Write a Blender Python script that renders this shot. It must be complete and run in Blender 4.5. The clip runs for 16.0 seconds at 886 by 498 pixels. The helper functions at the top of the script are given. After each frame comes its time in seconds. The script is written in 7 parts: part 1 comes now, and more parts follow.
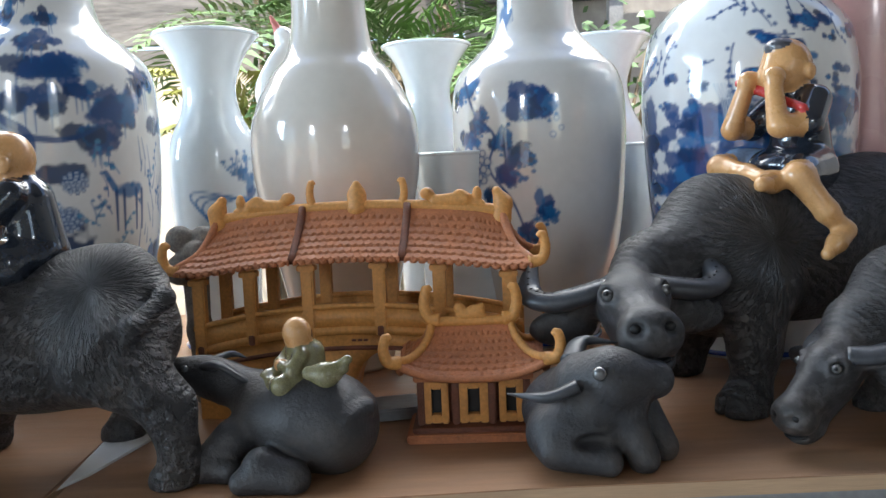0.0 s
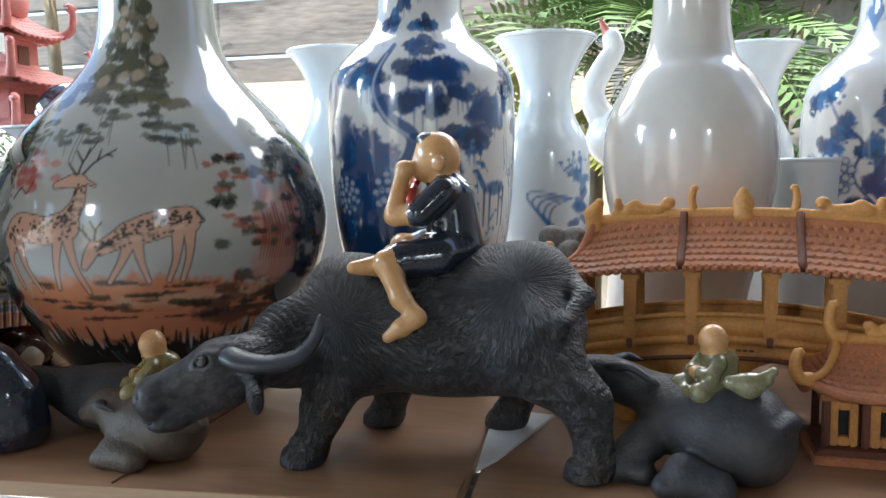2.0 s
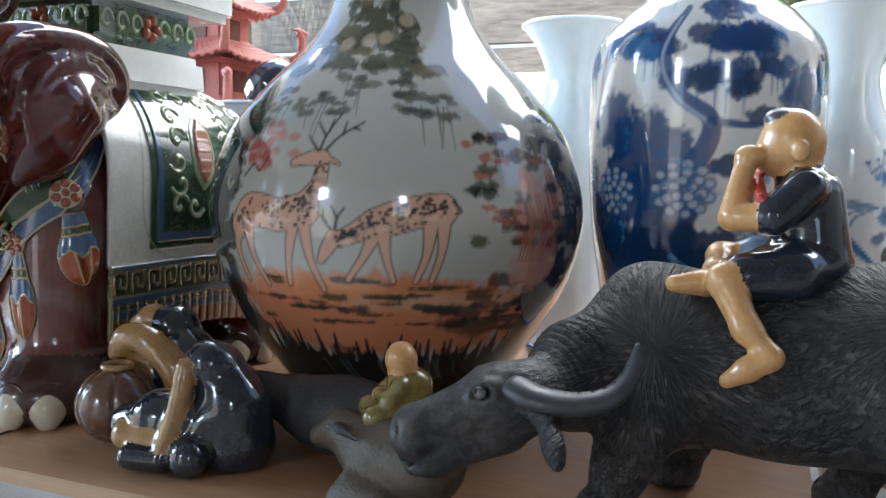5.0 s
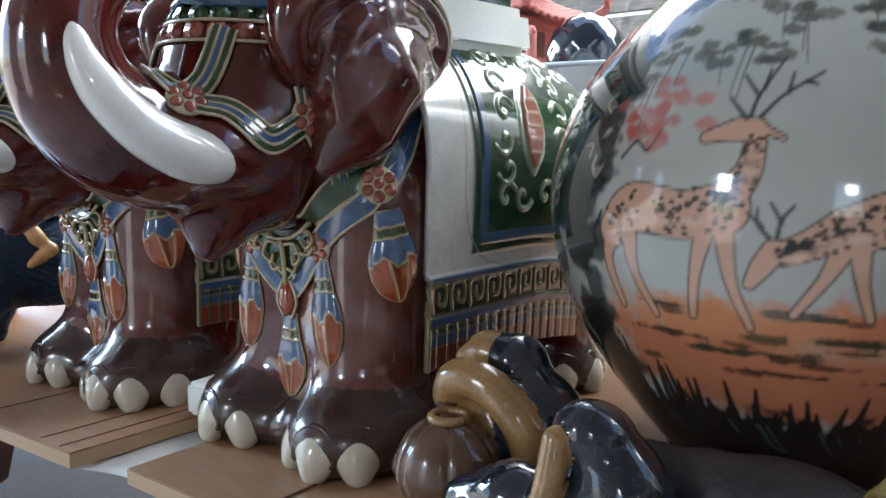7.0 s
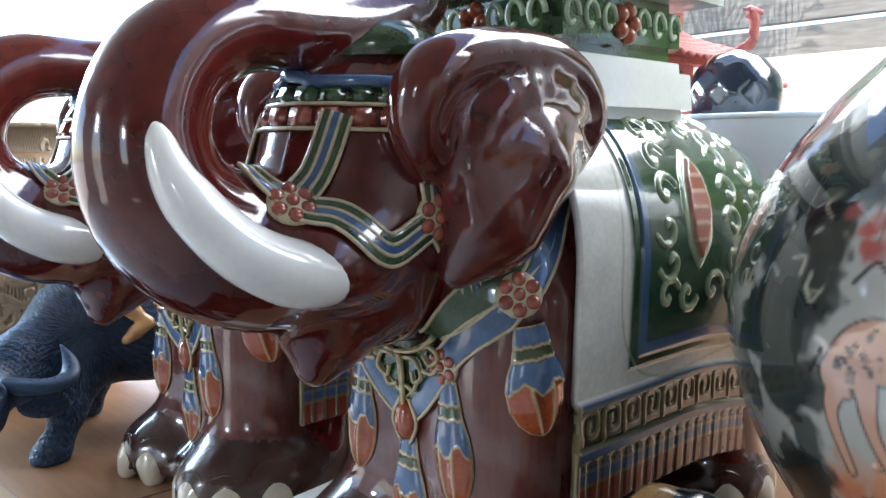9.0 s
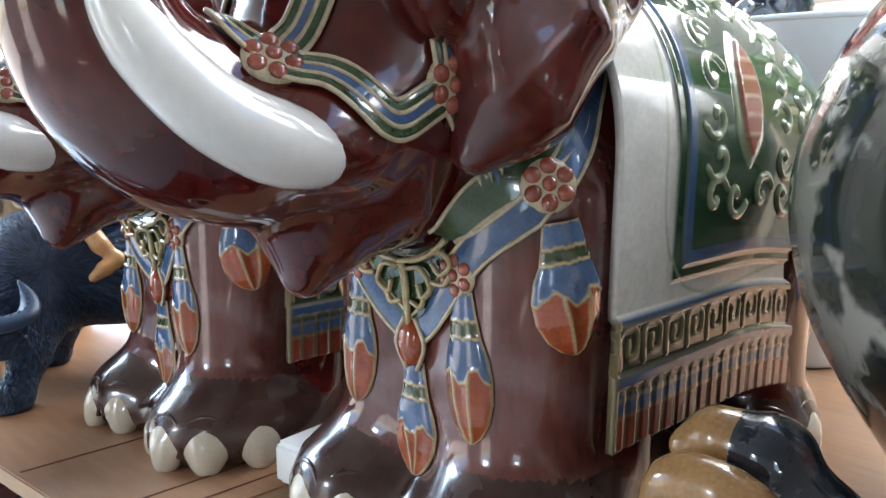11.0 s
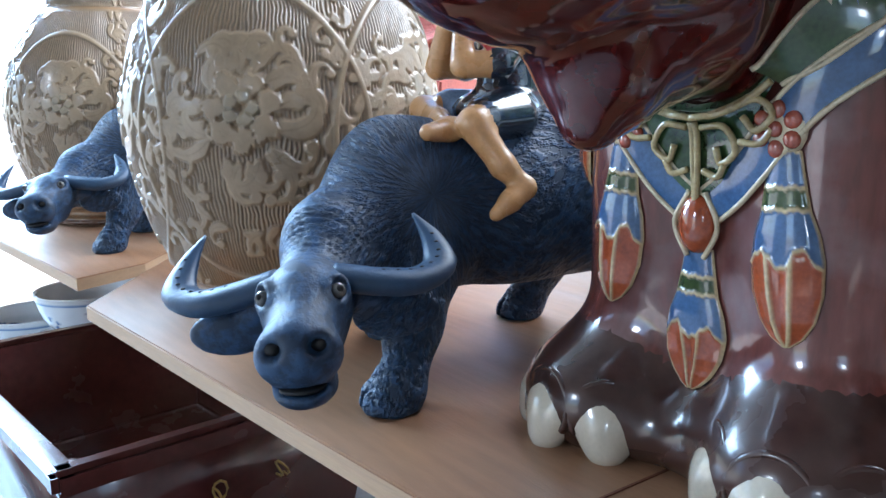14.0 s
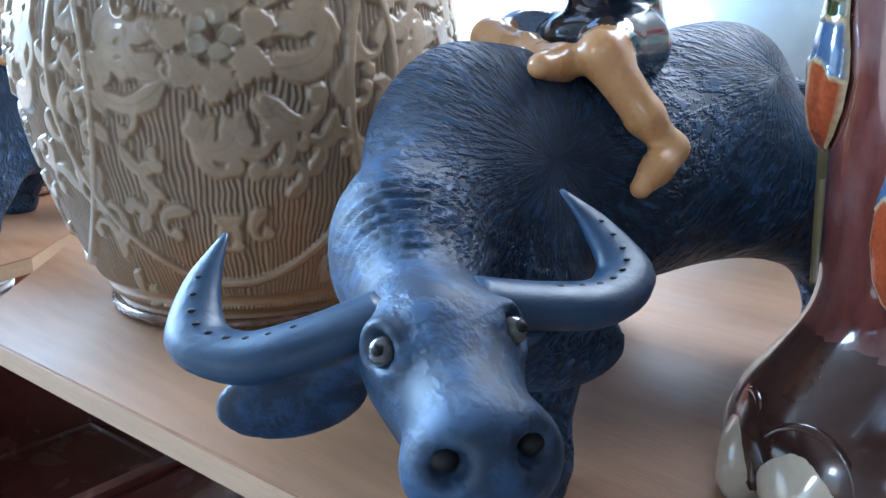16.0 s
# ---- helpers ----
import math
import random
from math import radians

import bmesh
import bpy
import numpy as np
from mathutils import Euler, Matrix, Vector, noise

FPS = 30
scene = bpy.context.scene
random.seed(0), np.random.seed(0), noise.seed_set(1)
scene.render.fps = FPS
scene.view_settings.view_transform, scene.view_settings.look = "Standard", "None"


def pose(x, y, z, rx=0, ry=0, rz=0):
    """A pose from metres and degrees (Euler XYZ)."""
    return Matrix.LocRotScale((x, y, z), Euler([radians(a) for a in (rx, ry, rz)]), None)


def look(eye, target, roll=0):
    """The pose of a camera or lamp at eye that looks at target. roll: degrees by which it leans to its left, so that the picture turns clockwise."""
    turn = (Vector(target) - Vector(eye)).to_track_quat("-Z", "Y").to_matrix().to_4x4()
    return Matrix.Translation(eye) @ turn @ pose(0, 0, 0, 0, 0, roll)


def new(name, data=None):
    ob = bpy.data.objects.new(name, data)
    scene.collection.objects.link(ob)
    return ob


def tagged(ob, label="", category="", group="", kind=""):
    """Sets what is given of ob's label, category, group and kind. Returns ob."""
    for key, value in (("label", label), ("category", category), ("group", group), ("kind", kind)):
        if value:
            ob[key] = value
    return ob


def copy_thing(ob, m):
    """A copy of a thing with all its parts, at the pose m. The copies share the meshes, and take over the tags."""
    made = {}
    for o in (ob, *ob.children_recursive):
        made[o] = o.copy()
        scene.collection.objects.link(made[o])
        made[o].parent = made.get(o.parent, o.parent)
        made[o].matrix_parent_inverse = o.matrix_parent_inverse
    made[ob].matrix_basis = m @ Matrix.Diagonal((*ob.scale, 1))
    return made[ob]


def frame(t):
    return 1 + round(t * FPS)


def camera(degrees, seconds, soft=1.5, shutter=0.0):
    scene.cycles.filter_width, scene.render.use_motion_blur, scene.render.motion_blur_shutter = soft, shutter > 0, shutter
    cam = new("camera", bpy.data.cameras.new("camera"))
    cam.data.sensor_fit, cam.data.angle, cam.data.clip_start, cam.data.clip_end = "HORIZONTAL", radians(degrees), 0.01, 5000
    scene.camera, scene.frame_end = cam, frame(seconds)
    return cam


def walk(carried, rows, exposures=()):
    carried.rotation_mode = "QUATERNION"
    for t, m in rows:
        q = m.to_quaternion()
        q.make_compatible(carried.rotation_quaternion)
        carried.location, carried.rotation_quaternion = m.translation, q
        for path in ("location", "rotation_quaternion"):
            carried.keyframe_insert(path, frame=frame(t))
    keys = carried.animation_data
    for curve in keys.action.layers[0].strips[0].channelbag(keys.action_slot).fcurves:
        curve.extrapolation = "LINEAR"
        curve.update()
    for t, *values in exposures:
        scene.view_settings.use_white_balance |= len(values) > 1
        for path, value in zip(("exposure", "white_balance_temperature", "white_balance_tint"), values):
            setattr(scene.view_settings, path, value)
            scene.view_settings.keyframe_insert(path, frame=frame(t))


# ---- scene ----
cam = camera(56.9, 16.0)
METRES, EYE, TILT, LEAN, TURN = 1.6, 0.25, -6.0, 2.4, 0.0
ROWS = [
    (0.0, 0.0, 0.0, 0.0, -0.0, 0.0, -0.0),
    (0.5, -0.031, 0.0036, -0.0033, 3.62, -0.84, -0.96),
    (1.0, -0.0576, 0.0011, -0.0048, 7.07, -1.28, -1.64),
    (1.5, -0.0812, -0.0061, -0.0015, 9.96, -1.3, -2.08),
    (2.0, -0.1148, -0.0163, -0.0004, 13.63, -0.44, -2.88),
    (2.5, -0.1414, -0.0274, 0.0019, 17.14, 0.64, -3.2),
    (3.0, -0.1511, -0.0316, 0.0027, 17.88, 0.92, -3.64),
    (5.5, -0.2467, 0.0823, -0.0062, 26.95, -2.16, -5.99),
    (6.0, -0.2775, 0.0962, -0.0039, 31.04, -3.22, -5.05),
    (6.5, -0.3187, 0.1, 0.0005, 35.71, -3.89, -4.06),
    (7.0, -0.3524, 0.1392, -0.0027, 40.2, -4.61, -5.79),
    (7.5, -0.37, 0.1623, 0.0026, 44.59, -5.43, -6.1),
    (8.0, -0.3886, 0.1735, 0.0167, 45.86, -5.32, -5.31),
    (8.5, -0.4075, 0.1747, 0.0327, 46.89, -4.33, -5.56),
    (11.0, -0.4557, 0.2054, -0.002, 46.02, -6.15, -5.24),
    (11.5, -0.4905, 0.2153, -0.0104, 44.99, -7.06, -4.66),
    (12.0, -0.5204, 0.2023, -0.0119, 44.37, -7.68, -3.66),
    (12.5, -0.56, 0.1837, -0.0132, 46.31, -7.6, -3.73),
    (13.0, -0.6151, 0.1758, -0.0296, 50.02, -8.87, -3.68),
    (13.5, -0.6579, 0.1857, -0.0426, 52.04, -9.14, -4.27),
    (14.0, -0.6891, 0.1893, -0.0511, 54.68, -9.5, -5.49),
    (14.5, -0.7331, 0.1991, -0.0568, 52.82, -9.29, -6.09),
    (15.0, -0.7823, 0.2027, -0.0656, 49.91, -10.29, -6.27),
    (15.5, -0.8046, 0.2071, -0.07, 47.07, -10.78, -6.23),
    (16.0, -0.8201, 0.2004, -0.0687, 44.75, -10.85, -5.83),
]
walk(cam, [(t, pose(0, 0, EYE, TILT, LEAN, TURN) @ pose(METRES * x, METRES * y, METRES * z, 90 + pitch, roll, yaw)) for t, x, y, z, yaw, pitch, roll in ROWS],
     [(0.0, 1.42, 6700, 10), (3.2, 1.36, 6650, 10), (6.0, 1.5, 6500, 10), (8.5, 1.68, 6350, 10), (12.2, 2.12, 6800, 12), (13.5, 1.85, 5900, 9), (16.0, 1.82, 5550, 8)])

# ---- world, sun and exposure ----
world = bpy.data.worlds.new("world")
scene.world = world
world.use_nodes = True
_n = world.node_tree.nodes
_sky = _n.new("ShaderNodeTexSky")
_sky.sky_type, _sky.sun_disc = "NISHITA", False
_sky.sun_elevation, _sky.sun_rotation = radians(72), radians(180)
world.node_tree.links.new(_sky.outputs[0], _n["Background"].inputs[0])
_n["Background"].inputs[1].default_value = 0.15
sun = new("sun", bpy.data.lights.new("sun", "SUN"))
sun.data.energy, sun.data.angle, sun.data.color = 4.5, radians(0.6), (1.0, 0.95, 0.88)
sun.matrix_world = look((0.2, -1.6, 5.0), (0, 0, 0))

def daylight(name, eye, target, w, h, watts, rgb):
    """An added area lamp that stands in for sky light from an unseen opening."""
    a = new(name, bpy.data.lights.new(name, "AREA"))
    a.data.shape, a.data.size, a.data.size_y, a.data.energy, a.data.color = "RECTANGLE", w, h, watts, rgb
    a.matrix_world = look(eye, target)


daylight("daylight_back", (-0.7, 2.5, 2.1), (-0.7, 0.9, 0.2), 5.0, 1.3, 75, (0.93, 0.97, 1.0))
daylight("daylight_side", (-4.2, 0.35, 1.25), (-1.4, 0.5, 0.1), 2.4, 1.4, 105, (0.55, 0.77, 1.0))
daylight("daylight_door", (-1.9, -3.1, 1.35), (-0.6, 0.9, 0.15), 0.35, 0.55, 6, (0.92, 0.97, 1.0))
daylight("daylight_door_far", (1.5, -3.1, 1.4), (-0.2, 0.9, 0.1), 0.3, 0.4, 2.5, (0.92, 0.97, 1.0))

# ---- materials ----
def mat(name, rgb, rough=0.5, var=0.25, scale=30.0, bump=0.0, bscale=200.0, coat=0.0, metal=0.0, stretch=(1, 1, 1), attr=None, rvar=0.12, dust=None):
    """A node material: colour (or a painted colour attribute) varied by two noises, bump and gloss."""
    m = bpy.data.materials.new(name)
    m.use_nodes = True
    n, l = m.node_tree.nodes, m.node_tree.links
    b = n["Principled BSDF"]
    tc = n.new("ShaderNodeTexCoord")
    mp = n.new("ShaderNodeMapping")
    mp.inputs["Scale"].default_value = stretch
    l.new(tc.outputs["Object"], mp.inputs[0])
    big, fine = n.new("ShaderNodeTexNoise"), n.new("ShaderNodeTexNoise")
    for t, s in ((big, scale), (fine, scale * 7)):
        t.inputs["Scale"].default_value, t.inputs["Detail"].default_value = s, 6
        l.new(mp.outputs[0], t.inputs[0])
    add = n.new("ShaderNodeMath")
    add.operation = "ADD"
    l.new(big.outputs[0], add.inputs[0])
    l.new(fine.outputs[0], add.inputs[1])
    rng = n.new("ShaderNodeMapRange")
    rng.inputs[1].default_value, rng.inputs[2].default_value = 0.6, 1.4
    rng.inputs[3].default_value, rng.inputs[4].default_value = 1 - var, 1 + var
    l.new(add.outputs[0], rng.inputs[0])
    mul = n.new("ShaderNodeMix")
    mul.data_type, mul.blend_type = "RGBA", "MULTIPLY"
    mul.inputs[0].default_value = 1.0
    if attr:
        at = n.new("ShaderNodeAttribute")
        at.attribute_name = attr
        l.new(at.outputs[0], mul.inputs[6])
    else:
        mul.inputs[6].default_value = (*rgb, 1)
    l.new(rng.outputs[0], mul.inputs[7])
    out = mul.outputs[2]
    if dust:
        geo, sep = n.new("ShaderNodeTexNoise"), n.new("ShaderNodeMapRange")
        geo.inputs["Scale"].default_value, geo.inputs["Detail"].default_value = dust[3], 8
        l.new(tc.outputs["Object"], geo.inputs[0])
        sep.inputs[1].default_value, sep.inputs[2].default_value, sep.inputs[4].default_value = 0.48, 0.75, dust[4]
        l.new(geo.outputs[0], sep.inputs[0])
        mx = n.new("ShaderNodeMix")
        mx.data_type = "RGBA"
        l.new(sep.outputs[0], mx.inputs[0])
        l.new(out, mx.inputs[6])
        mx.inputs[7].default_value = (*dust[:3], 1)
        out = mx.outputs[2]
    l.new(out, b.inputs["Base Color"])
    rr = n.new("ShaderNodeMapRange")
    rr.inputs[1].default_value, rr.inputs[2].default_value = 0.3, 0.7
    rr.inputs[3].default_value, rr.inputs[4].default_value = max(0.02, rough - rvar), min(1, rough + rvar)
    l.new(big.outputs[0], rr.inputs[0])
    l.new(rr.outputs[0], b.inputs["Roughness"])
    b.inputs["Metallic"].default_value = metal
    b.inputs["Coat Weight"].default_value = coat
    b.inputs["Coat Roughness"].default_value = 0.06
    if bump:
        bn, bt = n.new("ShaderNodeBump"), n.new("ShaderNodeTexNoise")
        bt.inputs["Scale"].default_value, bt.inputs["Detail"].default_value = bscale, 4
        l.new(mp.outputs[0], bt.inputs[0])
        l.new(bt.outputs[0], bn.inputs["Height"])
        bn.inputs["Strength"].default_value, bn.inputs["Distance"].default_value = bump, 0.002
        l.new(bn.outputs[0], b.inputs["Normal"])
    return m


M_BOARD = mat("plywood", (0.35, 0.185, 0.098), 0.42, 0.22, 6, 0.15, 300, stretch=(0.4, 3, 3), dust=(0.36, 0.26, 0.19, 5, 0.4))
M_EDGE = mat("board edge", (0.50, 0.33, 0.20), 0.6, 0.15, 40, 0.2, 300, stretch=(0.2, 1, 5))
M_BUFF = mat("dark grey clay", (0.033, 0.033, 0.036), 0.52, 0.4, 25, 0.55, 330, dust=(0.11, 0.085, 0.06, 22, 0.35))
M_BUFB = mat("blue-black clay", (0.017, 0.050, 0.105), 0.42, 0.3, 25, 0.2, 200, dust=(0.09, 0.09, 0.09, 22, 0.25))
M_HORN = mat("horn clay", (0.042, 0.045, 0.052), 0.38, 0.3, 40, 0.1, 200)
M_EYE = mat("glazed eye", (0.10, 0.10, 0.10), 0.15, 0.3, 200, coat=1)
# surface black for pupils, and for the shade inside hollows and openings
M_BLACK = mat("black for pupils and hollow shade", (0.006, 0.006, 0.007), 0.6, 0.3, 90)
M_SKIN = mat("tan glazed clay", (0.60, 0.32, 0.13), 0.28, 0.12, 60, 0.05, 300, coat=0.4)
M_NAVY = mat("black-blue glaze", (0.016, 0.022, 0.034), 0.12, 0.4, 60, coat=0.8)
M_SHORTS = mat("pale blue glaze", (0.17, 0.25, 0.38), 0.2, 0.35, 60, coat=0.5)
M_HAIR = mat("grey hair glaze", (0.06, 0.06, 0.07), 0.3, 0.3, 60, coat=0.3)
M_RED = mat("red flute glaze", (0.50, 0.04, 0.035), 0.22, 0.25, 80, coat=0.5)
M_OLIVE = mat("olive gold glaze", (0.22, 0.17, 0.055), 0.15, 0.5, 120, coat=0.8)
M_CELADON = mat("olive green glaze", (0.20, 0.185, 0.095), 0.2, 0.4, 120, coat=0.7)
M_BROWN = mat("brown glazed clay", (0.12, 0.062, 0.038), 0.22, 0.35, 70, coat=0.6)
M_WHITE = mat("white porcelain", (0.78, 0.79, 0.78), 0.12, 0.05, 8, coat=1.0)
M_IVORY = mat("warm white porcelain", (0.74, 0.71, 0.65), 0.13, 0.06, 8, 0.03, 60, coat=1.0)
M_BLUEISH = mat("bluish white porcelain", (0.66, 0.75, 0.80), 0.15, 0.05, 8, coat=1.0)
M_PAINT = mat("painted porcelain", (1, 1, 1), 0.10, 0.05, 10, 0.03, 80, coat=1.0, attr="paint", rvar=0.04)
M_CARVED = mat("carved stoneware", (1, 1, 1), 0.38, 0.22, 18, 0.12, 500, attr="paint", coat=0.45)
M_BLUEPAINT = mat("cobalt paint", (0.03, 0.08, 0.33), 0.15, 0.3, 60, coat=0.8)
M_ELE = mat("maroon glaze", (0.082, 0.0095, 0.0075), 0.11, 0.5, 12, 0.018, 60, coat=1.0, dust=(0.16, 0.034, 0.026, 10, 0.45))
M_LEG = mat("mauve brown glaze", (0.125, 0.036, 0.028), 0.13, 0.5, 30, 0.015, 50, coat=1.0, stretch=(1, 1, 0.22), dust=(0.24, 0.165, 0.165, 22, 0.75))
M_NAIL = mat("cream glaze", (0.60, 0.54, 0.43), 0.15, 0.1, 60, coat=1.0)
M_TUSK = mat("white glaze", (0.80, 0.79, 0.75), 0.16, 0.06, 30, coat=1.0)
M_GREEN = mat("green glaze", (0.034, 0.070, 0.026), 0.13, 0.5, 70, 0.05, 90, coat=1.0)
M_GOLD = mat("ochre line glaze", (0.42, 0.32, 0.15), 0.25, 0.3, 120, coat=0.6)
M_LINE = mat("pale ochre line", (0.55, 0.46, 0.30), 0.3, 0.25, 120, coat=0.4)
M_BLUE = mat("slate blue glaze", (0.060, 0.115, 0.225), 0.15, 0.35, 70, coat=0.9)
M_RUST = mat("rust red glaze", (0.33, 0.066, 0.022), 0.14, 0.4, 70, coat=1.0)
M_ROSE = mat("dusky red glaze", (0.32, 0.075, 0.045), 0.16, 0.4, 90, coat=0.9)
M_PALEGREEN = mat("pale green line glaze", (0.34, 0.42, 0.26), 0.2, 0.25, 90, coat=0.8)
M_TERRA = mat("terracotta roof", (0.46, 0.17, 0.075), 0.6, 0.3, 60, 0.25, 260)
M_OCHRE = mat("ochre clay", (0.60, 0.275, 0.075), 0.55, 0.28, 45, 0.2, 240)
M_DKTERRA = mat("burnt clay", (0.16, 0.055, 0.03), 0.6, 0.4, 60, 0.2, 200)
M_ROCK = mat("grey rockwork", (0.20, 0.18, 0.16), 0.7, 0.6, 60, 0.6, 120)
M_PINK = mat("pink pagoda clay", (0.52, 0.16, 0.13), 0.6, 0.25, 40, 0.2, 150)
M_PINKVASE = mat("pale pink porcelain", (0.62, 0.38, 0.38), 0.3, 0.06, 10, coat=0.5)
M_BALL = mat("dark blue ball glaze", (0.012, 0.02, 0.035), 0.08, 0.5, 60, coat=1.0)
M_PLANTER = mat("oxblood planter glaze", (0.085, 0.020, 0.018), 0.22, 0.35, 12, 0.05, 60, coat=0.5, dust=(0.16, 0.09, 0.08, 7, 0.35))
M_PAPER = mat("white paper", (0.80, 0.80, 0.78), 0.7, 0.05, 60)
M_STEEL = mat("grey painted steel", (0.30, 0.31, 0.32), 0.5, 0.2, 20, metal=0.3)
M_WALL = mat("weathered grey boarding", (0.15, 0.135, 0.12), 0.8, 0.6, 5, 0.5, 30, stretch=(0.35, 1, 2.2), dust=(0.12, 0.11, 0.10, 3, 0.7))
M_CONC = mat("concrete", (0.33, 0.31, 0.29), 0.8, 0.3, 4, 0.3, 60)
M_PALEWALL = mat("pale rendered wall", (0.52, 0.44, 0.34), 0.8, 0.25, 4, 0.2, 60)
M_ROOF = mat("shed roof sheet", (0.22, 0.20, 0.18), 0.7, 0.3, 4)
M_LEAF = mat("palm leaf", (0.075, 0.16, 0.035), 0.45, 0.5, 6)
M_LEAF2 = mat("yellow palm leaf", (0.24, 0.25, 0.05), 0.5, 0.4, 6)
M_LEAF3 = mat("garden leaf", (0.05, 0.12, 0.03), 0.45, 0.5, 9)
M_STEM = mat("plant stem", (0.16, 0.12, 0.07), 0.7, 0.4, 30)
M_OPENSHADE = mat("opening shade dark", (0.02, 0.02, 0.022), 0.6, 0.3, 10)
M_GOLDPAINT = mat("dull gilt mark", (0.45, 0.30, 0.08), 0.4, 0.4, 90)
M_TAN = mat("ochre tan glaze", (0.34, 0.19, 0.075), 0.2, 0.3, 60, coat=0.6)
M_FOOT = mat("dark brown glaze", (0.050, 0.022, 0.017), 0.22, 0.4, 16, 0.0, 40, coat=0.5, dust=(0.11, 0.06, 0.045, 10, 0.4))

# ---- shaping kit ----
V = lambda *a: np.array(a, float)


def mesh_of(name, verts, faces, mats, index=None, smooth=True):
    me = bpy.data.meshes.new(name)
    v = np.asarray(verts, np.float32)
    if isinstance(faces, np.ndarray):
        cnt, flat = np.full(len(faces), faces.shape[1], np.int32), faces.astype(np.int32).ravel()
    else:
        cnt = np.array([len(f) for f in faces], np.int32)
        flat = np.array([i for f in faces for i in f], np.int32)
    me.vertices.add(len(v))
    me.vertices.foreach_set("co", v.ravel())
    me.loops.add(len(flat))
    me.loops.foreach_set("vertex_index", flat)
    me.polygons.add(len(cnt))
    me.polygons.foreach_set("loop_start", np.concatenate([[0], np.cumsum(cnt)[:-1]]).astype(np.int32))
    for m in (mats if isinstance(mats, (list, tuple)) else [mats]):
        me.materials.append(m)
    if index is not None:
        me.polygons.foreach_set("material_index", np.asarray(index, np.int32))
    if smooth:
        me.polygons.foreach_set("use_smooth", np.ones(len(me.polygons), bool))
    me.update(calc_edges=True)
    return me


def part(name, bm, material, parent=None, label="", smooth=False):
    """Links a bmesh (or a ready mesh) as one object, under its thing when there is one."""
    if isinstance(bm, bmesh.types.BMesh):
        me = bpy.data.meshes.new(name)
        bmesh.ops.recalc_face_normals(bm, faces=bm.faces)
        for f in bm.faces:
            f.smooth = smooth
        bm.to_mesh(me)
        bm.free()
        for m in (material if isinstance(material, (list, tuple)) else [material]):
            me.materials.append(m)
    else:
        me = bm
    ob = new(name, me)
    ob.parent = parent
    return tagged(ob, label)


def thing(name, label, category, m=None, group="", kind=""):
    ob = new(name)
    ob.empty_display_size = 0.05
    if m is not None:
        ob.matrix_basis = m
    return tagged(ob, label, category, group, kind)


def box(bm, c, s, bevel=0.0, rot=0.0, taper=1.0):
    """A bevelled box with centre c and full sizes s, turned by rot degrees about z."""
    r = bmesh.ops.create_cube(bm, size=1.0)
    vs = r["verts"]
    for v in vs:
        k = taper if v.co.z > 0 else 1.0
        v.co = Vector((v.co.x * s[0] * k, v.co.y * s[1] * k, v.co.z * s[2]))
    if bevel:
        es = list({e for v in vs for e in v.link_edges})
        vs = list({v for f in bmesh.ops.bevel(bm, geom=es, offset=bevel, segments=2, affect="EDGES")["faces"] for v in f.verts} | {v for v in vs if v.is_valid})
    bmesh.ops.transform(bm, matrix=Matrix.Translation(c) @ Matrix.Rotation(radians(rot), 4, "Z"), verts=vs)
    return vs


def one_box(name, c, s, material, parent=None, bevel=0.002, rot=0.0, label="", taper=1.0):
    bm = bmesh.new()
    box(bm, c, s, bevel, rot, taper)
    return part(name, bm, material, parent, label)


# blended solids: a list of (kind, numbers, blend, material number)
def d_ball(p, c, r):
    q = (p - c) / r
    k0 = np.linalg.norm(q, axis=1)
    k1 = np.linalg.norm(q / r, axis=1) + 1e-9
    return k0 * (k0 - 1) / k1


def d_cone(p, a, b, ra, rb):
    ab = b - a
    t = np.clip((p - a) @ ab / (ab @ ab), 0, 1)
    return np.linalg.norm(p - a - t[:, None] * ab, axis=1) - (ra + (rb - ra) * t)


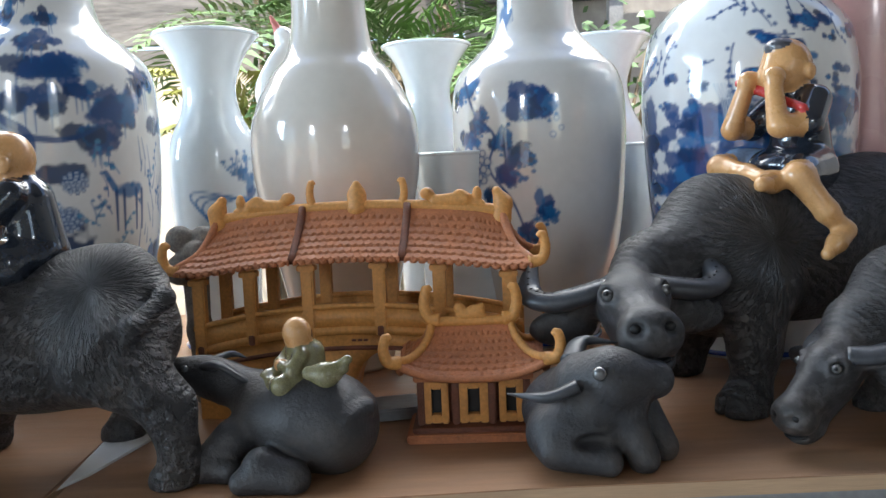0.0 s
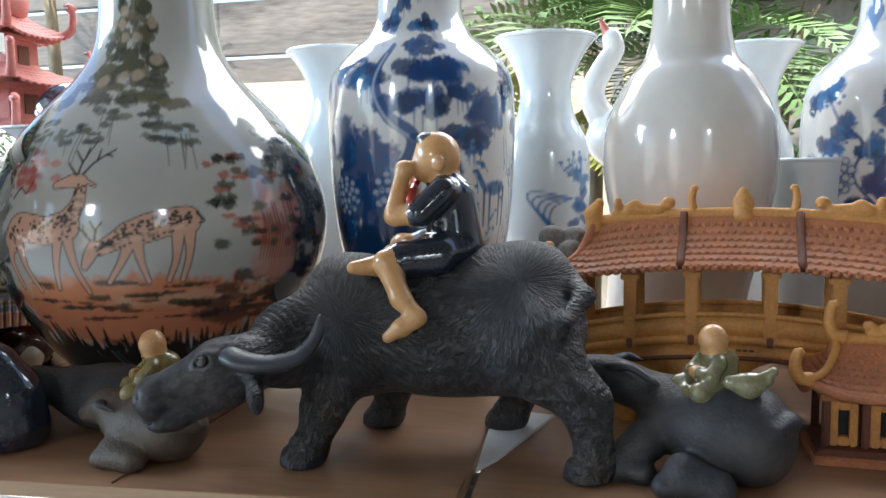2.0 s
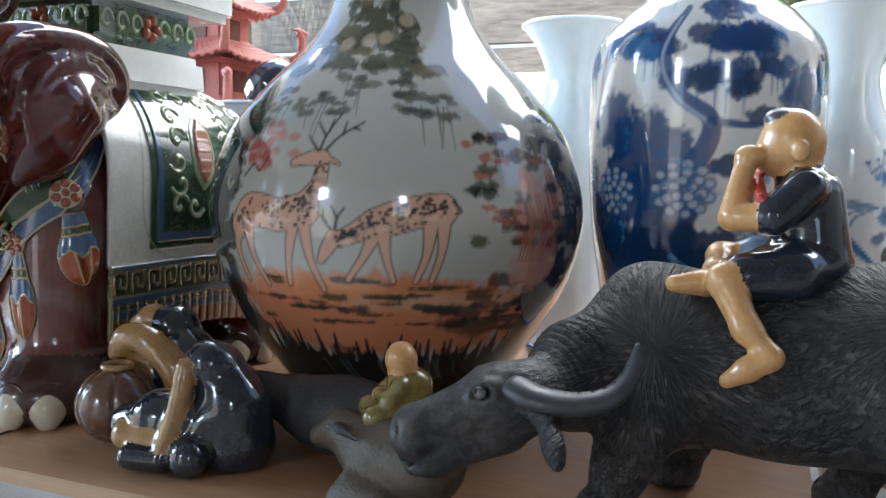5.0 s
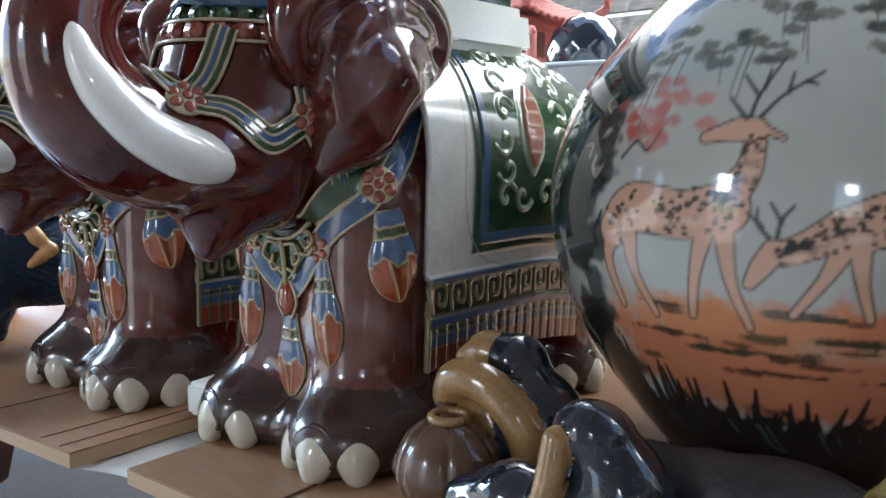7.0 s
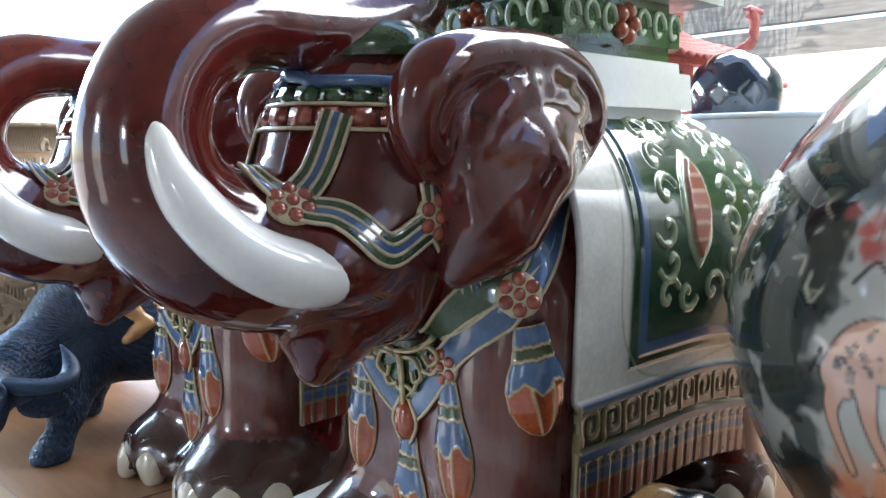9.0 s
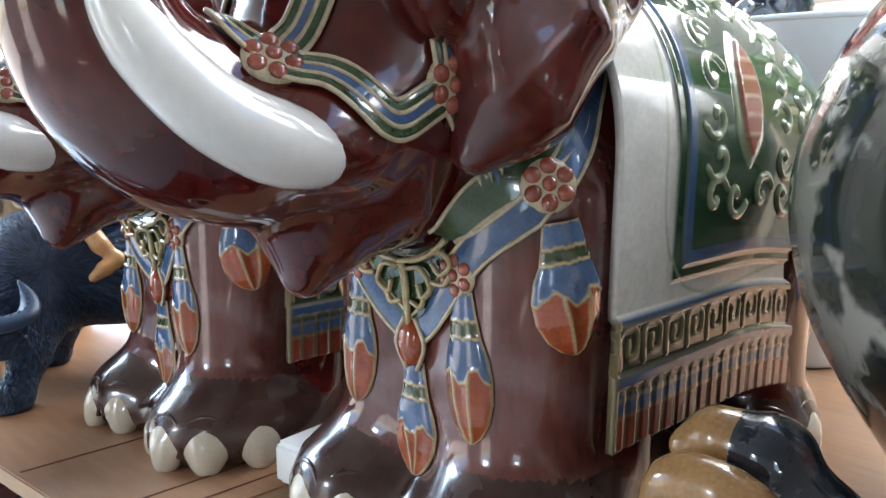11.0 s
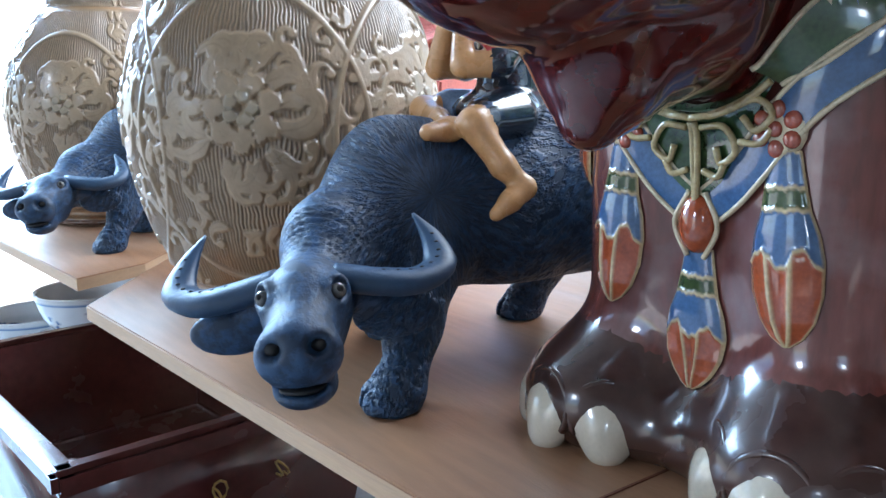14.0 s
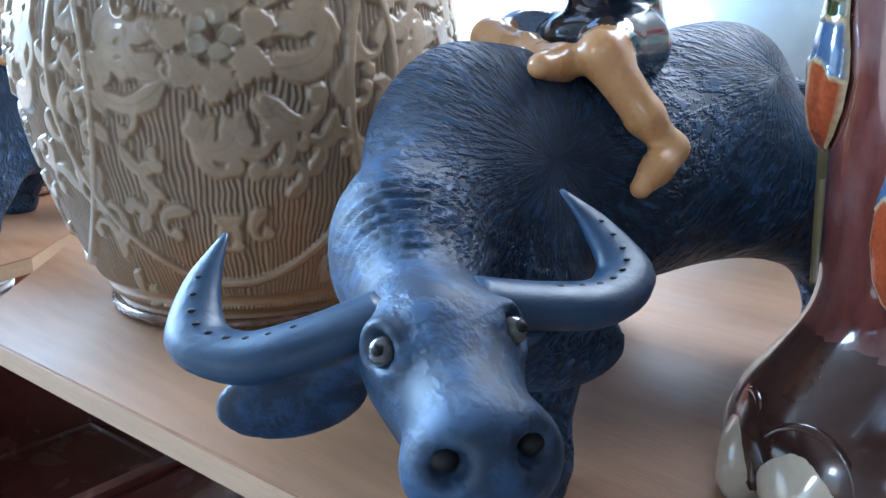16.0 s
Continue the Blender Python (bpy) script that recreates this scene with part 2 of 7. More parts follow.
class Solid:
    def __init__(self):
        self.items = []

    def ball(self, c, r, k=0.01, m=0, turn=None):
        r = V(*r) if hasattr(r, "__len__") else V(r, r, r)
        self.items.append(("b", (V(*c), r, turn), k, m))
        return self

    def cone(self, a, b, ra, rb, k=0.01, m=0):
        self.items.append(("c", (V(*a), V(*b), ra, rb), k, m))
        return self

    def tube(self, pts, radii, k=0.01, m=0):
        for i in range(len(pts) - 1):
            self.cone(pts[i], pts[i + 1], radii[i], radii[i + 1], k, m)
        return self

    def moved(self, other, mtx):
        """Takes the items of another solid in, turned and moved by mtx."""
        R, t = np.array(mtx.to_3x3()), np.array(mtx.translation)
        for kind, a, k, m in other.items:
            if kind == "b":
                tr = R if a[2] is None else R @ a[2]
                self.items.append(("b", (R @ a[0] + t, a[1], tr), k, m))
            else:
                self.items.append(("c", (R @ a[0] + t, R @ a[1] + t, a[2], a[3]), k, m))
        return self

    def one(self, p, it):
        kind, a = it[0], it[1]
        if kind == "b":
            if a[2] is None:
                return d_ball(p, a[0], a[1])
            return d_ball((p - a[0]) @ a[2], V(0, 0, 0), a[1])
        return d_cone(p, *a)

    def field(self, p):
        d = None
        for it in self.items:
            e = self.one(p, it)
            if d is None:
                d = e
                continue
            k = it[2]
            if k < 0:  # a hollow
                h = np.clip(0.5 - 0.5 * (d + e) / -k, 0, 1)
                d = d * (1 - h) - e * h + -k * h * (1 - h)
            else:
                h = np.clip(0.5 + 0.5 * (e - d) / k, 0, 1)
                d = e * (1 - h) + d * h - k * h * (1 - h)
        return d

    def tint(self, p):
        best, idx = np.full(len(p), 9.0), np.zeros(len(p), int)
        for it in self.items:
            if it[2] < 0:
                continue
            e = self.one(p, it)
            w = e < best
            best[w], idx[w] = e[w], it[3]
        return idx

    def onto(self, p, off=0.0):
        """Points p brought onto the skin, off above it, and the normals."""
        p = np.array(p, float)
        for _ in range(4):
            d = self.field(p)
            g = self.grad(p, d)
            p = p - g * (d - off)[:, None] * 0.9
        return p, self.grad(p)

    def grad(self, p, d=None):
        e = 3e-4
        d = self.field(p) if d is None else d
        g = np.stack([self.field(p + e * a) - d for a in np.eye(3)], 1)
        return g / (np.linalg.norm(g, axis=1)[:, None] + 1e-9)

    def bounds(self):
        lo, hi = V(9, 9, 9), V(-9, -9, -9)
        for kind, a, k, m in self.items:
            if k < 0:
                continue
            pts = [(a[0], np.max(a[1]))] if kind == "b" else [(a[0], a[2]), (a[1], a[3])]
            for c, r in pts:
                lo, hi = np.minimum(lo, c - r), np.maximum(hi, c + r)
        return lo, hi

    def mesh(self, name, h, mats, floor=None, relief=None):
        lo, hi = self.bounds()
        lo, hi = lo - 3 * h, hi + 3 * h
        n = np.ceil((hi - lo) / h).astype(int) + 1
        ax = [lo[i] + h * np.arange(n[i]) for i in range(3)]
        # coarse blocks first, then fine steps only near the skin
        B = 4
        nb = -(-n // B)
        cb = np.stack(np.meshgrid(*[lo[i] + h * (B * np.arange(nb[i]) + (B - 1) / 2) for i in range(3)], indexing="ij"), -1).reshape(-1, 3)
        fb = self.field(cb)
        f = np.repeat(np.repeat(np.repeat(fb.reshape(nb), B, 0), B, 1), B, 2)[:n[0], :n[1], :n[2]].copy()
        near = np.repeat(np.repeat(np.repeat((abs(fb) < 2.3 * B * h).reshape(nb), B, 0), B, 1), B, 2)[:n[0], :n[1], :n[2]]
        ijk = np.argwhere(near)
        f[near] = self.field(lo + h * ijk)
        if floor is not None:
            f = np.maximum(f, (floor - ax[2])[None, None, :])
        s = f < 0
        cell = np.zeros(n - 1, int)
        for i in (0, 1):
            for j in (0, 1):
                for k in (0, 1):
                    cell += s[i:n[0] - 1 + i, j:n[1] - 1 + j, k:n[2] - 1 + k]
        act = (cell > 0) & (cell < 8)
        idx = np.full(n - 1, -1)
        idx[act] = np.arange(act.sum())
        base = np.argwhere(act)
        acc, cnt = np.zeros((len(base), 3)), np.zeros(len(base))
        corners = [(i, j, k) for i in (0, 1) for j in (0, 1) for k in (0, 1)]
        for a in corners:
            for axis in range(3):
                if a[axis]:
                    continue
                b = list(a)
                b[axis] = 1
                fa = f[tuple((base + a).T)]
                fb = f[tuple((base + b).T)]
                w = (fa < 0) != (fb < 0)
                t = fa / np.where(w, fa - fb, 1)
                q = np.array(a, float) + np.outer(t, np.array(b) - a)
                acc[w] += q[w]
                cnt[w] += 1
        verts = lo + h * (base + acc / cnt[:, None])
        faces = []
        for axis in range(3):
            u, v = (axis + 1) % 3, (axis + 2) % 3
            sl0, sl1 = [slice(None)] * 3, [slice(None)] * 3
            sl0[axis], sl1[axis] = slice(0, n[axis] - 1), slice(1, n[axis])
            ch = s[tuple(sl0)] != s[tuple(sl1)]
            e = np.argwhere(ch)
            e = e[(e[:, u] > 0) & (e[:, v] > 0) & (e[:, u] < n[u] - 1) & (e[:, v] < n[v] - 1)]
            q = []
            for du, dv in ((1, 1), (0, 1), (0, 0), (1, 0)):
                c = e.copy()
                c[:, u] -= du
                c[:, v] -= dv
                q.append(idx[tuple(c.T)])
            q = np.stack(q, 1)
            flip = ~s[tuple(e.T)]
            q[flip] = q[flip][:, ::-1]
            faces.append(q)
        faces = np.concatenate(faces)
        faces = faces[(faces >= 0).all(1)]
        low = verts[:, 2] > floor + 0.6 * h if floor is not None else np.ones(len(verts), bool)
        d = self.field(verts)
        nr = self.grad(verts, d)
        verts = np.where((low & (abs(d) < h))[:, None], verts - nr * (d * 0.9)[:, None], verts)
        if relief:
            verts = np.where(low[:, None], verts + nr * relief(verts, nr)[:, None], verts)
        mats = mats if isinstance(mats, (list, tuple)) else [mats]
        index = self.tint(verts[faces].mean(1)) if len(mats) > 1 else None
        return mesh_of(name, verts, faces, mats, index)


def smooth_path(pts, n):
    """n points along a Catmull-Rom curve through pts."""
    P = np.array(pts, float)
    P = np.vstack([2 * P[0] - P[1], P, 2 * P[-1] - P[-2]])
    out = []
    for t in np.linspace(0, len(pts) - 1 - 1e-6, n):
        i, f = int(t), t - int(t)
        a, b, c, d = P[i:i + 4]
        out.append(0.5 * (2 * b + (c - a) * f + (2 * a - 5 * b + 4 * c - d) * f * f + (3 * b - a - 3 * c + d) * f ** 3))
    return np.array(out)


def sweep(path, radii, sides=12, flat=1.0, up=None, cap=True):
    """Verts and faces of a round (or flattened) bar along a path; flat squeezes it along up."""
    P = np.array(path, float)
    n = len(P)
    R = np.broadcast_to(np.asarray(radii, float), (n,))
    T = np.gradient(P, axis=0)
    T /= np.linalg.norm(T, axis=1)[:, None] + 1e-12
    ref = np.broadcast_to(V(*(up if up is not None else (0.13, 0.21, 0.97))), (n, 3)) if up is None or np.ndim(up) == 1 else np.asarray(up)
    verts = []
    for i in range(n):
        s = np.cross(T[i], ref[i])
        s /= np.linalg.norm(s) + 1e-12
        o = np.cross(s, T[i])
        for j in range(sides):
            a = 2 * math.pi * j / sides
            verts.append(P[i] + R[i] * (math.cos(a) * s + flat * math.sin(a) * o))
    faces = [[i * sides + j, i * sides + (j + 1) % sides, (i + 1) * sides + (j + 1) % sides, (i + 1) * sides + j] for i in range(n - 1) for j in range(sides)]
    if cap:
        faces += [list(range(sides))[::-1], [(n - 1) * sides + j for j in range(sides)]]
    return np.array(verts), faces


def bar(name, path, radii, material, parent=None, sides=12, flat=1.0, up=None, label=""):
    v, f = sweep(path, radii, sides, flat, up)
    ob = part(name, mesh_of(name, v, f, material), material, parent, label)
    return ob


def lathe(prof, n=96, close_bottom=True):
    """Verts and faces of a turned shape from (radius, height) pairs."""
    k = len(prof)
    a = np.linspace(0, 2 * math.pi, n, endpoint=False)
    v = np.array([(r * math.cos(t), r * math.sin(t), z) for r, z in prof for t in a])
    f = [[i * n + j, i * n + (j + 1) % n, (i + 1) * n + (j + 1) % n, (i + 1) * n + j] for i in range(k - 1) for j in range(n)]
    if close_bottom:
        f.append([j for j in range(n)][::-1])
    return v, f


def profile(pts, n):
    """A fine profile through a few (radius, height) pairs, evenly stepped along its length."""
    P = smooth_path(pts, 400)
    s = np.concatenate([[0], np.cumsum(np.linalg.norm(np.diff(P, axis=0), axis=1))])
    q = np.linspace(0, s[-1], n)
    return np.stack([np.interp(q, s, P[:, 0]), np.interp(q, s, P[:, 1])], 1)


class Canvas:
    """A sheet of colour and height that is wrapped round a pot: u metres round it, z metres up."""
    def __init__(self, u0, u1, z0, z1, step, rgb):
        self.u0, self.z0, self.st = u0, z0, step
        self.nx, self.nz = int((u1 - u0) / step) + 1, int((z1 - z0) / step) + 1
        self.c = np.ones((self.nz, self.nx, 3)) * V(*rgb)
        self.h = np.zeros((self.nz, self.nx))
        self.rng = np.random.RandomState(7)
        self.wob = self.rng.rand(self.nz // 6 + 3, self.nx // 6 + 3)

    def grid(self, u0, u1, z0, z1):
        i0, i1 = max(0, int((u0 - self.u0) / self.st)), min(self.nx, int((u1 - self.u0) / self.st) + 2)
        k0, k1 = max(0, int((z0 - self.z0) / self.st)), min(self.nz, int((z1 - self.z0) / self.st) + 2)
        if i1 <= i0 or k1 <= k0:
            return None
        U, Z = np.meshgrid(self.u0 + self.st * np.arange(i0, i1), self.z0 + self.st * np.arange(k0, k1))
        return (slice(k0, k1), slice(i0, i1)), U, Z

    def lay(self, sl, a, rgb, height=None):
        a = np.clip(a, 0, 1)
        if rgb is not None:
            self.c[sl] = self.c[sl] * (1 - a[..., None]) + V(*rgb) * a[..., None]
        if height is not None:
            self.h[sl] = np.maximum(self.h[sl], a * height) if height > 0 else np.minimum(self.h[sl], a * height)

    def noise(self, U, Z, s):
        x, z = (U - self.u0) / s % (self.wob.shape[1] - 2), (Z - self.z0) / s % (self.wob.shape[0] - 2)
        i, k = x.astype(int), z.astype(int)
        fx, fz = x - i, z - k
        w = self.wob
        return (w[k, i] * (1 - fx) + w[k, i + 1] * fx) * (1 - fz) + (w[k + 1, i] * (1 - fx) + w[k + 1, i + 1] * fx) * fz

    def blob(self, u, z, ru, rz, rgb, alpha=1.0, rough=0.35, edge=0.12, height=None, grain=0.012, turn=0.0):
        m = max(ru, rz) * (1.3 + rough)
        g = self.grid(u - m, u + m, z - m, z + m)
        if g is None:
            return
        sl, U, Z = g
        c, s = math.cos(turn), math.sin(turn)
        du, dz = U - u, Z - z
        d = np.sqrt(((du * c + dz * s) / ru) ** 2 + ((dz * c - du * s) / rz) ** 2)
        d = d + rough * (self.noise(U, Z, grain) - 0.5) + rough * 0.6 * (self.noise(U, Z, grain * 0.33) - 0.5)
        self.lay(sl, alpha * np.clip((1 - d) / edge, 0, 1), rgb, height)

    def stroke(self, pts, w0, w1, rgb, alpha=1.0, height=None, n=0, soft=0.0006):
        P = smooth_path(pts, n or 10 * len(pts)) if len(pts) > 2 else np.array(pts, float)
        k = len(P)
        W = np.interp(np.arange(k), [0, k - 1], [w0, w1]) if not hasattr(w0, "__len__") else np.interp(np.linspace(0, 1, k), np.linspace(0, 1, len(w0)), w0)
        m = W.max() + 2 * soft
        g = self.grid(P[:, 0].min() - m, P[:, 0].max() + m, P[:, 1].min() - m, P[:, 1].max() + m)
        if g is None:
            return
        sl, U, Z = g
        best = np.full(U.shape, 9.0)
        for i in range(k - 1):
            a, b = P[i], P[i + 1]
            ab = b - a
            t = np.clip(((U - a[0]) * ab[0] + (Z - a[1]) * ab[1]) / (ab @ ab + 1e-12), 0, 1)
            d = np.hypot(U - a[0] - t * ab[0], Z - a[1] - t * ab[1]) - (W[i] + (W[i + 1] - W[i]) * t)
            best = np.minimum(best, d)
        self.lay(sl, alpha * np.clip(0.5 - best / (2 * soft), 0, 1), rgb, height)

    def at(self, u, z, what):
        x, y = np.clip((u - self.u0) / self.st, 0, self.nx - 1.001), np.clip((z - self.z0) / self.st, 0, self.nz - 1.001)
        i, k = x.astype(int), y.astype(int)
        fx, fy = x - i, y - k
        if what.ndim == 3:
            fx, fy = fx[:, None], fy[:, None]
        return (what[k, i] * (1 - fx) + what[k, i + 1] * fx) * (1 - fy) + (what[k + 1, i] * (1 - fx) + what[k + 1, i + 1] * fx) * fy


def painted_pot(name, pts, facing, R, canvas, material, nz, nfine, thick=0.006, spread=1.9):
    """A turned pot with a wall thickness; the canvas is wrapped about the direction it faces (degrees), finer there."""
    outer = profile(pts, nz)
    z1 = outer[-1]
    inner = np.array([(max(r - thick, 0.004), z) for r, z in outer[::-1][:nz // 3]])
    inner[0][0] = z1[0] - thick * 0.5
    prof = np.vstack([outer, inner])
    fine = np.linspace(-spread, spread, nfine)
    coarse = np.linspace(spread, 2 * math.pi - spread, 26)[1:-1]
    ang = np.concatenate([fine, coarse])
    n, k = len(ang), len(prof)
    r, z = np.repeat(prof[:, 0], n), np.repeat(prof[:, 1], n)
    a = np.tile(ang, k)
    aw = (a + math.pi) % (2 * math.pi) - math.pi
    out = np.repeat(np.arange(k) < nz, n)
    if canvas.h.any():
        r = r + np.where(out, canvas.at(aw * R, z, canvas.h), 0)
    t = a + radians(facing)
    v = np.stack([r * np.cos(t), r * np.sin(t), z], 1)
    I, J = np.meshgrid(np.arange(k - 1), np.arange(n), indexing="ij")
    J2 = (J + 1) % n
    f = np.stack([I * n + J, I * n + J2, (I + 1) * n + J2, (I + 1) * n + J], -1).reshape(-1, 4)
    me = mesh_of(name, v, f, material)
    rgb = canvas.at(aw * R, z, canvas.c)
    rgb[~out] = canvas.c[-1, 0]
    col = me.color_attributes.new("paint", "FLOAT_COLOR", "POINT")
    col.data.foreach_set("color", np.concatenate([rgb, np.ones((len(rgb), 1))], 1).astype(np.float32).ravel())
    return me

# ---- structure: the shelf boards, the yard behind, the unseen shed over it ----
def slab(name, corners, z0, z1, material, label, kind="structure", parent=None, side=None, category=""):
    bm = bmesh.new()
    lo = [bm.verts.new((x, y, z0)) for x, y in corners]
    hi = [bm.verts.new((x, y, z1)) for x, y in corners]
    bm.faces.new(lo[::-1])
    bm.faces.new(hi)
    n = len(corners)
    for i in range(n):
        f = bm.faces.new((lo[i], lo[(i + 1) % n], hi[(i + 1) % n], hi[i]))
        f.material_index = 1 if side else 0
    bmesh.ops.bevel(bm, geom=[e for e in bm.edges if abs(e.verts[0].co.z - e.verts[1].co.z) < 1e-6 and e.verts[0].co.z > z0 + 1e-5], offset=0.0012, segments=2, affect="EDGES")
    ob = part(name, bm, [material, side] if side else material, parent)
    return tagged(ob, label, category, kind=kind)


BT = 0.013
slab("shelf_board", [(-0.316, 0.582), (0.06, 0.603), (1.25, 0.612), (1.25, 1.45), (-0.36, 1.45)], -BT, 0.0, M_BOARD, "worn reddish-brown plywood shelf board under the clay bridge", "", side=M_EDGE, category="shelf board")
slab("shelf_board", [(-1.131, 0.516), (-0.83, 0.532), (-0.325, 0.567), (-0.368, 1.45), (-1.16, 1.45)], -BT - 0.001, -0.001, M_BOARD, "worn brown plywood shelf board under the vases and buffalo", "", side=M_EDGE, category="shelf board")
slab("shelf_board", [(-1.865, 0.436), (-1.19, 0.500), (-1.20, 1.45), (-2.10, 1.45), (-2.09, 0.60)], -BT, 0.0, M_BOARD, "pale dusty plywood shelf board with a cut corner", "", side=M_EDGE, category="shelf board")
slab("shelf_board", [(-3.2, 0.33), (-1.985, 0.452), (-2.02, 0.53), (-2.11, 0.60), (-2.12, 1.45), (-3.2, 1.45)], -BT, 0.0, M_BOARD, "pale dusty plywood shelf board at the end of the row", "", side=M_EDGE, category="shelf board")
# narrow grooves between the planks of the elephant boards
for x, y0, y1 in ((-1.215, 0.502, 0.95), (-1.245, 0.50, 0.95), (-1.35, 0.49, 0.95), (-1.0, 0.527, 0.9), (-0.62, 0.552, 0.9)):
    one_box("trim", (x, (y0 + y1) / 2, 0.0), (0.0014, y1 - y0, 0.0012), M_DKTERRA, None, 0.0, 1.0)
    tagged(bpy.context.scene.collection.objects[-1], "dark joint line between shelf planks", "joint", kind="structure")
# steel frame below
for x in (-2.75, -1.92, -1.17, -0.34, 0.9):
    one_box("trim", (x, 0.62, -0.42), (0.035, 0.035, 0.80), M_STEEL, None, 0.003)
    tagged(bpy.context.scene.collection.objects[-1], "grey steel shelf post under the boards", "post", kind="structure")
for y in (0.66, 1.36):
    one_box("trim", (-1.0, y, -0.033), (4.4, 0.035, 0.036), M_STEEL, None, 0.003)
    tagged(bpy.context.scene.collection.objects[-1], "grey steel rail under the boards", "rail", kind="structure")

slab("ground", [(-60, -60), (60, -60), (60, 60), (-60, 60)], -0.92, -0.82, M_CONC, "grey concrete yard floor", category="floor")
# back wall of old boards, each one a plank
wall = thing("wall_back", "weathered grey board wall behind the yard", "wall", kind="structure")
rs = random.Random(3)
for i in range(15):
    z = -0.70 + 0.24 * i
    one_box("plank", (-1.2, 3.2 + rs.uniform(-0.012, 0.012), z + 0.115), (5.2, 0.03, 0.226 + rs.uniform(-0.006, 0.004)), M_WALL, wall, 0.004)
slab("wall_low", [(-6, 3.12), (1.6, 3.12), (1.6, 3.18), (-6, 3.18)], -0.82, 0.62, M_PALEWALL, "pale ochre rendered low wall of the yard", category="wall")
slab("wall_yard", [(1.4, 3.0), (7, 3.0), (7, 3.2), (1.4, 3.2)], -0.82, 3.0, M_CONC, "grey concrete wall with barred openings", category="wall")
# unseen roof over the shelves and walls behind the camera, added to block and shape light
slab("ceiling", [(-4.5, -3.2), (4, -3.2), (4, 1.12), (-4.5, 1.12)], 1.75, 1.79, M_ROOF, "unseen dark sheet roof that keeps the sun off the shelves", category="roof")
for x0, x1, z0, z1 in ((-4.5, -2.4, -0.82, 1.75), (-1.4, 1.05, -0.82, 1.75), (1.95, 4, -0.82, 1.75), (-2.4, -1.4, 1.68, 1.75), (1.05, 1.95, 1.65, 1.75), (1.05, 1.95, -0.82, 0.35)):
    slab("wall_front", [(x0, -3.3), (x1, -3.3), (x1, -3.2), (x0, -3.2)], z0, z1, M_CONC, "unseen plain grey wall across the aisle with gaps for daylight", category="wall")
slab("wall_right", [(3.9, -3.2), (4, -3.2), (4, 3.0), (3.9, 3.0)], -0.82, 1.79, M_CONC, "unseen plain side wall of the shed", category="wall")

# ---- the vases ----
WHITE = (0.74, 0.76, 0.76)
COB = [(0.003, 0.056, 0.21), (0.006, 0.13, 0.36), (0.003, 0.034, 0.115), (0.05, 0.25, 0.48)]


def cloud(cv, u, z, w, rng, rgb=None, n=9):
    """A pine pad or a bush: many lobes of cobalt."""
    for i in range(n):
        a, r = rng.uniform(0, 6.28), rng.uniform(0, 1)
        cv.blob(u + w * 0.75 * r * math.cos(a), z + w * 0.34 * r * math.sin(a), w * rng.uniform(0.26, 0.42), w * rng.uniform(0.18, 0.28), rgb or COB[rng.choice([0, 0, 1, 2])], 0.9, 0.5, 0.25, grain=0.008)


def flower(cv, u, z, r, rng, petal=(0.45, 0.55, 0.70), line=COB[0]):
    cv.blob(u, z, r * 1.1, r, COB[1], 0.6, 0.4, 0.4)
    for ring, k in ((0.85, 11), (0.58, 8), (0.3, 5)):
        for i in range(k):
            a = 6.28 * i / k + ring
            cu, cz = u + r * ring * math.cos(a), z + r * ring * 0.9 * math.sin(a)
            cv.blob(cu, cz, r * 0.24, r * 0.21, line, 0.85, 0.2, 0.3)
            cv.blob(cu, cz, r * 0.18, r * 0.15, petal, 0.85, 0.25, 0.4)


def twig(cv, u, z, a, n, rng, step=0.012, rgb=COB[1], w=0.0008):
    pts = [(u, z)]
    for i in range(n):
        a += rng.uniform(-0.6, 0.6)
        u, z = u + step * math.cos(a), z + step * math.sin(a)
        pts.append((u, z))
        cv.blob(u + rng.uniform(-0.004, 0.004), z + rng.uniform(-0.004, 0.004), 0.0035, 0.0028, rgb, 0.85, 0.4, 0.4)
    cv.stroke(pts, w, w * 0.6, rgb, 0.9)


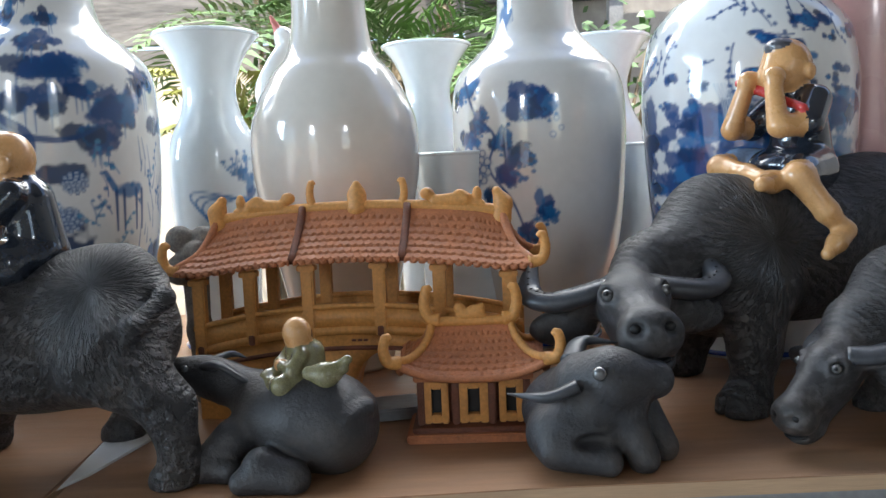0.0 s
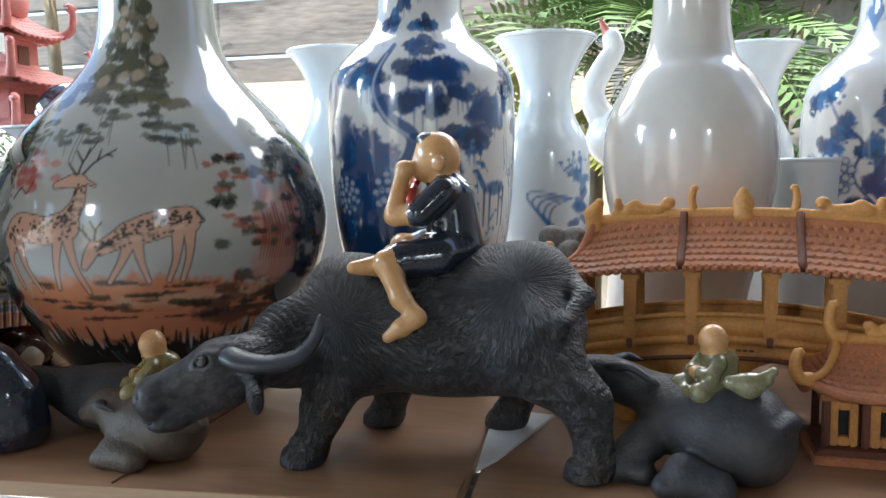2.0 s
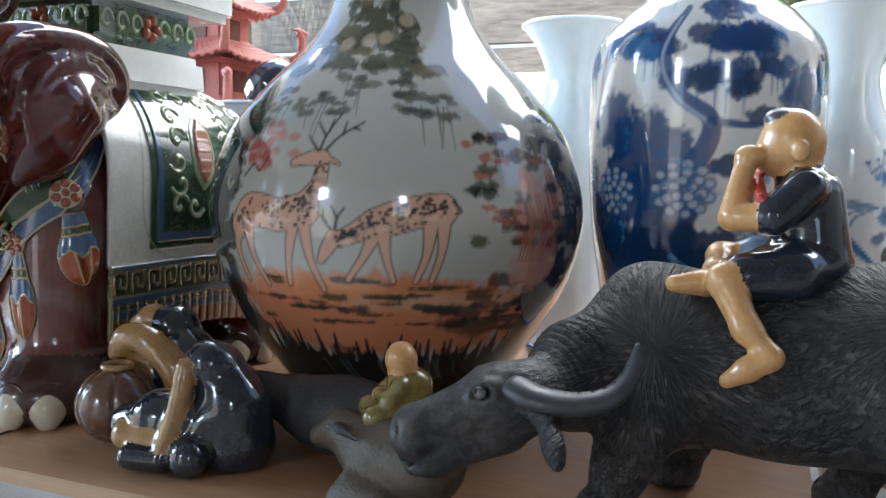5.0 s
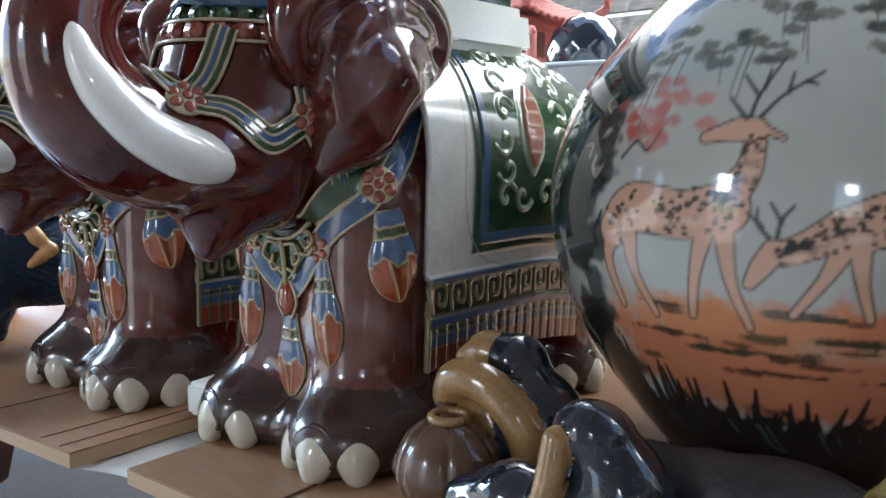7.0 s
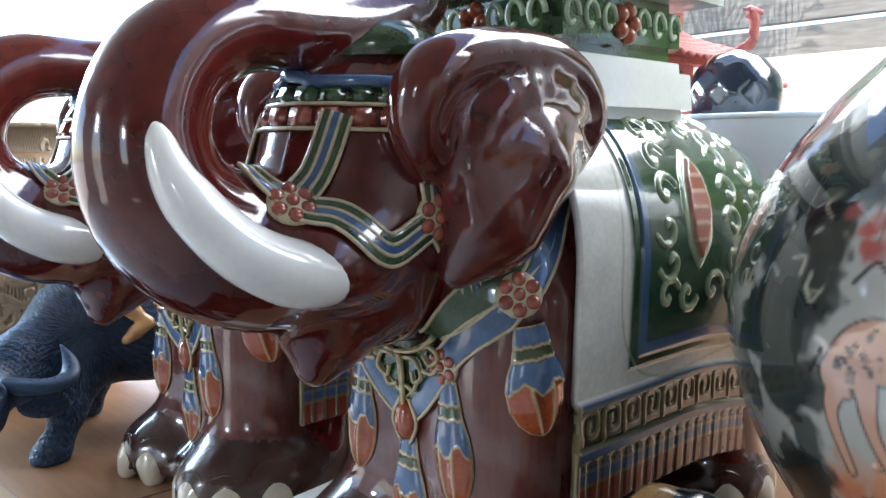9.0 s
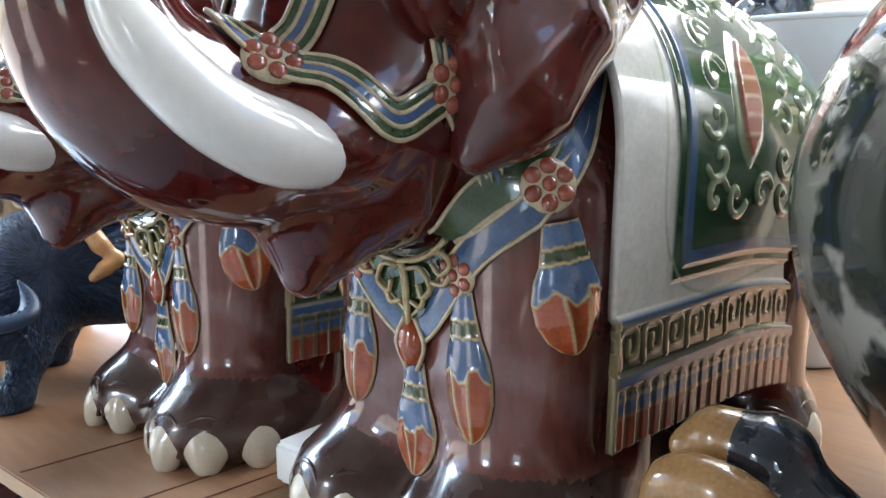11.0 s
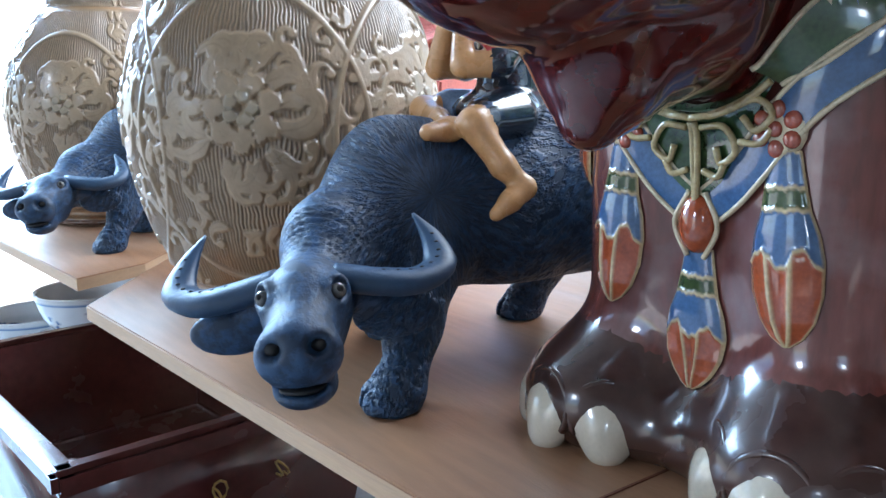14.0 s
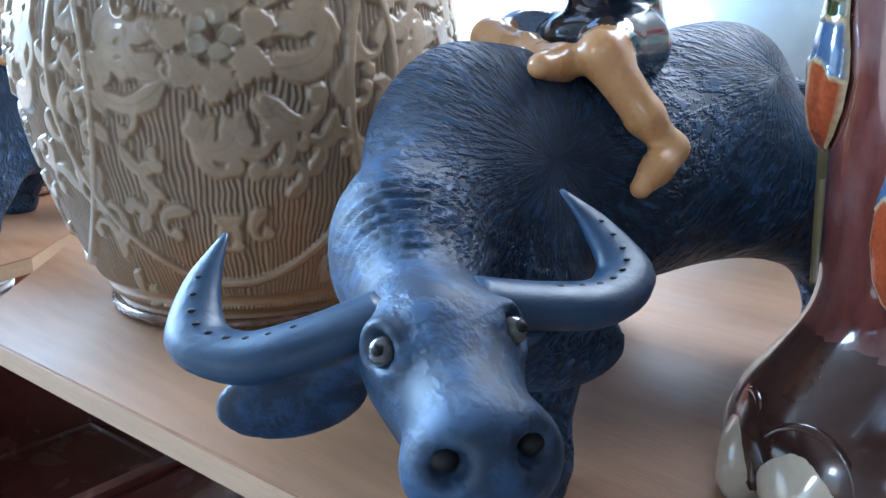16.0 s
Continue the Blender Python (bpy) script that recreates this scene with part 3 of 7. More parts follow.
def landscape_canvas():
    """Cobalt pine, rocks, flowers and a grazing animal on white."""
    cv, rng = Canvas(-0.37, 0.37, 0, 0.56, 0.0012, WHITE), random.Random(5)
    for u, z, w in ((-0.03, 0.458, 0.03), (-0.075, 0.432, 0.036), (0.0, 0.472, 0.022), (0.02, 0.43, 0.03), (0.03, 0.372, 0.05), (0.012, 0.40, 0.03), (-0.07, 0.366, 0.045), (-0.1, 0.375, 0.03), (0.0, 0.335, 0.042), (0.085, 0.322, 0.05), (0.07, 0.295, 0.04), (0.14, 0.36, 0.04), (-0.17, 0.36, 0.05), (0.19, 0.31, 0.04), (-0.2, 0.3, 0.05), (0.05, 0.345, 0.03)):
        cloud(cv, u, z, w * 1.15, rng, n=11)
        for i in range(4):
            x = u + rng.uniform(-w, w) * 0.7
            cv.stroke([(x, z - w * 0.3), (x, z - w * rng.uniform(0.55, 0.9))], 0.0012, 0.0006, COB[1], 0.7)
    cv.stroke([(-0.03, 0.40), (-0.045, 0.36), (-0.03, 0.32), (0.0, 0.295), (-0.01, 0.26), (-0.05, 0.22), (-0.06, 0.16)], [0.004, 0.006, 0.007, 0.008, 0.010, 0.014, 0.02], 0, COB[0], 0.9)
    cv.stroke([(-0.035, 0.39), (-0.047, 0.35), (-0.03, 0.315), (0.0, 0.292)], 0.0015, 0.002, (0.4, 0.5, 0.65), 0.8)
    cv.stroke([(0.0, 0.295), (0.04, 0.292), (0.075, 0.305)], 0.004, 0.002, COB[0], 0.9)
    for u, z, a, b in ((-0.07, 0.165, 0.07, 0.035), (0.0, 0.15, 0.09, 0.03), (-0.14, 0.15, 0.07, 0.04), (0.1, 0.14, 0.07, 0.02), (-0.06, 0.26, 0.05, 0.045), (-0.03, 0.2, 0.03, 0.05), (-0.2, 0.19, 0.05, 0.06), (0.2, 0.15, 0.06, 0.03), (-0.02, 0.11, 0.16, 0.02), (-0.10, 0.29, 0.03, 0.035), (0.03, 0.255, 0.03, 0.012), (-0.02, 0.17, 0.10, 0.035), (-0.13, 0.20, 0.05, 0.03), (-0.075, 0.225, 0.05, 0.03)):
        cv.blob(u, z, a, b, COB[rng.choice([0, 2])], 0.92, 0.55, 0.2, grain=0.014)
    for u, z, r in ((-0.098, 0.228, 0.026), (-0.022, 0.232, 0.030), (0.045, 0.245, 0.014), (-0.15, 0.24, 0.024), (0.035, 0.205, 0.016)):
        flower(cv, u, z, r, rng)
    # grazing animal and bamboo on the turned side
    cv.blob(0.108, 0.235, 0.022, 0.010, COB[1], 0.9, 0.3, 0.3)
    for x in (0.09, 0.1, 0.118, 0.127):
        cv.stroke([(x, 0.235), (x + 0.001, 0.19)], 0.0022, 0.0012, COB[0], 0.9)
    cv.stroke([(0.088, 0.238), (0.078, 0.255)], 0.004, 0.003, COB[1], 0.9)
    for i in range(26):
        u, z = rng.uniform(0.12, 0.2), rng.uniform(0.15, 0.28)
        cv.stroke([(u, z), (u + rng.uniform(-0.008, 0.008), z + rng.uniform(0.01, 0.04))], 0.0012, 0.0005, COB[1], 0.75)
    for i in range(60):
        twig(cv, rng.uniform(-0.3, 0.3), rng.uniform(0.13, 0.27), rng.uniform(0.6, 2.5), 3, rng, 0.008, COB[rng.choice([1, 3])])
    return cv


def blossom_canvas(seed=2):
    """Loose cobalt branch with a big chrysanthemum on grey-white."""
    cv, rng = Canvas(-0.37, 0.37, 0, 0.56, 0.0012, (0.66, 0.67, 0.66)), random.Random(seed)
    for u, z, w in ((-0.098, 0.345, 0.022), (-0.008, 0.322, 0.030), (0.012, 0.315, 0.022), (-0.08, 0.30, 0.022), (-0.1, 0.27, 0.026), (-0.045, 0.275, 0.02), (-0.017, 0.25, 0.024), (-0.03, 0.235, 0.02), (0.012, 0.190, 0.022), (-0.008, 0.155, 0.022), (-0.06, 0.2, 0.022), (-0.1, 0.2, 0.02), (-0.12, 0.33, 0.02), (-0.015, 0.125, 0.016), (-0.13, 0.24, 0.03)):
        for i in range(7):
            cv.blob(u + rng.uniform(-w, w) * 0.6, z + rng.uniform(-w, w) * 0.5, w * rng.uniform(0.4, 0.7), w * rng.uniform(0.3, 0.55), COB[rng.choice([0, 0, 1, 2])], 0.9, 0.5, 0.25, grain=0.006, turn=rng.uniform(0, 3))
        for i in range(4):
            twig(cv, u, z, rng.uniform(-1.5, 1), 3, rng, 0.007)
    cv.stroke([(-0.11, 0.36), (-0.08, 0.31), (-0.05, 0.28), (-0.06, 0.24), (-0.03, 0.2), (-0.01, 0.15)], 0.0025, 0.0015, COB[0], 0.9)
    flower(cv, -0.087, 0.243, 0.030, rng, (0.58, 0.60, 0.62))
    for u, z in ((0.03, 0.30), (0.025, 0.28), (0.036, 0.288)):
        cv.blob(u, z, 0.005, 0.005, COB[1], 0.7, 0.3, 0.4)
        cv.blob(u, z, 0.003, 0.003, WHITE, 0.9, 0.3, 0.4)
    for z in (0.44, 0.47, 0.50):
        cv.blob(-0.09, z, 0.03, 0.02, COB[1], 0.8, 0.6, 0.3)
    return cv


def peacock_canvas():
    cv, rng = Canvas(-0.42, 0.42, 0, 0.56, 0.0012, WHITE), random.Random(8)
    for i in range(30):
        cv.blob(rng.uniform(-0.26, 0.26), rng.uniform(0.09, 0.30), rng.uniform(0.02, 0.045), rng.uniform(0.02, 0.04), COB[rng.choice([0, 1, 2])], 0.9, 0.6, 0.25)
    for i in range(90):
        u, z = rng.uniform(-0.24, 0.24), rng.uniform(0.10, 0.40)
        w = rng.uniform(0.018, 0.034) * (1.6 if z < 0.3 else 0.8)
        cloud(cv, u, z, w, rng, n=7)
    for u, z in ((-0.02, 0.30), (0.03, 0.28), (0.0, 0.22), (0.01, 0.17)):
        for i in range(10):
            cv.stroke([(u - 0.02 + 0.004 * i, z + 0.025), (u - 0.01 + 0.003 * i, z), (u - 0.006 + 0.002 * i, z - 0.03)], 0.0010, 0.0008, (0.5, 0.58, 0.66), 0.8)
    for i in range(30):
        twig(cv, rng.uniform(-0.2, 0.2), rng.uniform(0.33, 0.44), rng.uniform(0, 6), 4, rng, 0.009, COB[0], 0.0012)
    return cv


def deer(cv, rng, body, neck, head, legs, antlers, tail):
    """One spotted deer: strokes of salmon, black spots and a black outline."""
    fill, dark = (0.60, 0.35, 0.25), (0.02, 0.016, 0.014)
    shapes = [body, neck, head, *legs]
    for pts, w in shapes:
        cv.stroke(pts, [x + 0.0012 for x in w], 0, dark, 0.95)
    for pts, w in shapes:
        cv.stroke(pts, w, 0, fill, 1.0)
    for pts, w in (body, neck):
        P = np.array(pts)
        for i in range(80):
            t = rng.uniform(0, len(P) - 1.001)
            k = int(t)
            c = P[k] + (P[k + 1] - P[k]) * (t - k)
            ww = np.interp(t / (len(P) - 1), np.linspace(0, 1, len(w)), w) * 0.85
            cv.blob(c[0] + rng.uniform(-ww, ww), c[1] + rng.uniform(-ww, ww), 0.0021, 0.0017, dark, 0.95, 0.35, 0.35)
        for i in range(18):
            t = rng.uniform(0, len(P) - 1.001)
            k = int(t)
            c = P[k] + (P[k + 1] - P[k]) * (t - k)
            cv.blob(c[0], c[1] - w[0] * 0.5, 0.006, 0.003, (0.70, 0.45, 0.33), 0.35, 0.3, 0.5)
    for a in antlers:
        cv.stroke(a, 0.0014, 0.0009, (0.03, 0.04, 0.04), 0.95)
    cv.stroke(tail, 0.0016, 0.0008, dark, 0.9)


def deer_canvas():
    cv, rng = Canvas(-0.61, 0.61, 0, 0.62, 0.0010, (0.44, 0.44, 0.405)), random.Random(4)
    DK, SEA, SAL, RED = (0.014, 0.016, 0.016), (0.03, 0.045, 0.045), (0.56, 0.19, 0.09), (0.46, 0.10, 0.08)
    for i in range(14):
        cv.blob(rng.uniform(-0.6, 0.6), rng.uniform(0.28, 0.36), 0.06, 0.02, (0.30, 0.40, 0.46), 0.5, 0.5, 0.8)
    # warm ground and black water at the foot
    cv.blob(0, 0.115, 0.21, 0.045, SAL, 0.95, 0.35, 0.25)
    cv.blob(-0.08, 0.142, 0.09, 0.016, (0.62, 0.26, 0.13), 0.9, 0.4, 0.4)
    cv.blob(0.06, 0.13, 0.12, 0.01, (0.55, 0.33, 0.22), 0.8, 0.4, 0.4)
    for i in range(55):
        u, z = rng.uniform(-0.14, 0.2), rng.choice([0.137, 0.128, 0.112, 0.121, 0.145, 0.15]) + rng.uniform(-0.004, 0.004)
        cv.blob(u, z, rng.uniform(0.008, 0.03), rng.uniform(0.0015, 0.004), rng.choice([DK, (0.10, 0.05, 0.03), (0.05, 0.05, 0.03)]), 0.85, 0.7, 0.4, grain=0.006)
    for i in range(24):
        cv.blob(rng.uniform(0.07, 0.24), rng.uniform(0.10, 0.165), rng.uniform(0.015, 0.045), rng.uniform(0.004, 0.010), rng.choice([DK, (0.05, 0.035, 0.03), (0.14, 0.06, 0.04)]), 0.8, 0.7, 0.4)
    cv.blob(0, 0.02, 0.62, 0.062, DK, 1.0, 0.3, 0.15)
    for i in range(60):
        u = -0.2 + 0.4 * i / 59 + rng.uniform(-0.004, 0.004)
        cv.stroke([(u, 0.062), (u + rng.uniform(-0.006, 0.006), 0.078 + 0.022 * rng.random() + 0.5 * max(0, abs(u) - 0.1) ** 1.2)], 0.005, 0.0012, DK, 0.95)
    # dark wooded bank on the far sides
    for i in range(250):
        s = rng.choice([-1, 1])
        u = s * rng.uniform(0.172, 0.58) if rng.random() < 0.8 else s * rng.uniform(0.17, 0.2)
        cv.blob(u, rng.uniform(0.04, 0.30), rng.uniform(0.012, 0.035), rng.uniform(0.008, 0.03), rng.choice([DK, SEA, (0.05, 0.06, 0.05)]), 0.85, 0.6, 0.3)
    for i in range(45):
        u, z = rng.uniform(-0.34, -0.17), rng.uniform(0.08, 0.30)
        a = rng.uniform(0, 6.28)
        cv.stroke([(u, z), (u + 0.008 * math.cos(a), z + 0.008 * math.sin(a)), (u + 0.012 * math.cos(a + 1), z + 0.012 * math.sin(a + 1))], 0.0016, 0.0006, rng.choice([(0.50, 0.48, 0.38), (0.45, 0.40, 0.30), (0.3, 0.36, 0.34)]), 0.7)
    for i in range(26):
        u = rng.uniform(-0.16, 0.2)
        cv.stroke([(u, 0.07), (u + 0.01, 0.055), (u + 0.02, 0.05)], 0.002, 0.001, (0.05, 0.07, 0.07), 0.9)
    # rock and maples on the right, a red maple on the left
    for i in range(26):
        cv.blob(0.145 + rng.uniform(-0.022, 0.028), 0.205 + rng.uniform(-0.05, 0.035), 0.014, 0.022, rng.choice([(0.48, 0.22, 0.17), (0.42, 0.17, 0.12), (0.52, 0.30, 0.24)]), 0.8, 0.4, 0.4)
    for i in range(16):
        u = 0.12 + 0.004 * i
        cv.stroke([(u, 0.235 - rng.uniform(0, 0.04)), (u + 0.006, 0.19), (u + 0.003, 0.165)], 0.0012, 0.0005, (0.12, 0.04, 0.03), 0.7)
    for i in range(60):
        u, z = rng.uniform(0.07, 0.22), rng.uniform(0.18, 0.275)
        cv.blob(u, z, rng.uniform(0.006, 0.016), rng.uniform(0.003, 0.007), rng.choice([DK, (0.05, 0.06, 0.03), (0.22, 0.06, 0.04), (0.08, 0.07, 0.04), (0.35, 0.10, 0.07)]), 0.85, 0.7, 0.4, grain=0.006)
    for i in range(30):
        cv.blob(rng.gauss(-0.135, 0.014), rng.gauss(0.262, 0.012), 0.008, 0.005, rng.choice([RED, (0.5, 0.16, 0.12), (0.40, 0.12, 0.11)]), 0.75, 0.6, 0.5, grain=0.006)
    cv.stroke([(-0.15, 0.235), (-0.14, 0.245), (-0.13, 0.24), (-0.122, 0.252)], 0.0012, 0.0006, DK, 0.9)
    # hanging pines at the shoulder and the pine on the neck
    for u0, z0, n, w in ((-0.10, 0.300, 26, 0.05), (0.035, 0.298, 24, 0.03), (-0.20, 0.285, 30, 0.06), (-0.02, 0.325, 20, 0.05), (0.20, 0.30, 26, 0.05)):
        for i in range(n):
            u, z = u0 + rng.uniform(-w, w), z0 + rng.uniform(-0.01, 0.014)
            cv.blob(u, z, rng.uniform(0.006, 0.014), rng.uniform(0.003, 0.005), rng.choice([(0.06, 0.07, 0.05), (0.10, 0.11, 0.08), SEA]), 0.75, 0.6, 0.4, grain=0.006)
        for i in range(5):
            u = u0 + rng.uniform(-w, w)
            cv.stroke([(u, z0), (u + rng.uniform(-0.006, 0.006), z0 - rng.uniform(0.02, 0.038))], 0.0009, 0.0005, (0.10, 0.10, 0.08), 0.8)
    for i in range(120):
        t = rng.random()
        u, z = -0.055 + rng.uniform(-1, 1) * (0.03 + 0.075 * t), 0.485 - 0.150 * t + rng.uniform(-0.008, 0.008)
        cv.blob(u, z, rng.uniform(0.012, 0.03), rng.uniform(0.005, 0.011), rng.choice([(0.035, 0.042, 0.028), (0.07, 0.075, 0.04), (0.11, 0.10, 0.06)]), 0.85, 0.6, 0.3)
    for i in range(10):
        cv.blob(-0.06 + rng.uniform(-0.08, 0.08), rng.uniform(0.35, 0.44), 0.018, 0.008, (0.45, 0.36, 0.27), 0.7, 0.4, 0.4)
    # the two deer
    deer(cv, rng, ([(-0.152, 0.190), (-0.135, 0.205), (-0.10, 0.203), (-0.075, 0.208)], [0.011, 0.0145, 0.0135, 0.014]),
         ([(-0.075, 0.212), (-0.064, 0.228), (-0.061, 0.244)], [0.010, 0.007, 0.0055]),
         ([(-0.062, 0.251), (-0.072, 0.252), (-0.091, 0.2475)], [0.0066, 0.0058, 0.0028]),
         [([(-0.152, 0.188), (-0.158, 0.170), (-0.15, 0.142)], [0.006, 0.0035, 0.002]), ([(-0.138, 0.19), (-0.135, 0.165), (-0.122, 0.14)], [0.006, 0.003, 0.002]),
          ([(-0.085, 0.198), (-0.092, 0.168), (-0.095, 0.143)], [0.0055, 0.003, 0.002]), ([(-0.075, 0.198), (-0.07, 0.165), (-0.06, 0.140)], [0.0055, 0.003, 0.002]), ([(-0.057, 0.252), (-0.046, 0.247)], [0.0018, 0.0008])],
         [[(-0.066, 0.259), (-0.062, 0.272), (-0.050, 0.292)], [(-0.063, 0.271), (-0.073, 0.282)], [(-0.060, 0.275), (-0.058, 0.285)], [(-0.060, 0.259), (-0.048, 0.271), (-0.027, 0.283)], [(-0.046, 0.272), (-0.044, 0.283)], [(-0.036, 0.278), (-0.030, 0.276)], [(-0.068, 0.258), (-0.08, 0.27)]],
         [(-0.163, 0.2), (-0.17, 0.188)])
    deer(cv, rng, ([(-0.012, 0.198), (0.008, 0.205), (0.03, 0.210), (0.044, 0.211)], [0.012, 0.0135, 0.0125, 0.0135]),
         ([(-0.012, 0.200), (-0.030, 0.190), (-0.044, 0.184)], [0.0105, 0.0075, 0.006]),
         ([(-0.047, 0.186), (-0.054, 0.176), (-0.060, 0.166)], [0.0062, 0.0055, 0.003]),
         [([(0.046, 0.205), (0.045, 0.175), (0.038, 0.150)], [0.006, 0.003, 0.002]), ([(0.035, 0.20), (0.032, 0.172), (0.024, 0.150)], [0.006, 0.003, 0.002]),
          ([(-0.005, 0.192), (-0.002, 0.17), (0.004, 0.15)], [0.0055, 0.003, 0.002]), ([(-0.012, 0.190), (-0.022, 0.17), (-0.036, 0.150)], [0.0055, 0.003, 0.002])],
         [[(-0.050, 0.193), (-0.056, 0.200), (-0.057, 0.209)], [(-0.054, 0.199), (-0.062, 0.206)], [(-0.046, 0.193), (-0.044, 0.203), (-0.038, 0.211)], [(-0.044, 0.202), (-0.050, 0.212)]],
         [(0.055, 0.217), (0.061, 0.210), (0.056, 0.208)])
    return cv


M_CARVLIP = mat("stoneware lip", (0.36, 0.28, 0.19), 0.4, 0.2, 30)


def single_pot(name, me, x, y, label, category="vase", group=""):
    ob = new(name, me)
    ob.location = (x, y, 0)
    co = np.zeros(len(me.vertices) * 3, np.float32)
    me.vertices.foreach_get("co", co)
    co = co.reshape(-1, 3)
    low = co[co[:, 2] < 0.012]
    r = float(np.hypot(low[:, 0], low[:, 1]).max())
    t = np.linspace(0, 2 * math.pi, 64)
    bar("foot_ring", np.stack([r * np.cos(t), r * np.sin(t), np.full(64, 0.0065)], 1), 0.0032, M_BROWN if category == "jar" else M_BLUEPAINT, ob, 8, label="brown foot ring" if category == "jar" else "cobalt line round the foot")
    zt = float(co[:, 2].max())
    rt = float(np.hypot(*co[co[:, 2] > zt - 0.001][:, :2].T).max())
    bar("lip", np.stack([(rt - 0.002) * np.cos(t), (rt - 0.002) * np.sin(t), np.full(64, zt)], 1), 0.0030, M_CARVLIP if category == "jar" else M_BLUEISH, ob, 8)
    return tagged(ob, label, category, group)


DEER_P = [(0.090, 0.0), (0.098, 0.012), (0.127, 0.046), (0.155, 0.085), (0.178, 0.127), (0.190, 0.166), (0.194, 0.204), (0.187, 0.243), (0.170, 0.284), (0.137, 0.325), (0.097, 0.366), (0.074, 0.403), (0.066, 0.45), (0.065, 0.52), (0.075, 0.585), (0.088, 0.61)]
single_pot("deer_vase", painted_pot("deer_vase", DEER_P, -65, 0.194, deer_canvas(), M_PAINT, 380, 620, spread=1.75), -0.751, 0.864, "bulbous long-necked porcelain vase painted with two spotted deer")
BLUE_P = [(0.080, 0.0), (0.082, 0.01), (0.088, 0.06), (0.100, 0.13), (0.110, 0.19), (0.116, 0.261), (0.117, 0.332), (0.111, 0.375), (0.088, 0.403), (0.064, 0.425), (0.053, 0.455), (0.054, 0.51), (0.07, 0.545), (0.078, 0.555)]
single_pot("landscape_vase", painted_pot("landscape_vase", BLUE_P, -80, 0.117, landscape_canvas(), M_PAINT, 300, 360), -0.459, 0.984, "tall blue and white porcelain vase painted with pine and rocks")
FLOW_P = [(0.072, 0.0), (0.078, 0.012), (0.094, 0.078), (0.111, 0.158), (0.118, 0.252), (0.117, 0.328), (0.107, 0.366), (0.086, 0.389), (0.058, 0.42), (0.051, 0.465), (0.055, 0.51), (0.07, 0.54)]
single_pot("blossom_vase", painted_pot("blossom_vase", FLOW_P, -100, 0.118, blossom_canvas(), M_PAINT, 300, 340), 0.133, 1.139, "grey-white porcelain vase with a cobalt blossom branch")
PEA_P = [(0.085, 0.0), (0.09, 0.02), (0.105, 0.09), (0.118, 0.17), (0.126, 0.26), (0.128, 0.33), (0.119, 0.39), (0.095, 0.425), (0.066, 0.45), (0.06, 0.5), (0.08, 0.55)]
single_pot("bird_vase", painted_pot("bird_vase", PEA_P, -108, 0.128, peacock_canvas(), M_PAINT, 280, 340), 0.384, 1.04, "broad blue and white porcelain vase crowded with leaves")


def plain_pot(name, pts, material, x, y, label, n=96, thick=0.006, nz=90, foot=None):
    outer = profile(pts, nz)
    inner = [(max(r - thick, 0.003), z) for r, z in outer[::-1][:nz * 2 // 3]]
    v, f = lathe([*map(tuple, outer), *inner], n)
    ob = new(name, mesh_of(name, v, f, material))
    ob.location = (x, y, 0)
    t = np.linspace(0, 2 * math.pi, 64)
    for nm, (r, z), w in (("lip", outer[-1], thick * 0.5), ("foot_ring", outer[1], 0.0028)):
        bar(nm, np.stack([(r - thick * 0.4) * np.cos(t), (r - thick * 0.4) * np.sin(t), np.full(64, max(z, 0.003))], 1), w, material, ob, 8)
    return tagged(ob, label, "vase")


WB_P = [(0.058, 0.0), (0.062, 0.012), (0.070, 0.09), (0.088, 0.17), (0.102, 0.24), (0.1025, 0.296), (0.092, 0.331), (0.073, 0.365), (0.055, 0.386), (0.047, 0.42), (0.045, 0.46), (0.05, 0.52), (0.066, 0.56)]
wb = plain_pot("bottle_vase", WB_P, M_IVORY, -0.132, 1.024, "plain glossy ivory porcelain bottle vase")
FL_P = [(0.050, 0.0), (0.053, 0.01), (0.056, 0.10), (0.061, 0.18), (0.063, 0.255), (0.058, 0.295), (0.041, 0.334), (0.037, 0.373), (0.052, 0.412), (0.071, 0.438), (0.073, 0.44)]


def sprig_canvas():
    cv, rng = Canvas(-0.21, 0.21, 0, 0.45, 0.0012, (0.64, 0.71, 0.75)), random.Random(3)
    for k in range(5):
        cv.stroke([(0.03, 0.15), (0.0 - 0.008 * k, 0.17 + 0.01 * k), (0.0 - 0.006 * k, 0.2 + 0.006 * k), (0.03, 0.215)], 0.0025, 0.001, COB[1], 0.8)
    for i in range(16):
        cv.blob(0.05 + rng.uniform(-0.02, 0.03), 0.19 + rng.uniform(-0.05, 0.06), 0.014, 0.008, COB[rng.choice([0, 1])], 0.85, 0.5, 0.3, turn=rng.uniform(0, 3))
    for i in range(8):
        twig(cv, 0.04, 0.24, rng.uniform(0.5, 2.5), 4, rng, 0.009)
    return cv


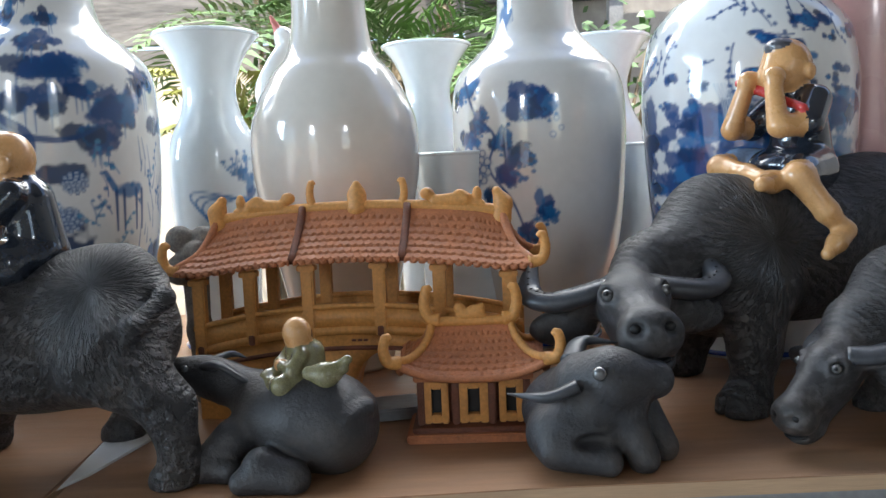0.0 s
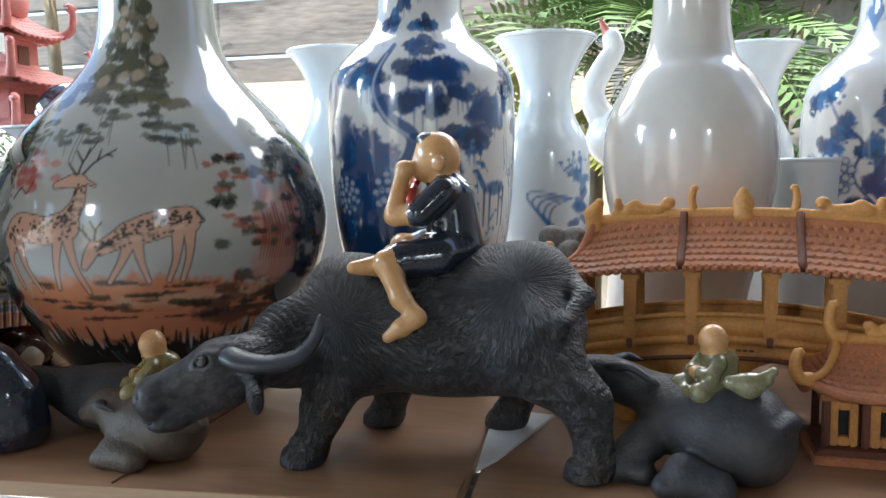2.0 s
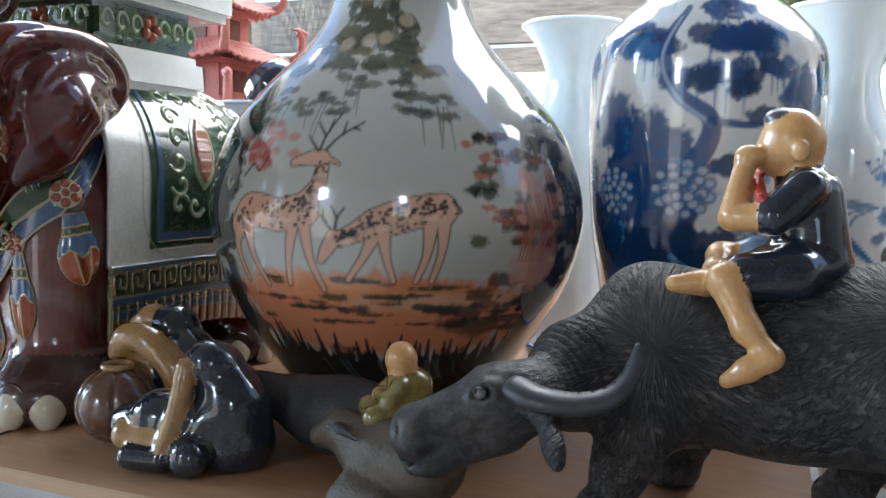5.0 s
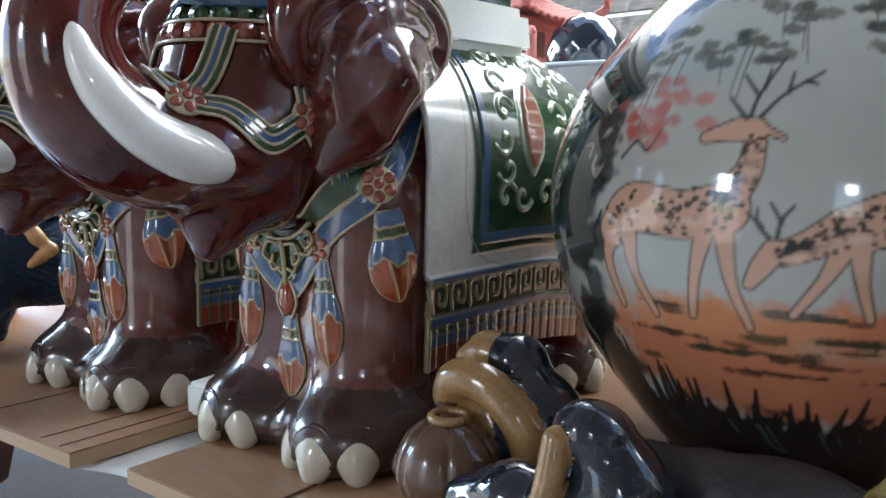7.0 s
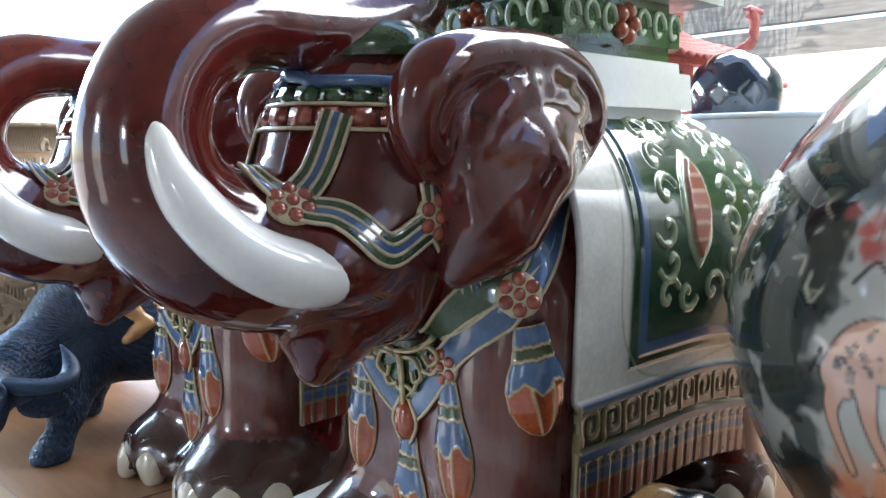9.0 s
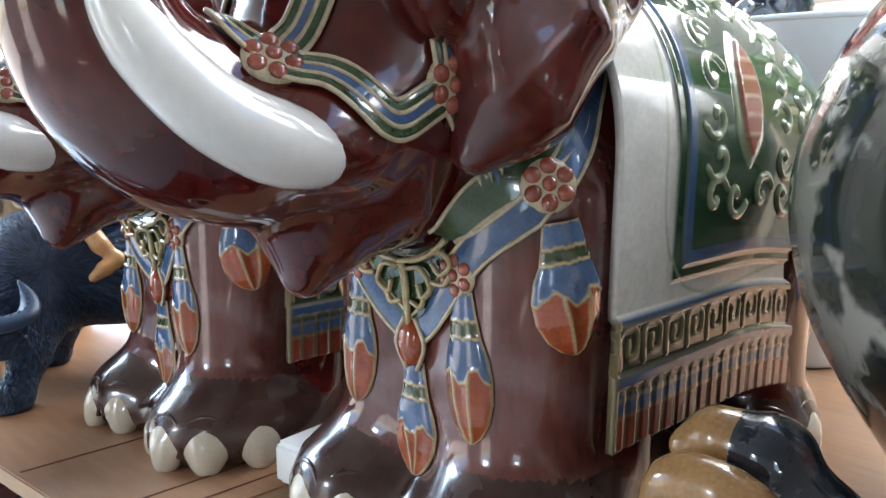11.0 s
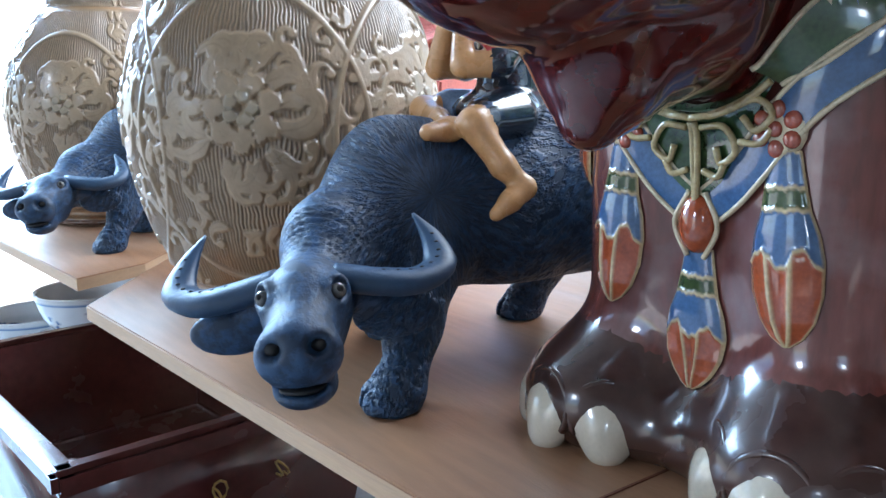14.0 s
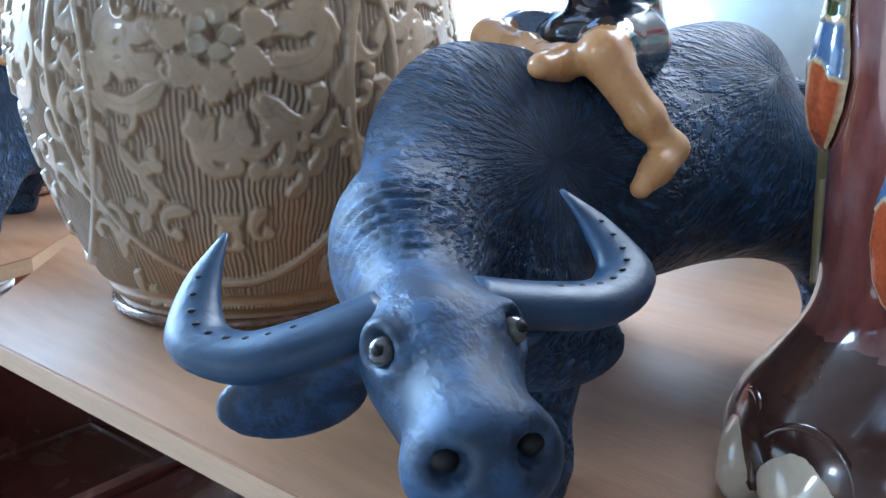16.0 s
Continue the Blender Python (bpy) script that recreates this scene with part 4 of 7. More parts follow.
for x, y, f, lab in ((-0.324, 1.166, -75, "flared pale blue-white porcelain vase with a cobalt sprig"), (-0.655, 1.19, 150, "flared pale blue-white porcelain vase behind the others"), (0.27, 1.36, -60, "flared pale blue-white porcelain vase near the back"), (-0.02, 1.36, 60, "flared pale blue-white porcelain vase at the back")):
    single_pot("flared_vase", painted_pot("flared_vase", FL_P, f, 0.063, sprig_canvas(), M_PAINT, 130, 110, 0.004), x, y, lab, group="flared vases")
plain_pot("pink_vase", [(0.09, 0), (0.11, 0.1), (0.125, 0.3), (0.128, 0.45), (0.11, 0.6), (0.09, 0.7)], M_PINKVASE, 0.60, 1.14, "tall pale pink porcelain vase")


# carved stoneware jars: scrolling leaves in relief over combed lines
def carved_canvas(seed, R):
    cv, rng = Canvas(-3.2 * R, 3.2 * R, 0, 0.36, 0.0009, (0.295, 0.205, 0.122)), random.Random(seed)
    U, Z = np.meshgrid(cv.u0 + cv.st * np.arange(cv.nx), cv.z0 + cv.st * np.arange(cv.nz))
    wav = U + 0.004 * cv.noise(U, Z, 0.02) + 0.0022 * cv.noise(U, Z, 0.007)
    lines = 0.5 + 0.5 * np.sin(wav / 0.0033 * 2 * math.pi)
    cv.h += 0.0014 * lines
    # grooves are darkened in colour too, shade painted along the relief
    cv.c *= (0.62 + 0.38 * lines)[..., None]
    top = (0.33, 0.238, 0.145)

    def leaf(u, z, a, L, w, curl):
        pts, x, y, t = [], u, z, a
        for i in range(9):
            pts.append((x, y))
            x, y, t = x + L / 8 * math.cos(t), y + L / 8 * math.sin(t), t + curl / 8 * (0.4 + 0.2 * i)
        cv.stroke(pts, [w * 0.5, w * 1.1, w, w * 0.75, w * 0.6, w * 0.5], 0, top, 1, 0.0031, soft=0.0012)
        cv.blob(x, y, w * 1.15, w * 1.15, top, 1, 0.2, 0.35, 0.0033)
        # incised vein given only as a dark line, its shade in colour
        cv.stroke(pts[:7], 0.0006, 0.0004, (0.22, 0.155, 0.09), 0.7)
        return pts

    for k in range(-2, 3):
        uc = k * R * 1.22
        # ring that frames each medallion
        ring = [(uc + 0.098 * math.cos(t), 0.15 + 0.115 * math.sin(t)) for t in np.linspace(0, 6.29, 40)]
        cv.stroke(ring, 0.0028, 0.0028, top, 1, 0.0040, n=80, soft=0.0012)
        for j in range(7):
            a = 6.28 * j / 7 + 0.3
            cv.blob(uc + 0.021 * math.cos(a), 0.17 + 0.021 * math.sin(a), 0.0135, 0.0125, top, 1, 0.45, 0.35, 0.0045, grain=0.005)
        for j in range(5):
            a = 6.28 * j / 5
            cv.blob(uc + 0.009 * math.cos(a), 0.172 + 0.009 * math.sin(a), 0.008, 0.007, (0.30, 0.235, 0.15), 1, 0.3, 0.4, 0.0058, grain=0.005)
        for j in range(20):
            a = 6.28 * j / 20 + rng.uniform(-0.2, 0.2)
            leaf(uc + 0.03 * math.cos(a), 0.165 + 0.036 * math.sin(a), a + rng.uniform(-0.7, 0.7), rng.uniform(0.032, 0.05), 0.0062, rng.choice([-2.6, 2.6]))
        for j in range(26):
            a = 6.28 * j / 26
            leaf(uc + 0.062 * math.cos(a), 0.15 + 0.075 * math.sin(a), a + rng.choice([-1.4, 1.4]), rng.uniform(0.022, 0.034), 0.0042, rng.choice([-3, 3]))
        for j in range(30):
            z = 0.02 + 0.285 * j / 29
            leaf(uc + 0.061 * 1.3 + rng.uniform(-0.022, 0.022) + 0.012, z, rng.uniform(0, 6.28), rng.uniform(0.022, 0.035), 0.0045, rng.choice([-3, 3]))
    for z, w in ((0.022, 0.0022), (0.012, 0.002), (0.30, 0.002)):
        cv.stroke([(cv.u0, z), (-cv.u0, z)], w, w, (0.30, 0.18, 0.09), 1, -0.002)
    for i in range(40):
        cv.blob(rng.uniform(cv.u0, -cv.u0), rng.uniform(0.0, 0.09), 0.035, 0.02, (0.30, 0.13, 0.05), 0.35, 0.5, 0.8)
    return cv


CARV_P = [(0.088, 0.0), (0.092, 0.01), (0.103, 0.03), (0.118, 0.065), (0.131, 0.11), (0.1365, 0.15), (0.134, 0.19), (0.124, 0.232), (0.105, 0.27), (0.082, 0.298), (0.072, 0.308), (0.071, 0.325), (0.076, 0.335)]
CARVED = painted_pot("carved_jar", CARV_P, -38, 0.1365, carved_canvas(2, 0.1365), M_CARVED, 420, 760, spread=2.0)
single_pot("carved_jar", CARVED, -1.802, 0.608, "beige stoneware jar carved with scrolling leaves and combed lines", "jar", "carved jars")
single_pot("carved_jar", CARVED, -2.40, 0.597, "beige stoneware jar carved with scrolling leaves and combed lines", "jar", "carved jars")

# ---- buffalo figures ----
def fur_material(name, rgb, dust, amount):
    """Clay scratched with hair strokes that fan out from a whorl on the shoulder and one on the rump."""
    m = mat(name, rgb, 0.53, 0.3, 25, 0.0, dust=dust, rvar=0.06)
    n, l = m.node_tree.nodes, m.node_tree.links
    tc, sp = n.new("ShaderNodeTexCoord"), n.new("ShaderNodeSeparateXYZ")
    l.new(tc.outputs["Object"], sp.inputs[0])

    def f(op, a, b=None, c=None):
        q = n.new("ShaderNodeMath")
        q.operation = op
        for i, x in enumerate((a, b, c)):
            if x is None:
                continue
            if isinstance(x, (int, float)):
                q.inputs[i].default_value = x
            else:
                l.new(x, q.inputs[i])
        return q.outputs[0]

    x, y, z = sp.outputs
    front = f("LESS_THAN", x, -0.005)
    cx = f("ADD", f("MULTIPLY", front, -0.155), 0.075)
    cz = f("ADD", f("MULTIPLY", front, -0.035), 0.165)
    dx, dz = f("SUBTRACT", x, cx), f("SUBTRACT", z, cz)
    ang = f("ARCTAN2", dz, dx)
    r = f("SQRT", f("ADD", f("MULTIPLY", dx, dx), f("MULTIPLY", dz, dz)))
    cb = n.new("ShaderNodeCombineXYZ")
    l.new(f("MULTIPLY", ang, 17.0), cb.inputs[0])
    l.new(f("MULTIPLY", r, 105.0), cb.inputs[1])
    l.new(f("MULTIPLY", y, 60.0), cb.inputs[2])
    t = n.new("ShaderNodeTexNoise")
    t.inputs["Scale"].default_value, t.inputs["Detail"].default_value, t.inputs["Roughness"].default_value = 1.0, 3, 0.6
    l.new(cb.outputs[0], t.inputs[0])
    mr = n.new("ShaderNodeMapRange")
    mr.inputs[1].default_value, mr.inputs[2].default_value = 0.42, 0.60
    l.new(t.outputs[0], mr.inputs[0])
    bn = n.new("ShaderNodeBump")
    bn.inputs["Strength"].default_value, bn.inputs["Distance"].default_value = amount, 0.0032
    l.new(mr.outputs[0], bn.inputs["Height"])
    fade = n.new("ShaderNodeMapRange")
    fade.inputs[1].default_value, fade.inputs[2].default_value = -0.165, -0.125
    fade.inputs[3].default_value, fade.inputs[4].default_value = amount * 0.16, amount
    l.new(x, fade.inputs[0])
    l.new(fade.outputs[0], bn.inputs["Strength"])
    l.new(bn.outputs[0], n["Principled BSDF"].inputs["Normal"])
    # the hair pattern also tones the colour: raised hairs paler, scratches between them darker
    hair_tone, mx = n.new("ShaderNodeMapRange"), n.new("ShaderNodeMix")
    hair_tone.inputs[3].default_value, hair_tone.inputs[4].default_value = 0.62, 1.45
    l.new(mr.outputs[0], hair_tone.inputs[0])
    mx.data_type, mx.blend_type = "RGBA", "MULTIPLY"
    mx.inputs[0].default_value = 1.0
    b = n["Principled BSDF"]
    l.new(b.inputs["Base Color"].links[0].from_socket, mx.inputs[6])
    l.new(hair_tone.outputs[0], mx.inputs[7])
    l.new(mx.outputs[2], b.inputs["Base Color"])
    return m


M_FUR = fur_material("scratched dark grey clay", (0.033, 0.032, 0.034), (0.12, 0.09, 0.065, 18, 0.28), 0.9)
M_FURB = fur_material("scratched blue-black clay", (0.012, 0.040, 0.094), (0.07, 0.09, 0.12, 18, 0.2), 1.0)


def head_solid(k=1.0, lift=0.0):
    """The head alone: it looks along -x, the point between the eyes is the origin."""
    s = Solid()
    s.ball((0.013, 0, -0.001), (0.030, 0.0245, 0.0235), 0.01)
    s.cone((0.0, 0, -0.004), (-0.048, 0, -0.016), 0.0225, 0.0175, 0.012)
    s.ball((-0.054, 0, -0.018), (0.016, 0.0225, 0.0175), 0.008)
    s.ball((-0.047, 0, -0.038), (0.017, 0.0165, 0.010), 0.006)
    s.cone((0.006, 0, -0.022), (-0.036, 0, -0.033), 0.017, 0.013, 0.010)
    for d in (-1, 1):
        s.ball((-0.004, d * 0.0195, 0.009), (0.0115, 0.0065, 0.0085), 0.006)
        s.ball((-0.009, d * 0.0220, 0.0105), (0.0075, 0.0055, 0.0055), -0.003)
        s.ball((-0.069, d * 0.0115, -0.011), (0.006, 0.0055, 0.0048), -0.003)
        s.ball((0.031, d * 0.048, -0.020), (0.007, 0.026, 0.0145), 0.006, 0)
        s.cone((0.024, d * 0.018, 0.0), (0.032, d * 0.034, -0.008), 0.010, 0.009, 0.006)
    s.ball((-0.064, 0, -0.0345), (0.016, 0.0145, 0.0028), -0.002)
    for it in s.items:
        for c in it[1][:2] if it[0] == "c" else it[1][:1]:
            if c[0] < -0.02:
                c[0], c[2] = c[0] * k, c[2] + lift
    return s


def horn(parent, H, d, fm, size=1.0, swept=False):
    p = [(0.020, d * 0.014, 0.010), (0.018, d * 0.036, 0.005), (0.021, d * 0.056, 0.002), (0.032, d * 0.069, 0.006), (0.047, d * 0.067, 0.018), (0.058, d * 0.058, 0.032)]
    if swept:
        p = [(0.014, d * 0.015, 0.010), (0.026, d * 0.029, 0.004), (0.046, d * 0.038, 0.000), (0.067, d * 0.041, 0.003), (0.082, d * 0.037, 0.016), (0.088, d * 0.030, 0.032)]
    P = smooth_path([(0.02 + (a - 0.02) * size * 1.08, b * size, c) for a, b, c in p], 30)
    R = np.interp(np.linspace(0, 1, 30), [0, 0.3, 0.6, 0.85, 1], [0.0125, 0.0130, 0.0110, 0.0062, 0.0012])
    M = np.array(H)
    P = P @ M[:3, :3].T + M[:3, 3]
    ob = bar("horn", P, R, M_HORN, parent, 14, 0.62, tuple(M[:3, :3] @ V(0, 0, 1)))
    ob.data.materials[0] = fm
    # pressed dots along the upper edge
    bm = bmesh.new()
    for i in range(7, 24, 2):
        q = Matrix.Translation(P[i] + M[:3, :3] @ V(-0.15, 0, 0.62) * R[i] * 0.97) @ Matrix.Diagonal((0.0016, 0.0011, 0.0008, 1))
        bmesh.ops.create_icosphere(bm, subdivisions=1, radius=1, matrix=q)
    part("horn_dots", bm, M_BLACK, ob)


def buffalo(label, m, hc, turn, pitch, mats, group="buffalo figures", face=1.0, roll=0.0, lift=0.0, horns=1.0, step=(0, 0), swept=False):
    """A walking water buffalo of clay that heads along -x; hc, turn and pitch set its head."""
    top = thing("buffalo_figure", label, "figurine", m, group)
    fur, smooth_m = mats
    H = pose(*hc) @ pose(0, 0, 0, 0, 0, turn) @ pose(0, 0, 0, 0, -pitch, 0) @ pose(0, 0, 0, roll, 0, 0)
    s = Solid()
    s.ball((0.0, 0, 0.113), (0.125, 0.060, 0.062), 0.02)
    s.ball((0.068, 0, 0.125), (0.055, 0.058, 0.064), 0.02)
    s.ball((-0.082, 0, 0.112), (0.052, 0.058, 0.064), 0.02)
    s.cone((-0.098, 0, 0.152), (-0.06, 0, 0.148), 0.026, 0.022, 0.025)
    s.cone((0.04, 0, 0.162), (0.085, 0, 0.164), 0.022, 0.025, 0.025)
    b = H @ Vector((0.03, 0, 0.0))
    mid = ((-0.11 + b.x) / 2 - 0.006, b.y * 0.42, (0.122 + b.z) / 2 - 0.002)
    s.tube([(-0.10, 0, 0.12), mid, tuple(b)], [0.045, 0.028, 0.019], 0.02)
    s.tube([(-0.10, 0, 0.09), (mid[0], mid[1], mid[2] - 0.018), tuple(b - Vector((0, 0, 0.012)))], [0.038, 0.024, 0.014], 0.02)
    for hip, knee, foot, rr in (((-0.085, -0.040, 0.085), (-0.098 + 0.6 * step[0], -0.056 + 0.65 * step[1], 0.050), (-0.108 + step[0], -0.064 + step[1], 0.014), (0.034, 0.0175, 0.0148)),
                                ((-0.062, 0.040, 0.085), (-0.068, 0.054, 0.048), (-0.074, 0.060, 0.014), (0.034, 0.0185, 0.0155)),
                                ((0.082, -0.036, 0.105), (0.130, -0.046, 0.064), (0.140, -0.050, 0.014), (0.044, 0.019, 0.0165)),
                                ((0.060, 0.040, 0.10), (0.062, 0.066, 0.052), (0.050, 0.074, 0.014), (0.042, 0.019, 0.016))):
        s.tube([hip, knee, foot], rr, 0.016)
        s.cone((foot[0] - 0.004, foot[1], 0.012), (foot[0] - 0.008, foot[1], 0.004), 0.018, 0.0205, 0.006)
        s.ball((foot[0] - 0.031, foot[1], 0.006), (0.014, 0.0022, 0.016), -0.003)
    s.tube([(0.112, 0.0, 0.160), (0.128, -0.03, 0.150), (0.112, -0.060, 0.132), (0.100, -0.066, 0.108), (0.122, -0.064, 0.078)], [0.010, 0.008, 0.0075, 0.0075, 0.010], 0.006)
    hd = head_solid(face, lift)
    s.moved(hd, H)

    def wrinkles(v, nr):
        p = (v - V(*b)) @ V(-0.10 - b.x, -b.y, 0.12 - b.z) / np.linalg.norm(V(-0.10 - b.x, -b.y, 0.12 - b.z))
        w = np.exp(-((p - 0.035) / 0.026) ** 2) * np.clip(nr[:, 2] * 1.5, 0, 1) * (v[:, 0] < -0.085)
        return 0.0017 * w * np.sin(p / 0.0062 * 6.28)

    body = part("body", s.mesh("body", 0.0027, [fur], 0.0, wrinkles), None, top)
    for d in (-1, 1):
        horn(top, H, d, smooth_m, horns, swept)
        bm = bmesh.new()
        bmesh.ops.create_uvsphere(bm, u_segments=16, v_segments=10, radius=0.0046, matrix=H @ Matrix.Translation((-0.0080, d * 0.0200, 0.0095)))
        eye = part("eye", bm, M_EYE, top, "glazed grey eyeball", True)
        bm = bmesh.new()
        bmesh.ops.create_uvsphere(bm, u_segments=12, v_segments=8, radius=0.0022, matrix=H @ Matrix.Translation((-0.0105, d * 0.0216, 0.0114)))
        part("pupil", bm, M_BLACK, eye, "", True)
        bm = bmesh.new()
        bmesh.ops.create_uvsphere(bm, u_segments=12, v_segments=8, radius=1, matrix=H @ Matrix.Translation((-0.0630 * face + 0.0015, d * 0.0115, -0.0115 + lift)) @ Matrix.Diagonal((0.0042, 0.0044, 0.0036, 1)))
        part("nostril", bm, M_BLACK, top, "", True)
    bm = bmesh.new()
    bmesh.ops.create_uvsphere(bm, u_segments=14, v_segments=8, radius=1, matrix=H @ Matrix.Translation((-0.0580 * face + 0.001, 0, -0.0345 + lift)) @ Matrix.Diagonal((0.0095, 0.0125, 0.0026, 1)))
    part("mouth", bm, M_BLACK, top, "", True)
    return top


def rider(label, m, group="flute player figures"):
    """Seated flute player of glazed clay, plain shapes, one mesh."""
    s = Solid()
    SK, NV, SH, HR, RD = 0, 1, 2, 3, 4
    s.ball((-0.006, 0, 0.2725), (0.0215, 0.0200, 0.0235), 0.004, SK)
    s.ball((-0.017, 0, 0.264), (0.013, 0.0145, 0.013), 0.006, SK)
    for d in (-1, 1):
        s.ball((0.000, d * 0.0205, 0.267), (0.0055, 0.0030, 0.0075), 0.002, SK)
    s.ball((-0.014, 0, 0.2885), (0.0115, 0.0125, 0.0080), 0.002, HR)
    s.cone((0.0, 0, 0.25), (-0.004, 0, 0.26), 0.011, 0.012, 0.006, SK)
    s.cone((0.006, 0, 0.236), (0.010, 0, 0.195), 0.0225, 0.026, 0.008, NV)
    s.ball((0.0, 0, 0.19), (0.034, 0.034, 0.017), 0.008, NV)
    for d in (-1, 1):
        s.cone((0.004, d * 0.022, 0.243), (-0.014, d * 0.033, 0.224), 0.013, 0.0125, 0.006, NV)
        s.cone((-0.014, d * 0.033, 0.224), (-0.036, d * 0.030, 0.222), 0.0105, 0.009, 0.003, SK)
        s.cone((-0.040, d * 0.028, 0.222), (-0.034, d * 0.016, 0.258), 0.0088, 0.007, 0.004, SK)
        s.ball((-0.032, d * 0.015, 0.263), (0.0095, 0.008, 0.008), 0.004, SK)
    s.cone((-0.030, 0.03, 0.262), (-0.022, -0.036, 0.236), 0.0038, 0.0038, 0.001, RD)
    s.tube([(0.0, -0.026, 0.186), (-0.028, -0.040, 0.184)], [0.019, 0.0165], 0.006, NV)
    s.tube([(-0.026, -0.041, 0.186), (-0.040, -0.050, 0.182), (-0.024, -0.063, 0.154), (-0.010, -0.066, 0.139)], [0.0120, 0.0110, 0.0088, 0.0070], 0.005, SK)
    s.tube([(-0.009, -0.067, 0.138), (-0.022, -0.071, 0.130), (-0.033, -0.073, 0.122)], [0.0085, 0.0075, 0.005], 0.004, SK)
    s.tube([(0.0, 0.026, 0.186), (-0.026, 0.036, 0.190)], [0.019, 0.0165], 0.006, SH)
    s.tube([(-0.026, 0.038, 0.190), (-0.050, 0.030, 0.190), (-0.050, -0.004, 0.184), (-0.053, -0.036, 0.178)], [0.0115, 0.0105, 0.0082, 0.0070], 0.005, SK)
    s.tube([(-0.053, -0.036, 0.178), (-0.072, -0.046, 0.177)], [0.0095, 0.006], 0.005, SK)
    me = bpy.data.meshes.get("flute_player_statue") or s.mesh("flute_player_statue", 0.0021, [M_SKIN, M_NAVY, M_SHORTS, M_HAIR, M_RED])
    ob = new("flute_player_statue", me)
    ob.matrix_basis = m
    return tagged(ob, label, "statue", group)


W_M = pose(-0.36, 0.69, 0)
GREY, BLUEB = (M_FUR, M_HORN), (M_FURB, M_BUFB)
buffalo("dark grey clay water buffalo walking with its head lowered", W_M, (-0.178, -0.100, 0.095), 26, 8, GREY, swept=True)
rider("glazed flute player in dark clothes on the walking buffalo", W_M @ pose(0.000, 0.004, -0.004))
B_M = pose(-1.550, 0.661, 0, 0, 0, 74) @ Matrix.Scale(0.92, 4)
b3 = buffalo("blue-black clay water buffalo turning its horned head", B_M, (-0.183, -0.140, 0.084), 73.7, 3, BLUEB, face=0.76, roll=-5, lift=0.006, horns=1.10, step=(-0.008, -0.032))
r3 = rider("glazed flute player in dark clothes on the blue-black buffalo", B_M @ pose(-0.006, 0.006, -0.006))
for src in (b3, r3):
    copy_thing(src, Matrix.Translation((-0.62, -0.012, 0)) @ src.matrix_basis.normalized())
R_M = pose(0.385, 0.885, 0, 0, 0, 20) @ Matrix.Scale(1.25, 4)
buffalo("dark grey clay water buffalo facing out with wide horns", R_M, (-0.209, -0.062, 0.094), 70, 2, GREY, face=0.80, roll=-3, lift=0.006, horns=1.02)
rider("glazed flute player in dark clothes on the wide-horned buffalo", R_M @ pose(-0.010, 0, -0.004))
Q_M = pose(0.480, 0.715, 0, 0, 0, 4) @ Matrix.Scale(0.90, 4)
buffalo("small dark grey clay buffalo calf walking", Q_M, (-0.190, -0.040, 0.074), 22, 24, GREY, swept=True)

# ---- elephant stools ----
def elephant_solid():
    s = Solid()
    s.ball((0, 0.19, 0.205), (0.098, 0.165, 0.125), 0.03, 0)
    s.ball((0, 0.075, 0.20), (0.086, 0.080, 0.115), 0.03, 0)
    s.ball((0, 0.03, 0.26), (0.062, 0.06, 0.06), 0.03, 0)
    s.ball((0, -0.025, 0.292), (0.066, 0.075, 0.072), 0.03, 0)
    s.ball((0, -0.055, 0.245), (0.058, 0.062, 0.050), 0.03, 0)
    s.ball((0, -0.01, 0.345), (0.042, 0.045, 0.03), 0.02, 0)
    # trunk: forward, up and back over the head
    tp = smooth_path([(0, -0.07, 0.245), (0, -0.125, 0.245), (0, -0.162, 0.268), (0, -0.174, 0.305), (0, -0.160, 0.342), (0, -0.125, 0.364), (0, -0.08, 0.366), (0, -0.04, 0.371), (0, 0.0, 0.385), (0, 0.012, 0.405)], 34)
    s.tube([tuple(p) for p in tp], np.interp(np.linspace(0, 1, 34), np.linspace(0, 1, 10), [0.050, 0.042, 0.036, 0.031, 0.0275, 0.0235, 0.020, 0.018, 0.0175, 0.020]), 0.006, 0)
    # pointed lower lip
    s.tube([(0, -0.04, 0.215), (0, -0.066, 0.195), (0, -0.076, 0.168)], [0.045, 0.028, 0.009], 0.018, 0)
    # the front legs are one block with a shallow groove between them
    s.ball((0, 0.045, 0.105), (0.070, 0.046, 0.125), 0.02, 1)
    s.ball((0, 0.034, 0.016), (0.045, 0.056, 0.024), 0.012, 2)
    for d in (-1, 1):
        s.tube([(d * 0.046, 0.044, 0.20), (d * 0.046, 0.038, 0.05)], [0.050, 0.0445], 0.016, 1)
        s.tube([(d * 0.046, 0.092, 0.19), (d * 0.054, 0.084, 0.04)], [0.046, 0.042], 0.02, 0)
        s.ball((d * 0.058, 0.028, 0.022), (0.056, 0.071, 0.040), 0.024, 2)
        s.tube([(d * 0.055, 0.27, 0.18), (d * 0.055, 0.285, 0.05)], [0.055, 0.046], 0.02, 0)
        s.ball((d * 0.057, 0.285, 0.022), (0.056, 0.058, 0.036), 0.012, 2)
        s.ball((d * 0.046, -0.092, 0.238), (0.020, 0.034, 0.022), 0.020, 0)
    return s


